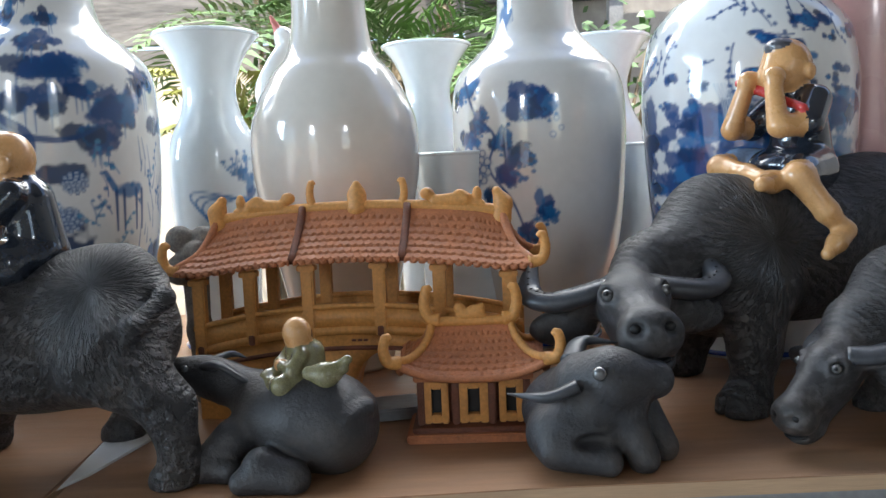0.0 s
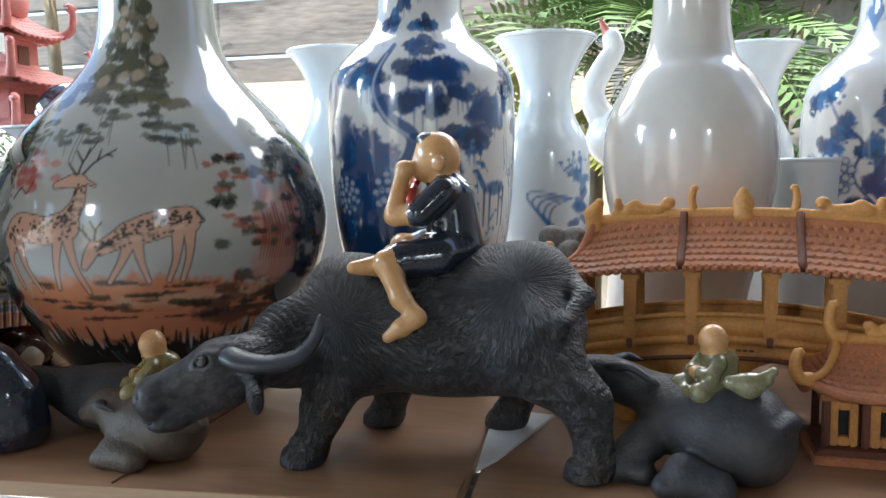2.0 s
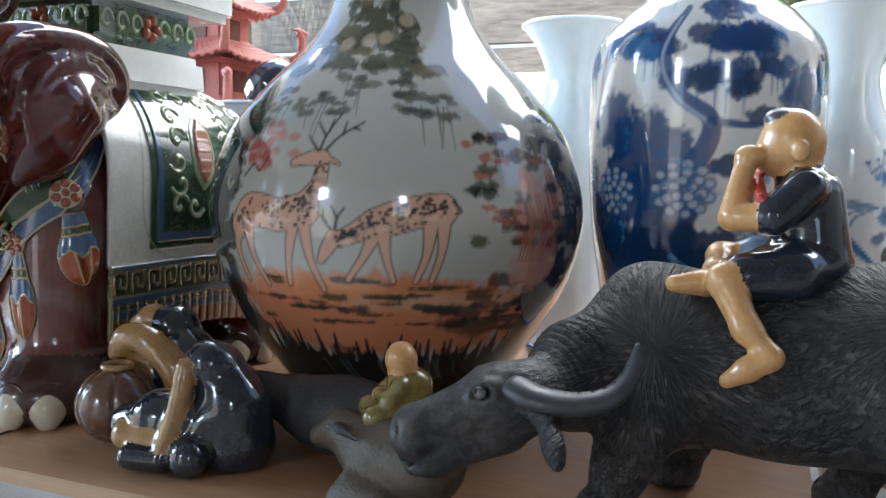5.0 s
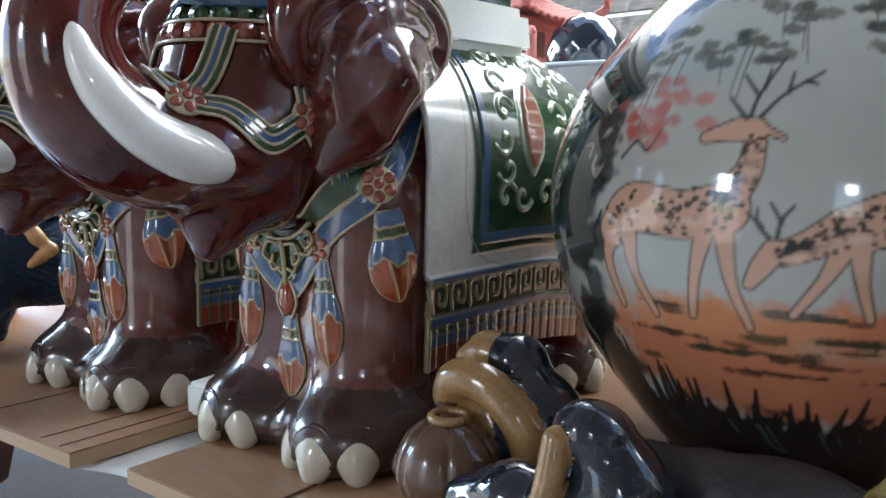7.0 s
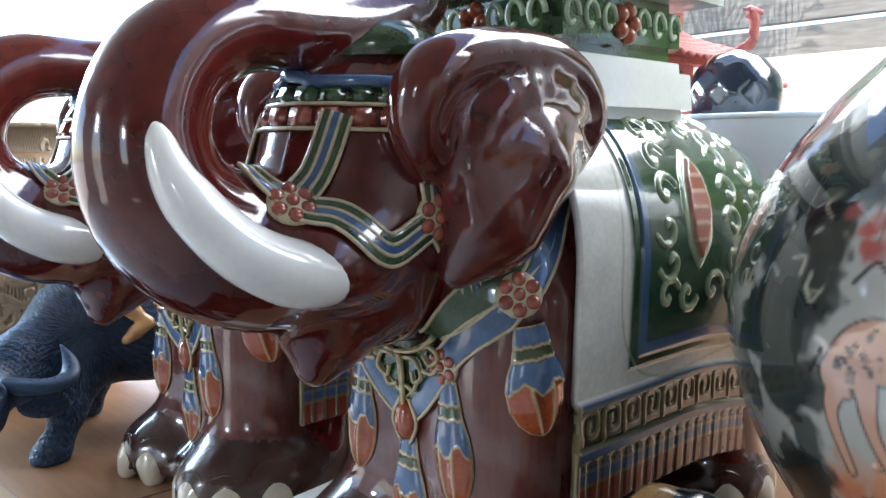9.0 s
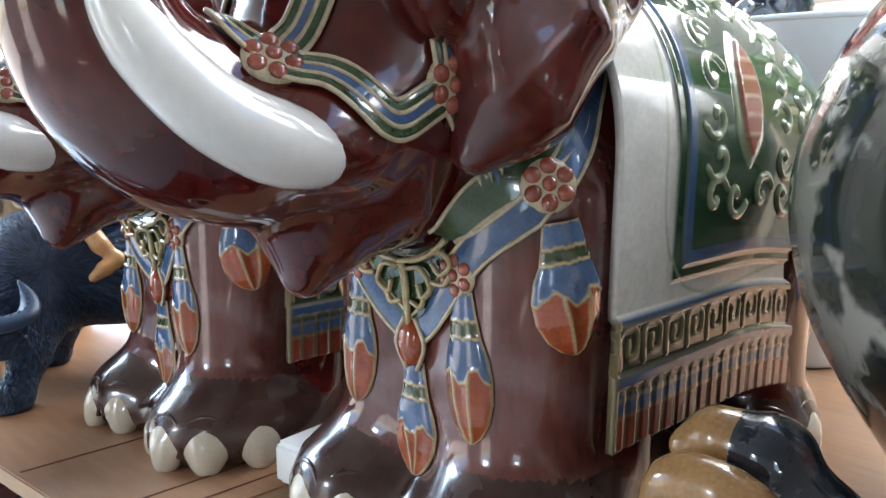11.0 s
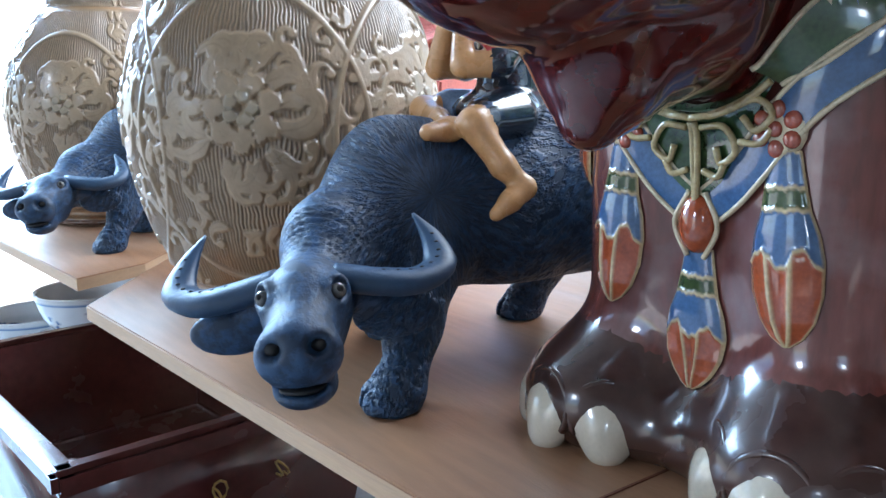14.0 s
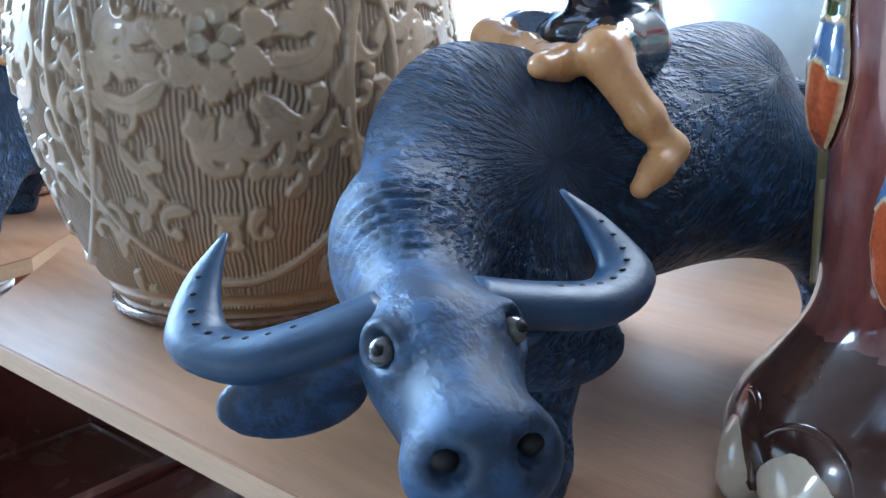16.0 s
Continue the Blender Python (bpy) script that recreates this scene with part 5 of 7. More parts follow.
def ribbon(parent, S, pts, width, stripes, n=36, off=0.003, name="strap"):
    """A strap laid on the skin: bands of colour between raised ochre edges."""
    P, N = S.onto(smooth_path(pts, n), off)
    T = np.gradient(P, axis=0)
    T /= np.linalg.norm(T, axis=1)[:, None]
    side = np.cross(T, N)
    k = len(stripes)
    rows = []
    for j in range(2 * k + 1):
        w = -width / 2 + width * j / (2 * k)
        hgt = 0.0022 if j % 2 else 0.0008
        q, _ = S.onto(P + side * w, off + hgt - 0.001)
        rows.append(q)
    v, f, ix = np.concatenate(rows), [], []
    for j in range(2 * k):
        for i in range(n - 1):
            f.append([j * n + i, j * n + i + 1, (j + 1) * n + i + 1, (j + 1) * n + i])
            ix.append(j // 2)
    ob = part(name, mesh_of(name, v, f, stripes, ix), None, parent)
    for j in range(0, 2 * k + 1, 2):
        bar("strap_edge", rows[j], 0.0013, M_LINE, ob, 6)
    return ob


def rosette(parent, S, p, r):
    P, N = S.onto([p], 0.001)
    q = Vector(N[0]).to_track_quat("Z", "X").to_matrix().to_4x4()
    m = Matrix.Translation(P[0]) @ q
    bm = bmesh.new()
    bmesh.ops.create_uvsphere(bm, u_segments=20, v_segments=8, radius=1, matrix=m @ Matrix.Diagonal((r * 1.04, r * 1.04, r * 0.30, 1)))
    ob = part("rosette", bm, M_LINE, parent, "rosette of rust-red beads in ochre rims", True)
    for i in range(7):
        a = 6.28 * i / 6
        c = (0, 0) if i == 6 else (0.66 * r * math.cos(a), 0.66 * r * math.sin(a))
        bm = bmesh.new()
        k = 0.29 if i == 6 else 0.335
        bmesh.ops.create_uvsphere(bm, u_segments=12, v_segments=8, radius=1, matrix=m @ Matrix.Translation((*c, r * (0.31 if i == 6 else 0.21))) @ Matrix.Rotation(a, 4, "Z") @ Matrix.Diagonal((r * k, r * k * 0.94, r * 0.19, 1)))
        part("bead", bm, M_ROSE, ob, "", True)


M_DROP = mat("painted drop glaze", (1, 1, 1), 0.14, 0.32, 70, 0.03, 90, coat=1.0, attr="paint")


def tassel(parent, S, p, L, w, lean=0.0, back=0.0):
    """A hanging drop on the skin: blue and green bands, a scalloped blue skirt and rust petals between raised lines."""
    P0, N0 = S.onto([p], 0.0)
    nz, nu = 96, 44
    down = V(lean, back, -1.0)
    prof_t = [0, 0.05, 0.16, 0.3, 0.42, 0.55, 0.72, 0.86, 0.95, 1]
    prof_w = [0.46, 0.50, 0.58, 0.70, 0.92, 1.04, 1.00, 0.78, 0.46, 0.10]
    side = np.cross(N0[0], down)
    side /= np.linalg.norm(side)
    T, A = np.meshgrid(np.linspace(0, 1, nz + 1), np.linspace(-1, 1, nu + 1), indexing="ij")
    T, A = T.ravel(), A.ravel()
    W = np.interp(T, prof_t, prof_w) * w / 2
    wob = 0.012 * np.sin(9 * A + 40 * p[2]) + 0.008 * np.sin(23 * A + 3)
    hem = 0.535 + 0.045 * np.cos(np.abs(A) * 6.28) + wob
    BL, GR, RU, LN = V(0.060, 0.115, 0.225), V(0.042, 0.062, 0.020), V(0.33, 0.066, 0.022), V(0.50, 0.38, 0.20)
    rgb = np.where((T < hem)[:, None], BL, RU)
    rgb = np.where(((T > 0.185) & (T < 0.285))[:, None], GR, rgb)
    petal = np.where(T > hem, np.minimum(np.abs(np.abs(A) - 0.30 - 0.05 * np.sin(6 * T)) * W, (1 - np.abs(A)) * W), 1)
    rule = np.minimum.reduce([np.abs(T - q - 0.4 * wob) * L for q in (0.0, 0.18, 0.29)] + [np.abs(T - hem) * L, petal, (1 - np.abs(A)) * W + 0.0002])
    a = np.clip(1.5 - rule / 0.0009, 0, 1)[:, None]
    rgb = rgb * (1 - a) + LN * a
    G = P0[0] + T[:, None] * down * L + (A * W)[:, None] * side
    Q, N = S.onto(G, 0.0)
    puff = 1 + 0.10 * np.cos(np.clip((np.abs(A) - 0.3) * 9, -3.1, 3.1)) * (T > hem)
    Q = Q + N * (W * 0.40 * np.sqrt(np.clip(1 - A * A, 0, 1)) * puff + 0.0004 + 0.0006 * a[:, 0])[:, None]
    I, J = np.meshgrid(np.arange(nz), np.arange(nu), indexing="ij")
    n = nu + 1
    f = np.stack([I * n + J, I * n + J + 1, (I + 1) * n + J + 1, (I + 1) * n + J], -1).reshape(-1, 4)
    me = mesh_of("tassel", Q, f, M_DROP)
    col = me.color_attributes.new("paint", "FLOAT_COLOR", "POINT")
    col.data.foreach_set("color", np.concatenate([rgb, np.ones((len(rgb), 1))], 1).astype(np.float32).ravel())
    part("tassel", me, None, parent, "drop tassel in blue, green and rust glaze")


def cloth_canvas():
    """Saddle cloth: u along the back, z down from the spine on both sides."""
    cv, rng = Canvas(0.0, 0.25, -0.36, 0.36, 0.0010, (0.70, 0.69, 0.65)), random.Random(6)
    GR, BL, PL, RS, OC = (0.026, 0.065, 0.032), (0.05, 0.10, 0.20), (0.30, 0.36, 0.23), (0.36, 0.12, 0.085), (0.20, 0.17, 0.085)
    for sgn in (-1, 1):
        Y = lambda v: sgn * v
        # nested frames: green, blue, green field
        def panel(u0, u1, v0, v1, rgb, h):
            g = cv.grid(u0, u1, min(Y(v0), Y(v1)), max(Y(v0), Y(v1)))
            cv.lay(g[0], np.ones(g[1].shape), rgb, h)
        panel(0.052, 0.25, 0.0, 0.243, GR, 0.0015)
        panel(0.061, 0.25, 0.0, 0.235, BL, 0.0030)
        panel(0.069, 0.25, 0.0, 0.226, GR, 0.0008)
        cv.stroke([(0.056, 0), (0.056, Y(0.239)), (0.25, Y(0.239))], 0.0008, 0.0008, PL, 0.8, n=60)
        def scroll(u, v, r, d, a0):
            pts = [(u + d * r * (1 - t / 9) * math.cos(a0 + t * 0.62), Y(v + r * (1 - t / 9) * math.sin(a0 + t * 0.62))) for t in range(9)]
            cv.stroke(pts, 0.0020, 0.0026, PL, 1, 0.0050, soft=0.0009)
        for v in np.arange(0.012, 0.222, 0.0235):
            for u, d in ((0.092, -1), (0.118, 1), (0.152, -1), (0.178, 1), (0.212, -1)):
                if abs(u - 0.130) < 0.022 and abs(v - 0.142) < 0.04:
                    continue
                scroll(u + rng.uniform(-0.002, 0.002), v, 0.0142, d, rng.choice([0.4, 3.5]))
        cv.stroke([(0.130, Y(0.104)), (0.130, Y(0.142)), (0.130, Y(0.180))], [0.004, 0.016, 0.0185, 0.016, 0.004], 0, PL, 1, 0.004, n=20)
        cv.stroke([(0.130, Y(0.108)), (0.130, Y(0.142)), (0.130, Y(0.175))], [0.002, 0.011, 0.0135, 0.011, 0.002], 0, RS, 1, 0.0065, n=20)
        for k in range(5):
            cv.stroke([(0.122, Y(0.120 + 0.011 * k)), (0.138, Y(0.120 + 0.011 * k))], 0.0013, 0.0013, (0.55, 0.35, 0.27), 1, 0.0075)
        # lower bands: key pattern, blue rule, lappets
        panel(0.0, 0.25, 0.262, 0.289, (0.034, 0.040, 0.022), 0.0008)
        panel(0.0, 0.25, 0.2585, 0.2625, BL, 0.0025)
        for k in range(11):
            u = 0.012 + 0.023 * k
            cv.stroke([(u - 0.007, Y(0.285)), (u - 0.007, Y(0.266)), (u + 0.008, Y(0.266)), (u + 0.008, Y(0.279)), (u, Y(0.279)), (u, Y(0.272))], 0.0016, 0.0016, OC, 1, 0.002, n=44)
        panel(0.0, 0.25, 0.289, 0.298, BL, 0.003)
        panel(0.0, 0.25, 0.298, 0.36, (0.05, 0.05, 0.04), 0.0)
        for k in range(20):
            u = 0.006 + 0.0128 * k
            for v0, v1, rgb in ((0.3005, 0.302, (0.03, 0.05, 0.025)), (0.305, 0.311, (0.05, 0.10, 0.20)), (0.316, 0.330, (0.21, 0.040, 0.022))):
                cv.stroke([(u, Y(v0)), (u, Y(v1))], 0.0050, 0.0050, rgb, 1, 0.0022)
            cv.stroke([(u + 0.0064, Y(0.298)), (u + 0.0064, Y(0.332))], 0.0008, 0.0008, OC, 1, 0.002)
        cv.stroke([(0.001, Y(0.259)), (0.001, Y(0.332))], 0.0016, 0.0016, OC, 1, 0.003)
        for v in (0.2615, 0.289, 0.298, 0.3035, 0.313):
            cv.stroke([(0, Y(v)), (0.25, Y(v))], 0.0008, 0.0008, OC, 0.9, 0.003)
    return cv


def saddle_cloth(parent, S):
    cv = cloth_canvas()
    y0, L, nu, nv = 0.048, 0.248, 200, 250
    u = np.linspace(0, L, nu)
    half = 0.332
    # a cross-section of the covered back, then a straight hang
    vv = np.linspace(-half, half, 2 * nv + 1)
    P = np.zeros((nu, len(vv), 3))
    ang = np.linspace(0, math.pi / 2, 120)
    for i, x in enumerate(u):
        y = y0 + x
        fall = 0.012 * max(0.0, (x - 0.12) / 0.12) ** 2
        q = np.stack([0.104 * np.sin(ang) ** 0.85, np.full_like(ang, y), 0.225 - fall * 0.5 + (0.112 - fall) * np.cos(ang) ** 0.9], 1)
        s = np.concatenate([[0], np.cumsum(np.linalg.norm(np.diff(q, axis=0), axis=1))])
        a = np.abs(vv)
        X, Z = np.interp(a, s, q[:, 0]), np.interp(a, s, q[:, 2])
        over = np.clip(a - s[-1], 0, None)
        Z, X = Z - over, X - 0.04 * over
        P[i, :, 0], P[i, :, 1], P[i, :, 2] = X * np.sign(vv), y + 0 * a, Z
    N = np.cross(np.gradient(P, axis=1), np.gradient(P, axis=0))
    N /= np.linalg.norm(N, axis=2)[..., None] + 1e-9
    if N[nu // 2, nv, 2] < 0:
        N = -N
    U, W = np.meshgrid(u, vv, indexing="ij")
    H = cv.at(U.ravel(), W.ravel(), cv.h).reshape(U.shape)
    P = P + N * H[..., None]
    n = len(vv)
    I, J = np.meshgrid(np.arange(nu - 1), np.arange(n - 1), indexing="ij")
    f = np.stack([I * n + J, I * n + J + 1, (I + 1) * n + J + 1, (I + 1) * n + J], -1).reshape(-1, 4)
    me = mesh_of("saddle_cloth", P.reshape(-1, 3), f, mat("painted saddle cloth glaze", (1, 1, 1), 0.13, 0.15, 40, 0.02, 80, coat=1.0, attr="paint"))
    rgb = cv.at(U.ravel(), W.ravel(), cv.c)
    col = me.color_attributes.new("paint", "FLOAT_COLOR", "POINT")
    col.data.foreach_set("color", np.concatenate([rgb, np.ones((len(rgb), 1))], 1).astype(np.float32).ravel())
    ob = part("saddle_cloth", me, None, parent, "green, blue and white glazed saddle cloth with raised scrolls")
    md = ob.modifiers.new("thick", "SOLIDIFY")
    md.thickness, md.offset = 0.005, -1


def ear(parent, d):
    """A large soft ear with folds, thick at its rolled front edge."""
    e = Solid()
    e.ball((d * 0.073, 0.012, 0.306), (0.016, 0.062, 0.042), 0.01)
    e.tube([(d * 0.072, 0.016, 0.290), (d * 0.071, -0.002, 0.256), (d * 0.066, -0.022, 0.228)], [0.040, 0.026, 0.007], 0.03)
    e.ball((d * 0.074, -0.044, 0.318), (0.014, 0.019, 0.024), 0.02)
    rim = smooth_path([(d * 0.070, -0.048, 0.290), (d * 0.078, -0.062, 0.318), (d * 0.082, -0.050, 0.340), (d * 0.084, -0.012, 0.351), (d * 0.086, 0.034, 0.352), (d * 0.086, 0.066, 0.338), (d * 0.084, 0.078, 0.314), (d * 0.080, 0.056, 0.284), (d * 0.075, 0.010, 0.246)], 30)
    e.tube([tuple(p) for p in rim], np.interp(np.linspace(0, 1, 30), [0, 0.25, 0.7, 1], [0.009, 0.014, 0.0085, 0.006]), 0.009)
    for q in ([(-0.034, 0.286), (-0.012, 0.324), (0.030, 0.334), (0.064, 0.314)], [(-0.030, 0.272), (-0.004, 0.304), (0.034, 0.312), (0.058, 0.294)], [(-0.026, 0.258), (0.0, 0.284), (0.036, 0.290)]):
        e.tube([(d * 0.091, *p) for p in smooth_path(q, 9)], [0.002, 0.004, 0.006, 0.0065, 0.0065, 0.006, 0.005, 0.004, 0.002], 0.012)
    return part("ear", e.mesh("ear", 0.0032, [M_ELE]), None, parent)


def elephant(label, m):
    top = thing("elephant_stool", label, "elephant stool", m, "elephant stools")
    S = elephant_solid()
    part("body", S.mesh("body", 0.0042, [M_ELE, M_LEG, M_FOOT], 0.0), None, top)
    for d in (-1, 1):
        ear(top, d)
        P = smooth_path([(d * 0.046, -0.088, 0.233), (d * 0.052, -0.118, 0.236), (d * 0.048, -0.150, 0.252), (d * 0.038, -0.174, 0.282), (d * 0.028, -0.181, 0.314)], 34)
        R = np.interp(np.linspace(0, 1, 34), [0, 0.03, 0.08, 0.3, 0.7, 0.93, 1], [0.006, 0.0125, 0.0165, 0.0178, 0.0135, 0.007, 0.002])
        bar("tusk", P, R, M_TUSK, top, 22, label="white glazed tusk")
        for cx, cy, arc in ((d * 0.058, 0.028, (-0.50, 0.14, 0.76, 1.38)), (d * 0.057, 0.285, (-1.3, 0.9, 1.6, 2.3))):
            for a in arc:
                a = d * a - math.pi / 2
                q, nn = S.onto([(cx + 0.07 * math.cos(a), cy + 0.08 * math.sin(a), 0.020)], -0.0078)
                an = math.atan2(nn[0][1], nn[0][0])
                nail = Solid()
                nail.ball((0, 0, 0), (0.0085, 0.0180, 0.0185), 0.01)
                nail.cone((0.0005, 0, -0.006), (0.0005, 0, -0.016), 0.008, 0.008, 0.012)
                mm = Matrix.Translation((q[0][0], q[0][1], 0.0205)) @ Matrix.Rotation(an, 4, "Z") @ Matrix.Rotation(radians(-8), 4, "Y")
                me = bpy.data.meshes.get("toenail") or nail.mesh("toenail", 0.0020, [M_NAIL])
                ob = part("toenail", me, None, top, "cream glazed toenail")
                ob.matrix_basis = mm
                t = np.linspace(-0.5, math.pi + 0.5, 24)
                rim = [tuple(mm @ Vector((0.0025, 0.0185 * math.cos(x), 0.0190 * math.sin(x)))) for x in t]
                rim = [r for r in rim if r[2] > 0.003]
                bar("nail_rim", rim, 0.0020, M_FOOT, top, 6)
        # brow band, harness and hanging drops
        rosette(top, S, (d * 0.034, -0.112, 0.267), 0.0135)
        rosette(top, S, (d * 0.064, -0.036, 0.262), 0.0140)
        ribbon(top, S, [(d * 0.034, -0.112, 0.265), (d * 0.056, -0.075, 0.244), (d * 0.064, -0.036, 0.260)], 0.018, [M_GREEN, M_BLUE, M_GREEN])
        ribbon(top, S, [(d * 0.064, -0.036, 0.262), (d * 0.062, -0.040, 0.290), (d * 0.056, -0.043, 0.318)], 0.017, [M_GREEN, M_BLUE, M_GREEN])
        ribbon(top, S, [(d * 0.034, -0.108, 0.270), (d * 0.040, -0.096, 0.295), (d * 0.040, -0.084, 0.320)], 0.017, [M_GREEN, M_BLUE, M_GREEN])
        ribbon(top, S, [(d * 0.034, -0.112, 0.267), (d * 0.026, -0.122, 0.280), (d * 0.012, -0.126, 0.286)], 0.012, [M_BLUE, M_GREEN])
        ribbon(top, S, [(d * 0.064, -0.036, 0.256), (d * 0.070, -0.018, 0.232), (d * 0.066, -0.008, 0.212)], 0.012, [M_BLUE, M_GREEN])
        ribbon(top, S, [(d * 0.085, 0.076, 0.300), (d * 0.085, 0.056, 0.264), (d * 0.080, 0.030, 0.222), (d * 0.068, 0.024, 0.205), (d * 0.041, 0.002, 0.166), (d * 0.020, -0.008, 0.142), (0, -0.010, 0.126)], 0.017, [M_BLUE], 60)
        ribbon(top, S, [(d * 0.082, 0.056, 0.286), (d * 0.080, 0.034, 0.246), (d * 0.070, 0.012, 0.219), (d * 0.050, -0.008, 0.200), (d * 0.034, -0.012, 0.192)], 0.022, [M_GREEN], 44)
        rosette(top, S, (d * 0.069, 0.025, 0.208), 0.0140)
        rosette(top, S, (d * 0.041, 0.003, 0.166), 0.0120)
        tassel(top, S, (d * 0.074, 0.026, 0.196), 0.070, 0.042, d * 0.12, 0.12)
        tassel(top, S, (d * 0.043, -0.004, 0.157), 0.082, 0.032, d * 0.08, 0.0)
    # green bib with gilt scrolls over the chest, its bead and middle drop
    n = 16
    pts, f = [], []
    for i in range(n + 1):
        t = i / n
        for j in range(n + 1):
            a = -1 + 2 * j / n
            pts.append((a * (0.046 * (1 - t) + 0.003), -0.012, 0.200 - 0.074 * t))
    Q, N = S.onto(pts, 0.0035)
    for i in range(n):
        for j in range(n):
            f.append([i * (n + 1) + j, i * (n + 1) + j + 1, (i + 1) * (n + 1) + j + 1, (i + 1) * (n + 1) + j])
    bib = part("bib", mesh_of("bib", Q, f, M_GREEN), None, top, "green glazed bib with ochre scrolls")
    for d in (-1, 1):
        for sc in ([(0.0, 0.13), (0.001, 0.15), (0.001, 0.168)], [(0.004, 0.165), (0.016, 0.166), (0.022, 0.156), (0.014, 0.150), (0.011, 0.157)], [(0.020, 0.178), (0.032, 0.180), (0.040, 0.172), (0.032, 0.165), (0.026, 0.171)], [(0.0, 0.172), (0.01, 0.180), (0.024, 0.184), (0.038, 0.188)], [(0.002, 0.190), (0.014, 0.195), (0.026, 0.190)], [(0.024, 0.160), (0.034, 0.160), (0.040, 0.166)], [(0.004, 0.146), (0.012, 0.144), (0.016, 0.15)]):
            q, _ = S.onto(smooth_path([(d * a, -0.012, b) for a, b in sc], 18), 0.0055)
            bar("scroll", q, 0.0016, M_GOLD, bib, 8)
    P, N = S.onto([(0, -0.012, 0.121)], 0.003)
    bm = bmesh.new()
    bmesh.ops.create_uvsphere(bm, u_segments=18, v_segments=12, radius=1, matrix=Matrix.Translation(P[0]) @ Matrix.Diagonal((0.0100, 0.008, 0.0140, 1)))
    part("bead", bm, M_RUST, top, "rust-red oval bead", True)
    for d in (-1, 1):
        P0 = [(d * 0.004, -0.012, 0.106), (d * 0.0110, -0.012, 0.121), (d * 0.004, -0.012, 0.136)]
        q, _ = S.onto(smooth_path(P0, 12), 0.004)
        bar("bead_rim", q, 0.0014, M_LINE, top, 6)
    tassel(top, S, (0.0, -0.012, 0.110), 0.073, 0.034)
    # brow band of tiles, a blue rule and the small crown
    for k in range(11):
        a = -1.25 + 2.5 * k / 10
        for zz, mm in ((0.3150, M_ROSE), (0.3290, M_GREEN)):
            q, nn = S.onto([(0.062 * math.sin(a), -0.018 - 0.07 * math.cos(a), zz)], 0.0)
            bm = bmesh.new()
            box(bm, (0, 0, 0), (0.0150, 0.0065, 0.0125), 0.0022)
            rot = Vector(nn[0]).to_track_quat("-Y", "Z").to_matrix().to_4x4()
            bmesh.ops.transform(bm, matrix=Matrix.Translation(q[0]) @ rot, verts=bm.verts)
            part("brow_tile", bm, mm, top, "", True)
    for zz, rr, mm in ((0.3220, 0.0012, M_LINE), (0.3080, 0.0012, M_LINE), (0.3390, 0.0040, M_BLUE)):
        q, nn = S.onto([(0.062 * math.sin(a), -0.018 - 0.07 * math.cos(a), zz) for a in np.linspace(-1.35, 1.35, 30)], 0.002)
        bar("brow_rule", q, rr, mm, top, 8)
    bm = bmesh.new()
    bmesh.ops.create_cone(bm, cap_ends=True, segments=24, radius1=0.050, radius2=0.026, depth=0.022, matrix=Matrix.Translation((0, -0.020, 0.364)))
    part("crown", bm, M_GREEN, top, "green glazed crown on the head", True)
    # saddle and seat
    saddle_cloth(top, S)
    for z0, z1, hx, y0, y1, mm, lab, tp in ((0.318, 0.362, 0.078, 0.052, 0.222, M_TUSK, "white glazed lower seat slab", 0.97), (0.362, 0.405, 0.070, 0.060, 0.214, M_GREEN, "green glazed seat frieze", 1.0), (0.405, 0.447, 0.094, 0.036, 0.250, M_TUSK, "white glazed seat top", 1.0)):
        one_box("seat_slab", (0, (y0 + y1) / 2, (z0 + z1) / 2), (2 * hx, y1 - y0, z1 - z0), mm, top, 0.009, 0, lab, tp)
    rng = random.Random(2)
    for face in ("front", "left", "right"):
        for k in range(7):
            a = -0.85 + 1.7 * k / 6
            if face == "front":
                c = V(a * 0.065, 0.060, 0.384)
                ax = V(1, 0, 0)
            else:
                c = V(0.070 if face == "left" else -0.070, 0.137 + a * 0.07, 0.384)
                ax = V(0, 1, 0)
            if k == 3:
                bm = bmesh.new()
                for q in range(5):
                    w = 1.2566 * q
                    bmesh.ops.create_uvsphere(bm, u_segments=10, v_segments=6, radius=0.0062, matrix=Matrix.Translation(c + ax * 0.008 * math.cos(w) + V(0, 0, 0.009 * math.sin(w))))
                part("flower", bm, M_RUST, top, "rust-red flower on the frieze", True)
            else:
                t = np.linspace(0, 5.5, 16)
                path = [c + ax * 0.0085 * (1 - x / 8) * math.cos(x) + V(0, 0, 0.013 * (1 - x / 8) * math.sin(x)) for x in t]
                bar("scroll", path, 0.0022, M_PALEGREEN, top, 7)
    return top


E1 = pose(-1.07, 0.63, 0)
e1 = elephant("maroon glazed ceramic elephant stool with raised trunk and saddle", E1)
copy_thing(e1, pose(-1.343, 0.606, 0))

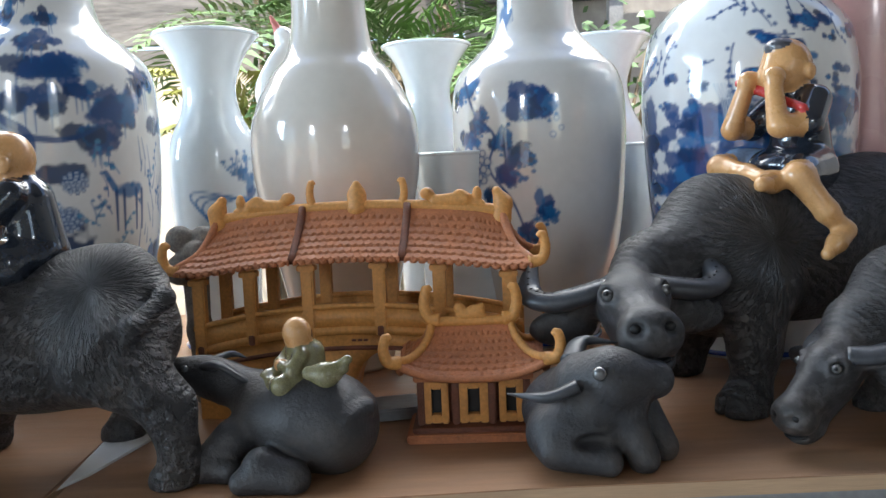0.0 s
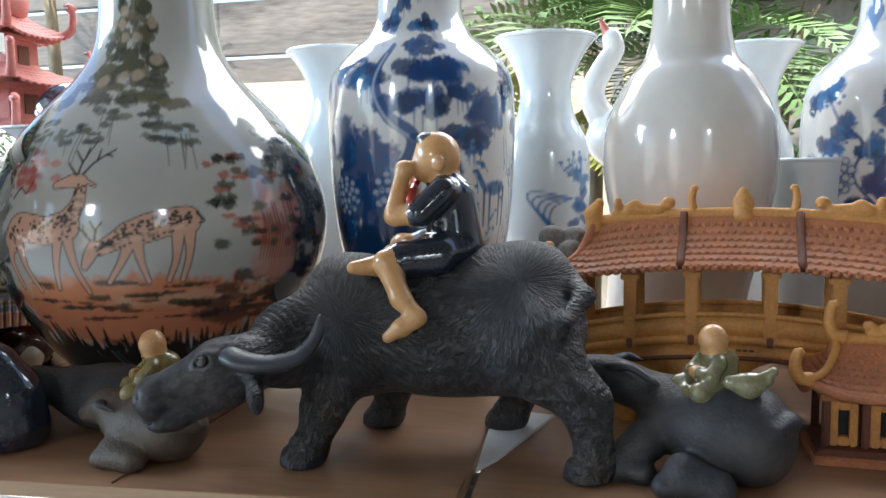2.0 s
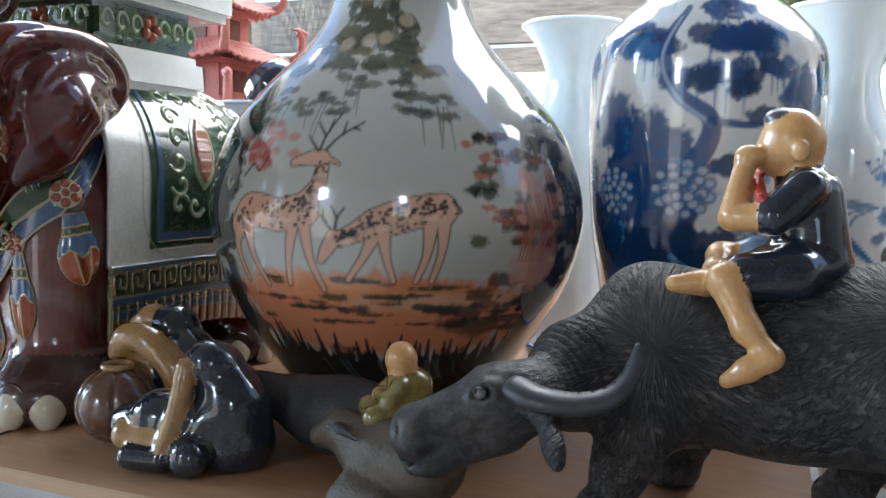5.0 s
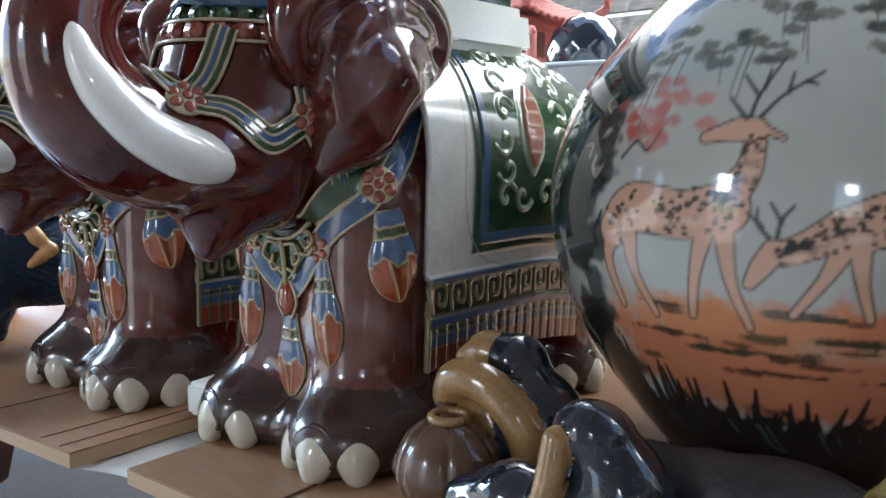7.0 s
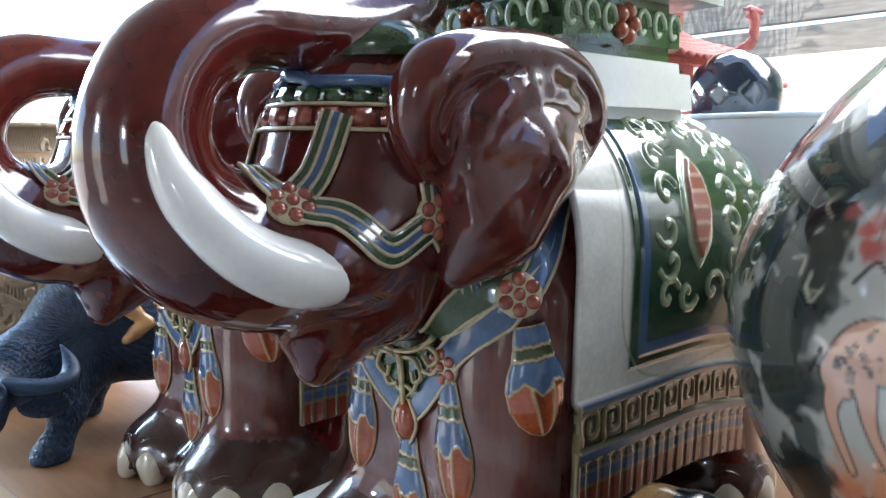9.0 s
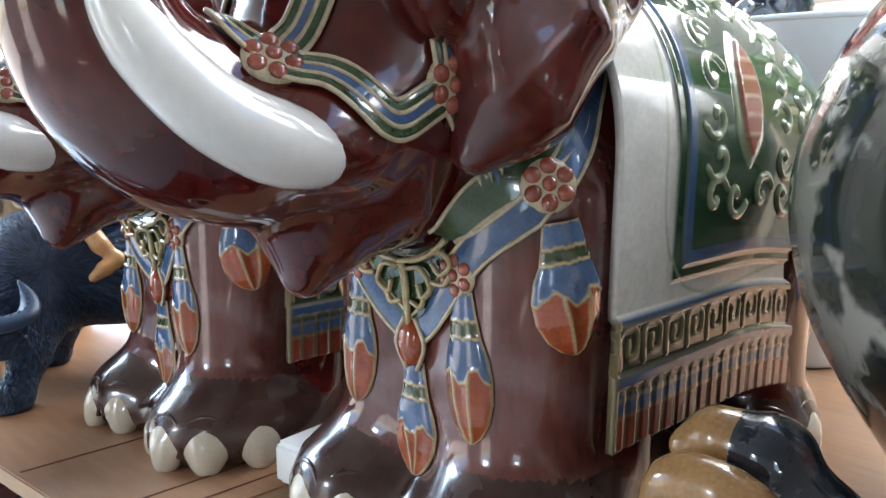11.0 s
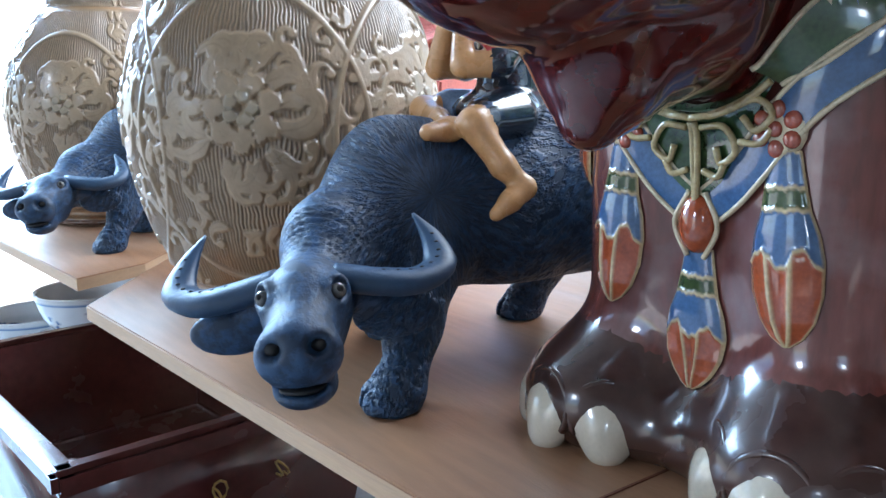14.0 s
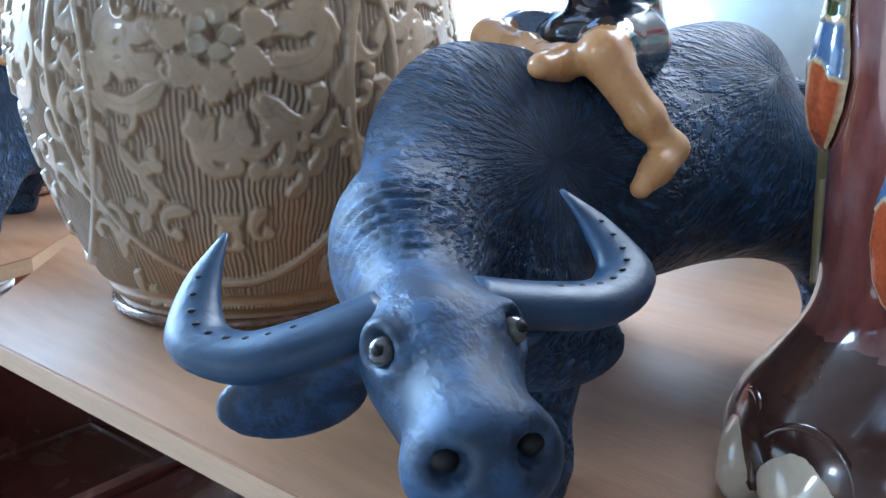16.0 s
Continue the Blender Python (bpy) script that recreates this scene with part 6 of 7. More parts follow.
# ---- the clay bridge and pavilion ----
def tile_patch(fn, nu, nv, cols, rows, depth):
    """Verts and faces of a roof face of lapped round tiles; fn(s, t) runs along the ridge and down to the eave."""
    S, T = np.meshgrid(np.linspace(0, 1, nu), np.linspace(0, 1, nv), indexing="ij")
    P = np.array([fn(s, t) for s, t in zip(S.ravel(), T.ravel())]).reshape(nu, nv, 3)
    N = np.cross(np.gradient(P, axis=0), np.gradient(P, axis=1))
    N /= np.linalg.norm(N, axis=2)[..., None] + 1e-12
    N = np.where(N[..., 2:] < 0, -N, N)
    r = T * rows
    row = np.floor(r)
    c = (S * cols + 0.5 * (row % 2)) % 1 - 0.5
    f = r - row
    lap = np.where(np.hypot(c * 2, np.clip(f - 0.45, 0, 1) * 1.9) < 1, 0.45 + 0.55 * f, 0.12 * f)
    P = P + N * (depth * lap)[..., None]
    I, J = np.meshgrid(np.arange(nu - 1), np.arange(nv - 1), indexing="ij")
    return P.reshape(-1, 3), np.stack([I * nv + J, I * nv + J + 1, (I + 1) * nv + J + 1, (I + 1) * nv + J], -1).reshape(-1, 4)


def tiled(name, parent, fn, nu, nv, cols, rows, depth=0.0016):
    v, f = tile_patch(fn, nu, nv, cols, rows, depth)
    ob = part(name, mesh_of(name, v, f, M_TERRA, smooth=False), None, parent, "terracotta scale tiles")
    md = ob.modifiers.new("thick", "SOLIDIFY")
    md.thickness = 0.004
    return ob


def hook(parent, x, y, z, dx, dy, h, r=0.0045, name="finial"):
    """A curled roof end."""
    P = smooth_path([(x, y, z), (x + dx, y + dy, z + 0.10 * h), (x + 1.35 * dx, y + 1.35 * dy, z + 0.55 * h), (x + 1.1 * dx, y + 1.1 * dy, z + h), (x + 0.8 * dx, y + 0.8 * dy, z + 0.9 * h)], 18)
    return bar(name, P, np.interp(np.linspace(0, 1, 18), [0, 0.4, 1], [r * 1.25, r, r * 0.7]), M_OCHRE, parent, 10)


def beast(parent, x, y, z, L, h, d=1):
    """A small ridge beast, plain lumps."""
    s = Solid()
    s.cone((x - d * L * 0.3, y, z + h * 0.2), (x + d * L * 0.2, y, z + h * 0.25), h * 0.26, h * 0.30, 0.004)
    s.ball((x - d * L * 0.45, y, z + h * 0.52), (h * 0.30, h * 0.24, h * 0.26), 0.004)
    s.ball((x + d * L * 0.12, y, z + h * 0.5), (h * 0.24, h * 0.18, h * 0.16), 0.003)
    s.ball((x + d * L * 0.42, y, z + h * 0.42), (h * 0.2, h * 0.18, h * 0.34), 0.004)
    s.cone((x - d * L * 0.5, y, z), (x + d * L * 0.5, y, z), h * 0.16, h * 0.16, 0.004)
    part("ridge_beast", s.mesh("ridge_beast", 0.0016, [M_OCHRE]), None, parent)


def covered_bridge():
    top = thing("covered_bridge", "miniature terracotta covered bridge with scale-tiled roofs", "model bridge", pose(-0.089, 0.832, 0, 0, 0, -6))
    H = 0.165
    arc = lambda x: 1 - (x / H) ** 2
    deck = lambda x: 0.066 + 0.020 * arc(x)
    eave = lambda x: 0.146 + 0.014 * arc(x)
    ridge = lambda x: 0.190 + 0.012 * arc(x)
    D = 0.036
    # arched base with two openings, as one thick curtain
    xs = np.linspace(-H, H, 90)

    def under(x):
        for c, w, h in ((0.034, 0.048, 0.072), (-0.072, 0.026, 0.050)):
            if abs(x - c) < w:
                return h * math.sqrt(1 - ((x - c) / w) ** 2) * 0.95 + 0.0005
        return 0.0
    v, f = [], []
    for x in xs:
        for y in (-D, D):
            v += [(x, y, under(x)), (x, y, deck(x))]
    for i in range(len(xs) - 1):
        a, b = 4 * i, 4 * i + 4
        f += [[a, b, b + 1, a + 1], [a + 2, a + 3, b + 3, b + 2], [a + 1, b + 1, b + 3, a + 3], [a, a + 2, b + 2, b]]
    f += [[0, 1, 3, 2], [4 * 89, 4 * 89 + 2, 4 * 89 + 3, 4 * 89 + 1]]
    part("base", mesh_of("base", v, f, M_OCHRE, smooth=False), None, top, "ochre clay base with an arch")
    for y, nm in ((-D, "front"), (D, "back")):
        s = -1 if y < 0 else 1
        for lo, hi, t, mm, nmm in ((0.0, 0.008, 0.004, M_OCHRE, "moulding"), (0.006, 0.026, 0.0025, M_OCHRE, "parapet"), (0.026, 0.031, 0.0042, M_OCHRE, "handrail"), (-0.016, -0.012, 0.003, M_DKTERRA, "moulding")):
            v, f = [], []
            for x in np.linspace(-H, H, 40):
                z = deck(x)
                v += [(x, y + s * t, z + lo), (x, y + s * t, z + hi), (x, y - s * 0.002, z + hi), (x, y - s * 0.002, z + lo)]
            for i in range(39):
                a = 4 * i
                f += [[a + k, a + (k + 1) % 4, a + 4 + (k + 1) % 4, a + 4 + k] for k in range(4)]
            f += [[0, 1, 2, 3], [156, 159, 158, 157]]
            part(nmm, mesh_of(nmm, v, f, mm, smooth=False), None, top)
        for x in (-0.158, -0.105, -0.046, 0.026, 0.085, 0.152):
            one_box("column", (x, y, (deck(x) + eave(x)) / 2), (0.0125, 0.0105, eave(x) - deck(x) + 0.004), M_OCHRE, top, 0.0015)
            one_box("bracket", (x, y * 1.05, eave(x) - 0.006), (0.018, 0.012, 0.006), M_OCHRE, top, 0.001)
            one_box("post_foot", (x, y + s * 0.004, deck(x) + 0.004), (0.006, 0.007, 0.010), M_DKTERRA, top, 0.001)
        # eave beam with dentils
        v, f = [], []
        for x in np.linspace(-H - 0.004, H + 0.004, 40):
            z = eave(x)
            v += [(x, y + s * 0.006, z - 0.001), (x, y + s * 0.006, z + 0.007), (x, y - s * 0.004, z + 0.007), (x, y - s * 0.004, z - 0.001)]
        for i in range(39):
            a = 4 * i
            f += [[a + k, a + (k + 1) % 4, a + 4 + (k + 1) % 4, a + 4 + k] for k in range(4)]
        f += [[0, 1, 2, 3], [156, 159, 158, 157]]
        part("eave_beam", mesh_of("eave_beam", v, f, M_DKTERRA, smooth=False), None, top, "burnt brown eave beam")
        for k in range(26):
            x = -H + 0.008 + k * (2 * H - 0.016) / 25
            one_box("dentil", (x, y + s * 0.0068, eave(x) + 0.003), (0.006, 0.005, 0.0048), M_TERRA, top, 0.001)
    # three roof bays a side
    for x0, x1 in ((-0.175, -0.058), (-0.054, 0.050), (0.054, 0.176)):
        for s in (-1, 1):
            def fn(a, t, x0=x0, x1=x1, s=s):
                x = x0 + (x1 - x0) * a
                w = 0.030 * max(0, (abs(x) - 0.12) / 0.055) * (1 - t)
                xx = x - math.copysign(w, x) if abs(x) > 0.12 else x
                return (xx, s * (0.004 + (D + 0.016) * t), ridge(x) + 0.006 - (ridge(x) + 0.004 - eave(x)) * (t ** 0.75) + 0.006 * max(0, abs(x) - 0.15) / 0.025 * t)
            tiled("roof_bay", top, fn, 130, 60, 14, 7, 0.0024)
    for x in (-0.056, 0.052):
        for s in (-1, 1):
            P = [(x, s * (0.004 + 0.050 * t), ridge(x) + 0.010 - (ridge(x) + 0.006 - eave(x)) * t ** 0.75) for t in np.linspace(0, 1, 10)]
            bar("roof_rib", P, 0.0040, M_DKTERRA, top, 8)
    P = [(x, 0, ridge(x) + 0.008) for x in np.linspace(-0.150, 0.150, 30)]
    bar("ridge", P, 0.0062, M_OCHRE, top, 8)
    for e in (-1, 1):
        for s in (-1, 1):
            P = smooth_path([(e * 0.146, s * 0.004, ridge(0.15) + 0.008), (e * 0.158, s * 0.026, 0.170), (e * 0.176, s * 0.050, eave(0.165) + 0.010)], 14)
            bar("hip_rib", P, 0.0042, M_TERRA, top, 8)
            hook(top, e * 0.172, s * 0.049, eave(0.165) + 0.008, e * 0.012, 0, 0.026, 0.005)
        s = Solid()
        s.tube([(e * 0.146, 0, ridge(0.15)), (e * 0.148, 0, ridge(0.15) + 0.016), (e * 0.142, 0, ridge(0.15) + 0.028)], [0.010, 0.009, 0.005], 0.004)
        part("ridge_end", s.mesh("ridge_end", 0.002, [M_OCHRE]), None, top)
        beast(top, e * 0.098, 0, ridge(0.098) + 0.010, 0.058, 0.024, e)
        hook(top, e * 0.038 + 0.0, 0, ridge(0.04) + 0.008, e * 0.008, 0, 0.026, 0.0042)
    s = Solid()
    s.cone((0, 0, ridge(0) + 0.006), (0, 0, ridge(0) + 0.030), 0.011, 0.004, 0.004)
    s.ball((0, 0, ridge(0) + 0.018), (0.010, 0.006, 0.012), 0.004)
    part("ridge_flame", s.mesh("ridge_flame", 0.0018, [M_OCHRE]), None, top)
    for k in range(3):
        one_box("plaque_mark", (-0.002 + 0.006 * k, -D - 0.0032, deck(0) - 0.006), (0.0045, 0.0012, 0.0022), M_DKTERRA, top, 0.0003)
    # rockwork at the far end
    rk, rg = Solid(), random.Random(4)
    for i in range(12):
        rk.ball((-0.182 + rg.uniform(-0.014, 0.014), 0.012 + rg.uniform(-0.02, 0.02), 0.160 + rg.uniform(-0.02, 0.025)), rg.uniform(0.009, 0.016), 0.004)
    rk.tube([(-0.18, 0.03, 0.0), (-0.185, 0.022, 0.08), (-0.182, 0.014, 0.15)], [0.016, 0.012, 0.014], 0.01)
    part("rockwork", rk.mesh("rockwork", 0.0026, [M_ROCK], 0.0), None, top, "grey rockwork lump")
    return top


def pavilion():
    top = thing("pavilion", "miniature terracotta pavilion with upturned eaves", "model house", pose(0.020, 0.752, 0, 0, 0, -2))
    one_box("plinth", (0, 0, 0.004), (0.122, 0.088, 0.008), M_TERRA, top, 0.0015)
    one_box("plinth_step", (0, 0, 0.0105), (0.112, 0.078, 0.005), M_DKTERRA, top, 0.001)
    one_box("core", (0, 0.004, 0.034), (0.086, 0.050, 0.042), M_DKTERRA, top, 0.001)
    for x, w in ((-0.034, 0.022), (0.0, 0.026), (0.034, 0.022)):
        ow = w * 0.42
        for dx in (-1, 1):
            one_box("frame_post", (x + dx * (ow / 2 + (w - ow) / 4), -0.025, 0.034), ((w - ow) / 2, 0.010, 0.040), M_OCHRE, top, 0.001)
        one_box("frame_rail", (x, -0.025, 0.050), (ow, 0.010, 0.008), M_OCHRE, top, 0.001)
        one_box("frame_rail", (x, -0.025, 0.0185), (ow, 0.010, 0.008), M_OCHRE, top, 0.001)
        # black sheet behind the frame: the shade of the recess as colour
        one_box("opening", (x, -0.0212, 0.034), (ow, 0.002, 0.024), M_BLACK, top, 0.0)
    for x in (-0.048, -0.0165, 0.0165, 0.048):
        one_box("pillar", (x, -0.027, 0.034), (0.0065, 0.008, 0.043), M_DKTERRA, top, 0.0015)
        one_box("pillar", (x, 0.030, 0.034), (0.0065, 0.008, 0.043), M_DKTERRA, top, 0.0015)
    one_box("eave_plate", (0, 0.002, 0.0575), (0.108, 0.074, 0.006), M_TERRA, top, 0.001)
    LX, LY, RX, ZE, ZR = 0.066, 0.048, 0.037, 0.061, 0.1
    lift = lambda q: 0.014 * abs(q) ** 3
    for s in (-1, 1):
        def fr(a, t, s=s):
            q = 2 * a - 1
            return (q * (RX + (LX - RX) * t ** 1.4), s * LY * t, ZR - (ZR - ZE) * t ** 0.7 + lift(q) * t ** 3)
        tiled("roof_slope", top, fr, 130, 62, 14, 7, 0.0022)

        def si(a, t, s=s):
            q = 2 * a - 1
            return (s * (RX + (LX - RX) * t ** 1.4), q * LY * t, ZR - (ZR - ZE) * t ** 0.7 + lift(q) * t ** 3)
        tiled("roof_end", top, si, 80, 62, 9, 7, 0.0022)
        P = [(q * LX * 1.0, s * LY, ZE + lift(q) - 0.001) for q in np.linspace(-1, 1, 24)]
        bar("eave_edge", P, 0.0034, M_TERRA, top, 8)
        P = [(s * LX, q * LY, ZE + lift(q) - 0.001) for q in np.linspace(-1, 1, 18)]
        bar("eave_edge", P, 0.0034, M_TERRA, top, 8)
        for e in (-1, 1):
            P = [(e * (RX + (LX - RX) * t ** 1.4), s * LY * t, ZR + 0.003 - (ZR - ZE) * t ** 0.7 + 0.014 * t ** 3) for t in np.linspace(0, 1, 14)]
            bar("hip_rib", P, 0.0038, M_OCHRE, top, 8)
            hook(top, e * LX * 0.97, s * LY * 0.97, ZE + 0.015, e * 0.010, s * 0.004, 0.024, 0.0052)
    bar("ridge", [(x, 0, ZR + 0.003) for x in np.linspace(-RX - 0.004, RX + 0.004, 8)], 0.0050, M_OCHRE, top, 8)
    for e in (-1, 1):
        hook(top, e * RX * 0.8, 0, ZR + 0.004, e * 0.010, 0, 0.030, 0.0056)
    beast(top, 0, 0, ZR + 0.006, 0.024, 0.018)
    return top


covered_bridge()
pavilion()


# ---- small clay animals and figures ----
def small_figure(name, label, s, mats, m, h=0.0020, category="figurine", group="", eyes=(), horns=()):
    top = thing(name, label, category, m, group)
    part("body", s.mesh("body", h, mats, 0.0), None, top)
    for p, r in eyes:
        bm = bmesh.new()
        bmesh.ops.create_uvsphere(bm, u_segments=14, v_segments=10, radius=r, matrix=Matrix.Translation(p))
        part("eye", bm, M_EYE, top, "glazed grey eyeball", True)
    for pts, r in horns:
        P = smooth_path(pts, 20)
        bar("horn", P, np.interp(np.linspace(0, 1, 20), [0, 0.6, 1], [r, r * 0.75, 0.001]), M_HORN, top, 12, 0.6)
    return top


# resting buffalo with its head turned back
s = Solid()
s.ball((0.016, 0.0, 0.040), (0.050, 0.044, 0.042), 0.012)
s.ball((0.036, -0.006, 0.036), (0.032, 0.042, 0.037), 0.012)
s.ball((-0.022, 0.008, 0.048), (0.032, 0.034, 0.030), 0.012)
s.tube([(-0.030, 0.014, 0.058), (-0.068, 0.032, 0.068), (-0.090, 0.038, 0.072)], [0.022, 0.017, 0.014], 0.010)
s.tube([(-0.084, 0.036, 0.074), (-0.118, 0.036, 0.080)], [0.0165, 0.0105], 0.010)
s.tube([(-0.02, -0.046, 0.018), (0.005, -0.052, 0.010), (-0.035, -0.054, 0.009)], [0.016, 0.012, 0.010], 0.008)
s.tube([(-0.05, -0.012, 0.03), (-0.075, -0.02, 0.010), (-0.05, -0.03, 0.009)], [0.018, 0.013, 0.010], 0.008)
s.tube([(0.060, 0.0, 0.052), (0.062, -0.022, 0.056), (0.048, -0.038, 0.052)], [0.007, 0.006, 0.005], 0.006)
small_figure("resting_buffalo", "dark grey clay buffalo lying down, head turned aside", s, [M_BUFF], pose(-0.132, 0.668, 0),
             eyes=[((-0.098, 0.022, 0.083), 0.0035)], horns=[([(-0.080, 0.026, 0.083), (-0.062, 0.006, 0.088), (-0.040, 0.004, 0.074), (-0.034, 0.018, 0.068)], 0.0075), ([(-0.080, 0.046, 0.084), (-0.066, 0.056, 0.087), (-0.052, 0.052, 0.084)], 0.0065)])


def monk(label, m, robe, k=1.0):
    """A seated figure of glazed clay, plain shapes, one mesh."""
    s = Solid()
    s.ball((0, 0, 0.044 * k), (0.0115 * k, 0.0115 * k, 0.013 * k), 0.002, 0)
    s.cone((0.002 * k, 0, 0.028 * k), (0.004 * k, 0, 0.008 * k), 0.0115 * k, 0.016 * k, 0.006, 1)
    s.cone((0.012 * k, 0.002, 0.026 * k), (0.012 * k, 0.002, 0.012 * k), 0.011 * k, 0.011 * k, 0.006, 1)
    for d in (-1, 1):
        s.tube([(-0.002 * k, d * 0.011 * k, 0.028 * k), (-0.010 * k, d * 0.013 * k, 0.018 * k), (-0.015 * k, d * 0.004 * k, 0.020 * k)], [0.006 * k, 0.0055 * k, 0.004 * k], 0.004, 1)
        s.tube([(0.0, d * 0.010 * k, 0.006 * k), (-0.020 * k, d * 0.014 * k, 0.007 * k), (-0.022 * k, -d * 0.002 * k, 0.004 * k)], [0.009 * k, 0.0075 * k, 0.005 * k], 0.005, 1)
    s.ball((-0.015 * k, 0, 0.020 * k), 0.005 * k, 0.003, 0)
    ob = new("seated_statue", s.mesh("seated_statue", 0.0016, [M_SKIN, robe], 0.0))
    ob.matrix_basis = m
    return tagged(ob, label, "statue", "seated figures")


monk("seated glazed figure in a pale green robe on the resting buffalo", pose(-0.128, 0.672, 0.068, 0, 0, 30), M_CELADON, 1.05)
s = Solid()
s.tube([(-0.014, 0, 0.006), (0.0, 0, 0.004), (0.014, 0, 0.009)], [0.006, 0.010, 0.005], 0.006)
s.tube([(0.006, 0, 0.010), (0.018, 0, 0.016)], [0.003, 0.004], 0.003)
bowl = new("glazed_gourd", s.mesh("glazed_gourd", 0.0018, [M_CELADON]))
bowl.location = (-0.102, 0.650, 0.079)
tagged(bowl, "small pale green glazed gourd on the resting buffalo", "gourd")

# buffalo calf looking up
s = Solid()
s.ball((0.005, 0.03, 0.036), (0.056, 0.045, 0.040), 0.015)
s.ball((-0.012, -0.01, 0.028), (0.040, 0.030, 0.030), 0.012)
s.tube([(0.0, 0.0, 0.062), (0.018, -0.012, 0.070), (0.050, -0.010, 0.070)], [0.030, 0.026, 0.0165], 0.012)
s.ball((0.058, -0.009, 0.070), (0.010, 0.014, 0.012), 0.006)
s.tube([(0.0, -0.012, 0.046), (0.034, -0.014, 0.054)], [0.020, 0.012], 0.010)
s.tube([(0.030, -0.018, 0.04), (0.040, -0.026, 0.010)], [0.014, 0.013], 0.010)
s.tube([(0.048, 0.01, 0.04), (0.062, 0.0, 0.010)], [0.014, 0.013], 0.010)
s.tube([(-0.03, -0.03, 0.02), (0.01, -0.038, 0.012)], [0.014, 0.011], 0.010)
s.ball((0.000, -0.040, 0.030), (0.016, 0.010, 0.006), -0.004)
small_figure("buffalo_calf", "dark grey clay buffalo calf lying with its head raised", s, [M_BUFF], pose(0.110, 0.655, 0),
             eyes=[((0.004, -0.037, 0.083), 0.0058), ((0.028, 0.012, 0.086), 0.005)], horns=[([(-0.012, -0.030, 0.072), (-0.036, -0.030, 0.064), (-0.066, -0.012, 0.063)], 0.010), ([(-0.010, 0.012, 0.082), (0.004, 0.040, 0.092), (0.034, 0.036, 0.090)], 0.010)])

# small buffalo under the seated gilt figure
s = Solid()
s.ball((0, 0, 0.030), (0.046, 0.036, 0.030), 0.012)
s.ball((0.024, -0.004, 0.026), (0.028, 0.034, 0.027), 0.012)
s.tube([(-0.034, 0.0, 0.036), (-0.052, 0.006, 0.040), (-0.070, 0.004, 0.034)], [0.020, 0.015, 0.010], 0.010)
s.tube([(-0.02, -0.032, 0.014), (0.004, -0.040, 0.008), (-0.028, -0.042, 0.008)], [0.013, 0.010, 0.008], 0.008)
s.tube([(0.048, 0.0, 0.03), (0.052, -0.018, 0.036), (0.040, -0.03, 0.034)], [0.006, 0.005, 0.004], 0.004)
small_figure("small_buffalo", "small brown-grey clay buffalo lying on the board", s, [mat("brown scratched clay", (0.085, 0.066, 0.048), 0.45, 0.4, 60, 0.6, 420)], pose(-0.622, 0.622, 0),
             eyes=[((-0.056, -0.008, 0.046), 0.003)], horns=[([(-0.046, -0.008, 0.048), (-0.036, -0.026, 0.052), (-0.022, -0.026, 0.046)], 0.006)])
monk("seated figure in shiny olive-gold glaze on a small buffalo", pose(-0.632, 0.642, 0.050, 0, 0, 35), M_OLIVE, 1.1)
# dark buffalo lying behind them, under the deer vase
s = Solid()
s.ball((0, 0, 0.036), (0.062, 0.034, 0.034), 0.012)
s.tube([(-0.045, -0.005, 0.045), (-0.075, -0.016, 0.050), (-0.10, -0.020, 0.044)], [0.022, 0.016, 0.011], 0.010)
small_figure("resting_buffalo", "dark clay buffalo lying in the shade of the vase", s, [M_BUFF], pose(-0.700, 0.672, 0), h=0.0028)

# reclining figures with a hat and a jar
jar = thing("round_jar", "round brown glazed jar with grooved sides", "jar", pose(-0.896, 0.616, 0))
s = Solid()
s.ball((0, 0, 0.033), (0.036, 0.036, 0.034), 0.004)
def grooves(v, nr):
    a = np.arctan2(v[:, 1], v[:, 0])
    return -0.0020 * np.exp(-((np.mod(a * 6 / 6.2832 + 0.35, 1) - 0.5) / 0.07) ** 2)
part("jar", s.mesh("jar", 0.0018, [M_BROWN], 0.0, grooves), None, jar)
bar("rim", [(0.012 * math.cos(t), 0.012 * math.sin(t), 0.0665) for t in np.linspace(0, 6.28, 24)], 0.003, M_TAN, jar, 8, label="tan glazed rim")

s = Solid()
s.ball((0.005, 0.035, 0.046), (0.040, 0.030, 0.046), 0.012, 1)
s.ball((0.040, 0.040, 0.030), (0.034, 0.030, 0.030), 0.012, 1)
s.ball((-0.035, 0.038, 0.098), (0.0175, 0.0165, 0.0155), 0.004, 0)
s.ball((-0.048, 0.030, 0.094), (0.008, 0.009, 0.008), 0.006, 0)
s.ball((-0.016, 0.043, 0.097), (0.021, 0.020, 0.0165), 0.006, 1)
s.cone((-0.010, 0.042, 0.088), (0.006, 0.040, 0.066), 0.018, 0.026, 0.010, 1)
s.tube([tuple(p) for p in smooth_path([(-0.046, 0.008, 0.074), (-0.036, 0.006, 0.087), (-0.012, 0.006, 0.086), (0.012, 0.010, 0.066), (0.020, 0.014, 0.046)], 12)], np.linspace(0.0115, 0.0125, 12), 0.005, 0)
s.tube([(-0.036, 0.012, 0.078), (-0.014, 0.016, 0.054), (-0.006, 0.016, 0.034)], [0.010, 0.012, 0.014], 0.006, 0)
s.ball((-0.045, 0.006, 0.070), (0.010, 0.009, 0.010), 0.004, 2)
ob = new("leaning_statue", s.mesh("leaning_statue", 0.0020, [M_TAN, M_NAVY, M_BROWN], 0.0))
ob.matrix_basis = pose(-0.868, 0.630, 0)
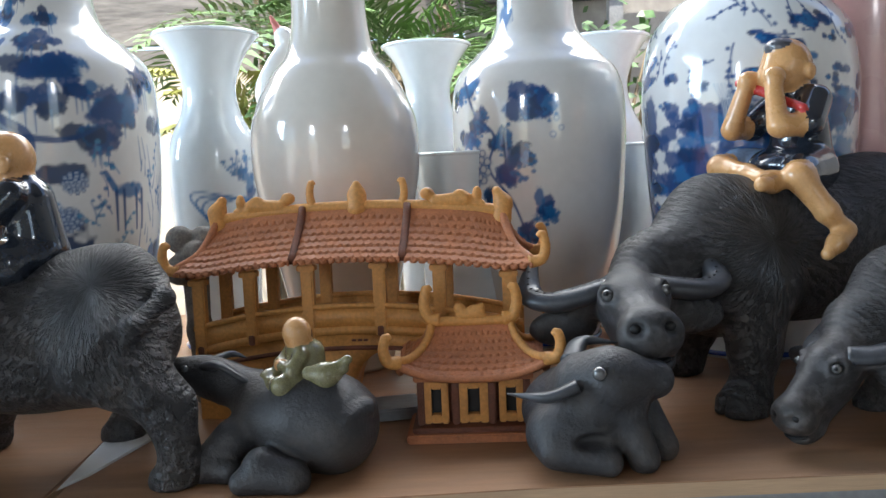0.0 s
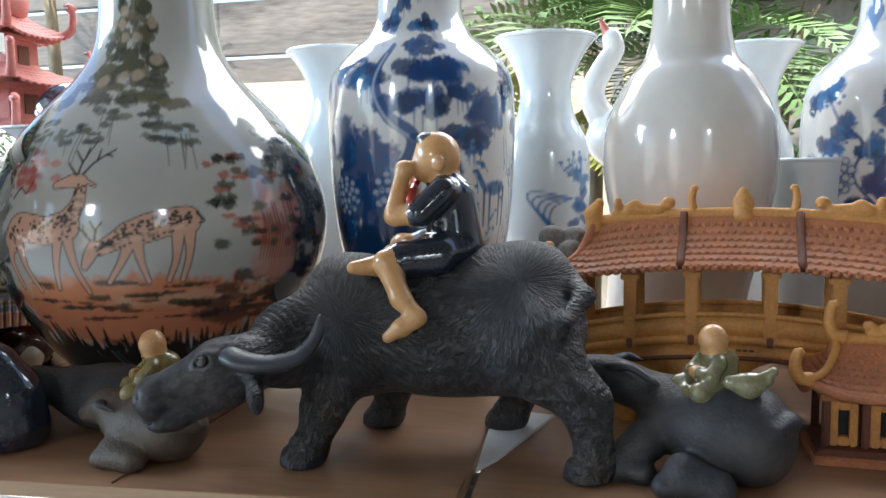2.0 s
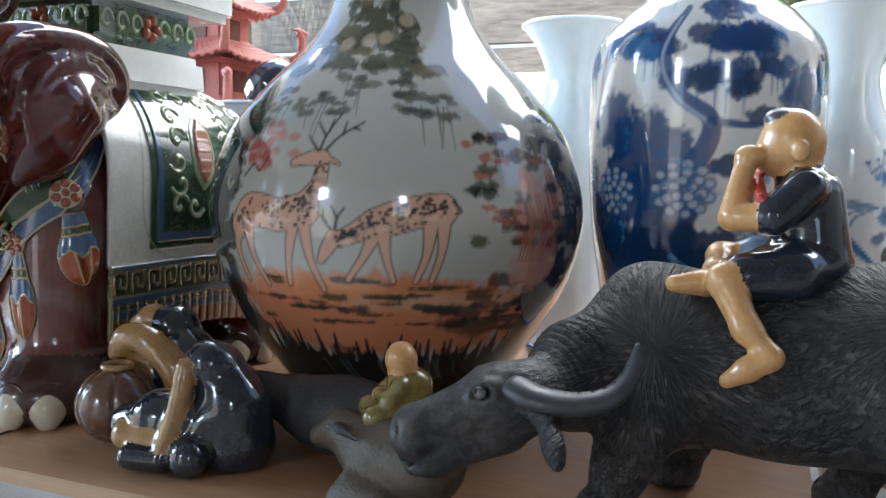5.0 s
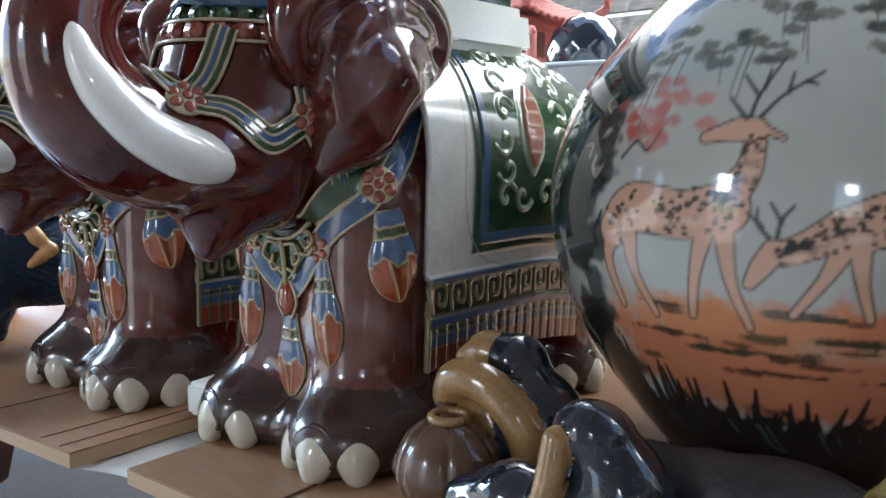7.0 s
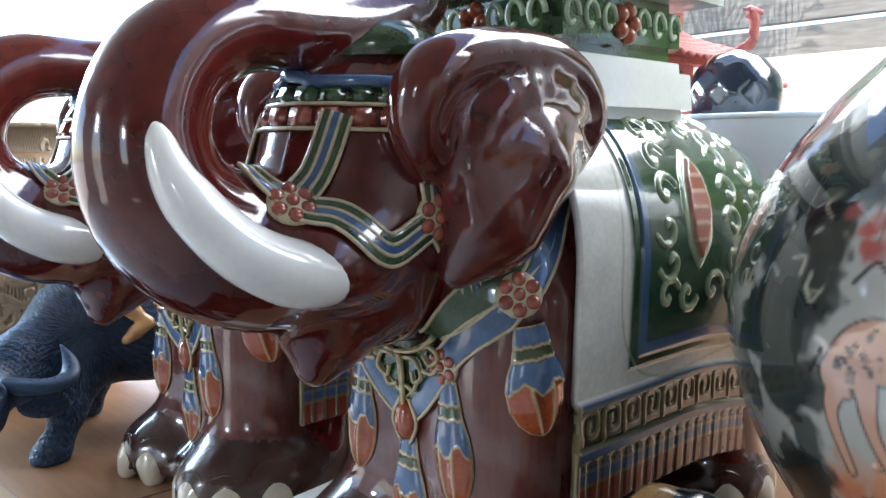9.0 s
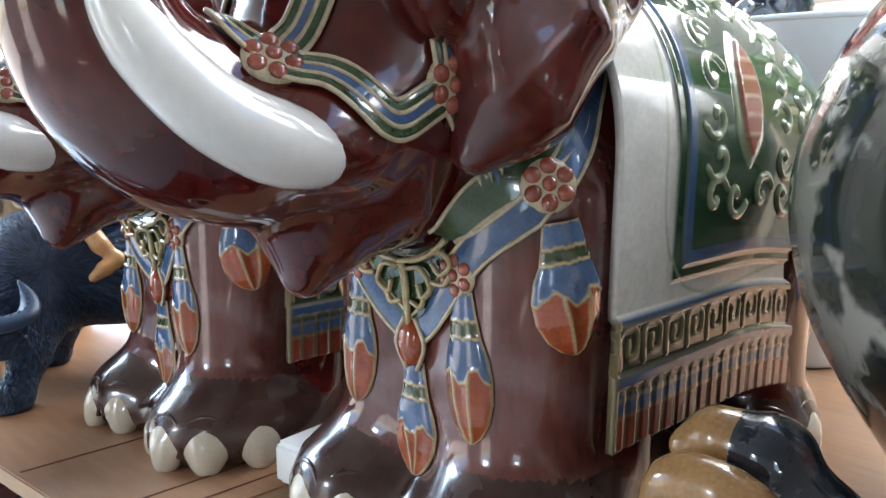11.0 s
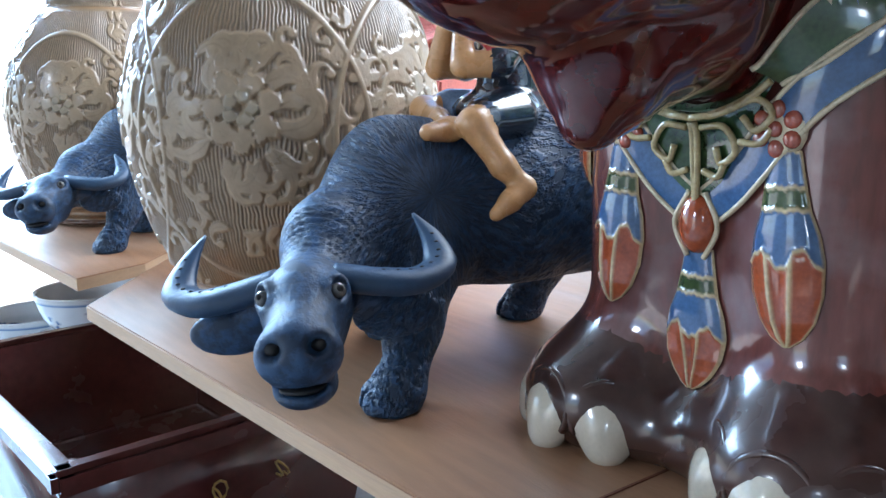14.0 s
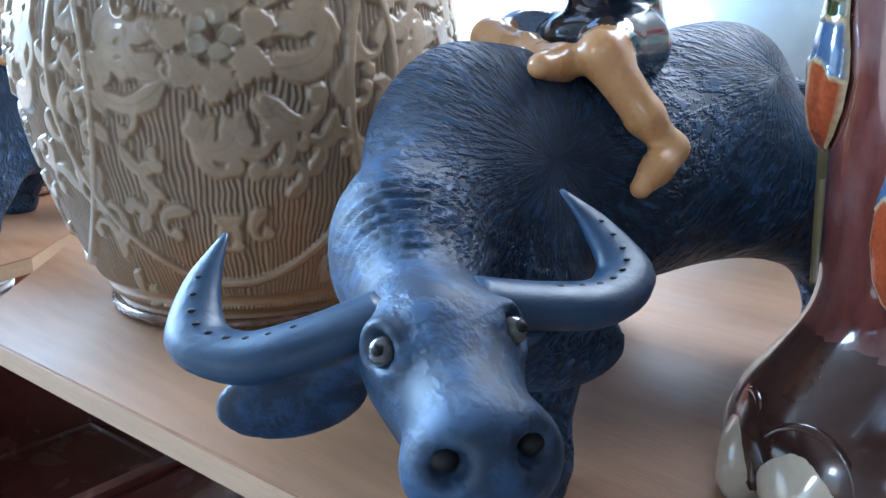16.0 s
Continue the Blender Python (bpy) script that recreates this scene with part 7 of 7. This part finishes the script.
tagged(ob, "glazed figure in dark clothes leaning over a jar", "statue", "leaning figures")
s = Solid()
s.tube([(0.000, 0.004, 0.078), (0.010, 0.008, 0.050), (0.012, 0.010, 0.018)], [0.021, 0.028, 0.032], 0.010, 1)
s.ball((-0.006, -0.004, 0.086), (0.018, 0.017, 0.016), 0.010, 1)
s.tube([tuple(p) for p in smooth_path([(-0.014, -0.020, 0.082), (-0.016, -0.028, 0.050), (-0.026, -0.036, 0.014)], 8)], np.linspace(0.0085, 0.0075, 8), 0.002, 0)
s.tube([(-0.026, -0.036, 0.010), (-0.054, -0.040, 0.0095)], [0.010, 0.0105], 0.004, 1)
s.ball((-0.002, -0.032, 0.014), (0.016, 0.014, 0.016), 0.004, 1)
s.tube([(-0.004, -0.006, 0.034), (-0.050, -0.010, 0.034), (-0.082, -0.012, 0.026)], [0.023, 0.022, 0.016], 0.008, 1)
s.tube([(-0.016, -0.024, 0.020), (-0.070, -0.026, 0.021)], [0.0125, 0.0135], 0.003, 0)
ob = new("leaning_statue", s.mesh("leaning_statue", 0.0020, [M_TAN, M_NAVY], 0.0))
ob.matrix_basis = pose(-0.783, 0.610, 0)
tagged(ob, "glossy black and tan glazed seated figure", "statue", "leaning figures")

# ---- behind and below the shelf ----
def paper(x, y, w, h, rot, z=-0.018, label="loose sheet of white paper in the gap between boards"):
    n = 14
    v = [((i / n - 0.5) * w, (j / n - 0.5) * h, 0.004 * math.sin(3 * i / n + 2 * j / n)) for i in range(n + 1) for j in range(n + 1)]
    f = [[i * (n + 1) + j, (i + 1) * (n + 1) + j, (i + 1) * (n + 1) + j + 1, i * (n + 1) + j + 1] for i in range(n) for j in range(n)]
    ob = new("paper_sheet", mesh_of("paper_sheet", v, f, M_PAPER))
    ob.matrix_basis = pose(x, y, z, 0, 0, rot)
    md = ob.modifiers.new("thick", "SOLIDIFY")
    md.thickness = 0.0006
    return tagged(ob, label, "paper", "paper sheets")


slab("paper_sheet", [(-0.322, 0.634), (-0.308, 0.664), (-0.272, 0.806), (-0.304, 0.812), (-0.334, 0.770)], 0.0006, 0.0022, M_PAPER, "white paper scrap lying where two boards meet", "", category="paper")
paper(-1.165, 0.60, 0.10, 0.16, 12)
one_box("foam_block", (-1.186, 0.677, 0.016), (0.045, 0.13, 0.030), M_PAPER, None, 0.004, 8)
tagged(scene.collection.objects[-1], "white ribbed foam block beside the elephant foot", "foam block")
one_box("clay_tile", (-0.060, 0.80, 0.008), (0.055, 0.05, 0.012), M_STEEL, None, 0.002, 10)
tagged(scene.collection.objects[-1], "small grey tile lying under the bridge", "tile")


def pagoda(x, y, z0, k, rot, label):
    """A pink clay pagoda: stacked rooms, scale-tiled roofs with beast heads at the corners."""
    top = thing("pagoda", label, "model pagoda", pose(x, y, 0, 0, 0, rot), "pagodas")
    one_box("plinth", (0, 0, z0 / 2), (0.20 * k, 0.20 * k, z0), M_PINK, top, 0.004)
    for lev, (w, zb) in enumerate(((0.085, 0.0), (0.070, 0.095), (0.055, 0.18))):
        w, zb = w * k, z0 + zb * k
        one_box("room", (0, 0, zb + 0.030 * k), (2 * w * 0.72, 2 * w * 0.72, 0.062 * k), M_PINK, top, 0.003)
        one_box("cornice", (0, 0, zb + 0.058 * k), (2 * w * 0.95, 2 * w * 0.95, 0.008 * k), M_PINK, top, 0.002)
        for e in (-1, 1):
            for ax in (0, 1):
                c = (e * w * 0.722, 0, zb + 0.028 * k) if ax else (0, e * w * 0.722, zb + 0.028 * k)
                sz = (0.003, w * 0.5, 0.036 * k) if ax else (w * 0.5, 0.003, 0.036 * k)
                one_box("opening", c, sz, M_DKTERRA, top, 0.001)
        for q in range(4):
            R = Matrix.Rotation(q * math.pi / 2, 3, "Z")

            def fn(a, t, w=w, zb=zb, R=R):
                c = 2 * a - 1
                r = w * (0.55 + 0.85 * t)
                return tuple(R @ Vector((c * r, -r, zb + (0.100 - 0.040 * t ** 0.7) * k + 0.014 * k * abs(c) ** 3 * t)))
            v, f = tile_patch(fn, 70, 40, 11, 6, 0.002 * k)
            ob = part("roof_side", mesh_of("roof_side", v, f, M_PINK, smooth=False), None, top)
            md = ob.modifiers.new("thick", "SOLIDIFY")
            md.thickness = 0.006
            d = R @ Vector((1, -1, 0))
            c = d * w * 1.38
            P = smooth_path([tuple(c * 0.94 + Vector((0, 0, zb + 0.072 * k))), tuple(c * 1.06 + Vector((0, 0, zb + 0.085 * k))), tuple(c * 1.08 + Vector((0, 0, zb + 0.115 * k))), tuple(c * 1.02 + Vector((0, 0, zb + 0.124 * k))), tuple(c * 1.16 + Vector((0, 0, zb + 0.122 * k)))], 16)
            bar("corner_beast", P, np.interp(np.linspace(0, 1, 16), [0, 0.5, 0.75, 1], [0.008 * k, 0.0065 * k, 0.009 * k, 0.003 * k]), M_PINK, top, 10)
    v, f = lathe([(0.001, z0 + 0.27 * k), (0.03 * k, z0 + 0.27 * k), (0.042 * k, z0 + 0.285 * k), (0.046 * k, z0 + 0.305 * k), (0.036 * k, z0 + 0.325 * k), (0.016 * k, z0 + 0.333 * k), (0.012 * k, z0 + 0.36 * k), (0.001, z0 + 0.37 * k)], 24)
    part("finial_jar", mesh_of("finial_jar", v, f, M_PINK), None, top, "round pink clay finial")


pagoda(-1.30, 1.235, 0.26, 1.0, 0, "pink clay pagoda with scale-tiled roofs and beast corners")
pagoda(-2.30, 1.10, 0.20, 0.9, 20, "pink clay pagoda standing behind the carved jars")

# dark glazed ball on a white bowl behind the elephants
bx, by = -1.150, 1.205
plain_pot("white_bowl", [(0.06, 0.0), (0.075, 0.01), (0.10, 0.12), (0.14, 0.25), (0.165, 0.325), (0.168, 0.33)], M_BLUEISH, bx + 0.06, by - 0.02, "large white porcelain bowl behind the elephants")
ball = thing("glazed_ball", "glossy dark blue ceramic ball resting in the bowl", "ball", pose(bx, by, 0))
s = Solid()
s.ball((0, 0, 0.36), 0.054, 0.01)
part("ball", s.mesh("ball", 0.004, [M_BALL], None, lambda v, n: 0.0012 * np.sin(v[:, 0] * 190) * np.sin(v[:, 2] * 170)), None, ball)
part("stand", mesh_of("stand", *lathe([(0.05, 0.27), (0.035, 0.29), (0.03, 0.312), (0.001, 0.312)], 24), M_WHITE), None, ball)

# swan beside the bottle vase
swan = thing("porcelain_swan", "white porcelain swan with a pink beak", "swan figurine", pose(-0.235, 1.275, 0))
s = Solid()
s.ball((0.06, 0, 0.30), (0.10, 0.05, 0.06), 0.02, 0)
s.cone((0.06, 0, 0.25), (0.06, 0, 0.02), 0.05, 0.07, 0.02, 0)
s.tube([tuple(p) for p in smooth_path([(-0.015, 0, 0.33), (-0.03, 0, 0.37), (-0.012, 0, 0.41), (0.004, 0, 0.435), (0.0, 0, 0.452)], 14)], np.linspace(0.020, 0.011, 14), 0.006, 0)
s.ball((0.0, 0, 0.450), (0.014, 0.013, 0.017), 0.006, 0)
s.cone((-0.006, 0, 0.458), (-0.018, 0, 0.482), 0.008, 0.003, 0.004, 1)
part("body", s.mesh("body", 0.003, [M_WHITE, M_PINK], 0.0), None, swan)
# pale boxy pot near the bottle vase
plain_pot("white_pot", [(0.05, 0.0), (0.055, 0.02), (0.06, 0.2), (0.066, 0.258), (0.067, 0.262)], M_BLUEISH, 0.025, 1.12, "pale bluish white straight-sided pot")
plain_pot("white_pot", [(0.04, 0.0), (0.05, 0.02), (0.055, 0.2), (0.05, 0.262), (0.05, 0.265)], M_BLUEISH, 0.262, 1.215, "pale bluish white straight-sided pot")
plain_pot("white_jar", [(0.06, 0), (0.09, 0.08), (0.10, 0.18), (0.06, 0.26), (0.045, 0.30), (0.06, 0.33)], M_BLUEISH, -1.62, 1.02, "pale porcelain jar behind the blue-black buffalo")
plain_pot("white_jar", [(0.08, 0), (0.12, 0.08), (0.13, 0.2), (0.09, 0.3), (0.06, 0.33), (0.07, 0.36)], M_IVORY, -1.75, 1.30, "pale porcelain jar standing at the back")
plain_pot("amber_jar", [(0.06, 0), (0.075, 0.1), (0.08, 0.3), (0.07, 0.42), (0.06, 0.44)], M_OCHRE, -2.62, 1.25, "amber glazed jar at the end of the shelf")


# rectangular planters stacked below the boards
def planter(x, y, z, L, W, Hh, rot, label):
    top = thing("planter", label, "planter", pose(x, y, z, 0, 0, rot), "planters")
    bm = bmesh.new()
    o = [bm.verts.new((sx * L / 2 * k, sy * W / 2 * k, zz)) for zz, k in ((0, 0.86), (Hh, 1.0)) for sx, sy in ((-1, -1), (1, -1), (1, 1), (-1, 1))]
    i = [bm.verts.new((sx * (L / 2 * k - 0.018), sy * (W / 2 * k - 0.018), zz)) for zz, k in ((Hh, 1.0), (0.02, 0.86)) for sx, sy in ((-1, -1), (1, -1), (1, 1), (-1, 1))]
    bm.faces.new(o[0:4][::-1])
    bm.faces.new(i[4:8])
    for k in range(4):
        j = (k + 1) % 4
        bm.faces.new((o[k], o[j], o[4 + j], o[4 + k]))
        bm.faces.new((o[4 + k], o[4 + j], i[j], i[k]))
        bm.faces.new((i[k], i[j], i[4 + j], i[4 + k]))
    bmesh.ops.bevel(bm, geom=list(bm.edges), offset=0.006, segments=3, affect="EDGES")
    part("trough", bm, M_PLANTER, top, "", True)
    for sx, sy, lx, ly in ((0, -1, L + 0.014, 0.024), (0, 1, L + 0.014, 0.024), (-1, 0, 0.024, W + 0.014), (1, 0, 0.024, W + 0.014)):
        one_box("rim", (sx * (L / 2 - 0.006), sy * (W / 2 - 0.006), Hh - 0.012), (lx, ly, 0.026), M_PLANTER, top, 0.006)
    for k in range(4):
        t = np.linspace(0, 5, 12)
        P = [(L / 2 * 0.95 + 0.002, -W * 0.3 + k * W * 0.2 + 0.012 * x / 5 + 0.006 * math.sin(2 * x), Hh * 0.55 + 0.010 * math.cos(1.7 * x + k)) for x in t]
        bar("gilt_mark", P, 0.0014, M_GOLDPAINT, top, 6, label="dull gilt brush mark")


planter(-2.085, 0.545, -0.300, 0.46, 0.36, 0.165, 7, "oxblood glazed rectangular planter, empty")
planter(-1.50, 0.47, -0.430, 0.36, 0.30, 0.15, 5, "oxblood glazed rectangular planter with gilt marks")
planter(-1.80, 0.36, -0.430, 0.40, 0.34, 0.125, 7, "oxblood glazed rectangular planter at the bottom of the stack")
planter(-1.05, 0.52, -0.430, 0.40, 0.26, 0.15, -4, "oxblood glazed rectangular planter under the boards")
one_box("wooden_block", (-2.085, 0.545, -0.365), (0.36, 0.28, 0.13), M_DKTERRA, None, 0.003, 7)
tagged(scene.collection.objects[-1], "dark wooden block under the planter", "block")
slab("lower_shelf", [(-3.2, -0.05), (1.2, 0.30), (1.2, 1.4), (-3.2, 1.4)], -0.455, -0.43, M_STEEL, "grey lower shelf under the boards", category="shelf")


def blue_bowl(x, y, z, r, label):
    cv, rg = Canvas(-3.2 * r, 3.2 * r, 0, 0.1, 0.0015, WHITE), random.Random(int(r * 1000))
    for i in range(26):
        cloud(cv, rg.uniform(-3 * r, 3 * r), rg.uniform(0.02, 0.05), 0.012, rg, n=4)
    cv.stroke([(-3.2 * r, 0.062), (3.2 * r, 0.062)], 0.0015, 0.0015, COB[1], 0.9)
    me = painted_pot("blue_white_bowl", [(r * 0.6, 0.0), (r * 0.64, 0.006), (r * 0.85, 0.03), (r * 0.98, 0.06), (r, 0.072)], -50, r, cv, M_PAINT, 40, 90, 0.005, 2.6)
    ob = new("blue_white_bowl", me)
    ob.location = (x, y, z)
    return tagged(ob, label, "bowl", "blue and white bowls")


for x, y, z, r in ((-2.47, 0.56, -0.190, 0.085), (-2.47, 0.56, -0.262, 0.090), (-2.66, 0.50, -0.26, 0.085), (-2.50, 0.72, -0.26, 0.07), (-1.165, 0.53, -0.33, 0.06)):
    blue_bowl(x, y, z, r, "blue and white porcelain bowl stacked below the boards")
plain_pot("red_jar", [(0.04, 0), (0.06, 0.03), (0.062, 0.08), (0.05, 0.11)], M_RUST, -2.68, 0.68, "ribbed rust-red jar below the boards").location.z = -0.262
for x, y in ((-2.24, 0.60),):
    one_box("crate", (x - 0.38, y, -0.346), (0.50, 0.36, 0.168), M_STEEL, None, 0.004)
    tagged(scene.collection.objects[-1], "grey crate that carries the bowls below the boards", "crate")


# palms and shrubs in the yard
def palm(x, y, z, n, L, seed, material, label):
    top = thing("palm", label, "palm", pose(x, y, z), "palms")
    rg = random.Random(seed)
    bar("stem", [(0, 0, -0.9), (0.01, 0, -0.3), (0, 0, 0.02)], [0.03, 0.025, 0.02], M_STEM, top, 8)
    v, f = [], []
    for k in range(n):
        a, e = 6.28 * k / n + rg.uniform(-0.3, 0.3), rg.uniform(0.35, 1.3)
        ln = L * rg.uniform(0.7, 1.1)
        P, p, el = [], Vector((0, 0, 0)), e
        for i in range(14):
            P.append(p.copy())
            p = p + Vector((math.cos(a) * math.cos(el), math.sin(a) * math.cos(el), math.sin(el))) * ln / 13
            el -= 0.11
        for i in range(13):
            d = (P[i + 1] - P[i]).normalized()
            sd = d.cross(Vector((0, 0, 1))).normalized()
            up = sd.cross(d)
            b = len(v)
            v += [P[i] + sd * 0.004, P[i] - sd * 0.004, P[i + 1]]
            f.append([b, b + 1, b + 2])
            if i < 2:
                continue
            for h in (0.0, 0.5):
                q = P[i] + (P[i + 1] - P[i]) * h
                for sg in (-1, 1):
                    w = ln * 0.34 * math.sin(math.pi * (i + h + 1) / 15) * rg.uniform(0.85, 1.1)
                    tip = q + (sd * sg * 0.8 + d * 0.65 + up * rg.uniform(0.0, 0.25)) * w
                    mid = (q + tip) / 2 + up * 0.012
                    b = len(v)
                    v += [q, mid + d * 0.008, tip, mid - d * 0.008]
                    f += [[b, b + 1, b + 2, b + 3]]
    part("crown", mesh_of("crown", [tuple(q) for q in v], f, material, smooth=False), None, top)


palm(-0.33, 2.25, 0.55, 22, 0.62, 1, M_LEAF, "green palm with drooping feathered fronds")
palm(-0.10, 2.05, 0.48, 20, 0.50, 2, M_LEAF, "green palm with feathered fronds")
palm(-0.42, 1.95, 0.28, 14, 0.36, 3, M_LEAF2, "yellowing small palm in the yard")
palm(0.02, 2.5, 0.80, 20, 0.6, 6, M_LEAF, "tall green palm in the yard")
palm(-2.3, 2.6, 0.95, 20, 0.7, 8, M_LEAF, "green palm beyond the elephants")


def shrub(x, y, z, w, h, n, seed, label):
    top = thing("shrub", label, "shrub", pose(x, y, 0), "shrubs")
    rg = random.Random(seed)
    for k in range(5):
        a = rg.uniform(0, 6.28)
        bar("stem", smooth_path([(0, 0, -0.82), (0.2 * w * math.cos(a), 0.2 * w * math.sin(a), z - h * 0.3), (0.6 * w * math.cos(a), 0.6 * w * math.sin(a), z + h * 0.5)], 10), np.linspace(0.012, 0.003, 10), M_STEM, top, 6)
    v, f = [], []
    for i in range(n):
        c = Vector((rg.gauss(0, w * 0.45), rg.gauss(0, w * 0.3), z + rg.gauss(0, h * 0.4)))
        d = Vector((rg.uniform(-1, 1), rg.uniform(-1, 1), rg.uniform(-0.8, 0.5))).normalized()
        s_ = d.orthogonal().normalized()
        L = rg.uniform(0.03, 0.055)
        b = len(v)
        v += [c, c + d * L * 0.5 + s_ * L * 0.3, c + d * L, c + d * L * 0.5 - s_ * L * 0.3]
        f.append([b, b + 1, b + 2, b + 3])
    part("crown", mesh_of("crown", [tuple(q) for q in v], f, M_LEAF3, smooth=False), None, top)


shrub(0.50, 2.4, 0.35, 0.35, 0.45, 700, 1, "leafy green shrub in the yard")
shrub(0.20, 2.7, 0.55, 0.20, 0.35, 260, 2, "climbing leafy plant against the wall")
shrub(0.95, 2.3, 0.20, 0.35, 0.45, 700, 3, "leafy green shrub near the concrete wall")
shrub(-0.55, 2.7, 0.9, 0.22, 0.35, 260, 4, "thin leafy plant by the board wall")
# posts, rails and dark slabs that stand for the shade of wall openings in the yard
for x, y, w, h in ((0.02, 2.85, 0.03, 3.0), (0.62, 2.92, 0.05, 3.0), (-0.28, 3.0, 0.035, 3.0)):
    one_box("trim", (x, y, h / 2 - 0.82), (w, w, h), M_STEEL, None, 0.003)
    tagged(scene.collection.objects[-1], "grey upright steel post in the yard", "post", kind="structure")
for z in (0.62, 0.86, 1.05):
    one_box("trim", (0.9, 2.88, z), (1.9, 0.025, 0.025), M_STEEL, None, 0.003)
    tagged(scene.collection.objects[-1], "grey steel rail in the yard", "rail", kind="structure")
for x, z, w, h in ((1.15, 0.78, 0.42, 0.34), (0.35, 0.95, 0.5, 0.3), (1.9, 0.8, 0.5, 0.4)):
    slab("window_dark", [(x - w / 2, 2.93), (x + w / 2, 2.93), (x + w / 2, 2.97), (x - w / 2, 2.97)], z - h / 2, z + h / 2, M_OPENSHADE, "dark slab for the shade of a barred opening in the yard wall", category="window")
slab("wall_pale", [(0.1, 2.99), (1.39, 2.99), (1.39, 3.10), (0.1, 3.10)], -0.82, 2.2, M_CONC, "pale concrete wall panel in the yard", category="wall")
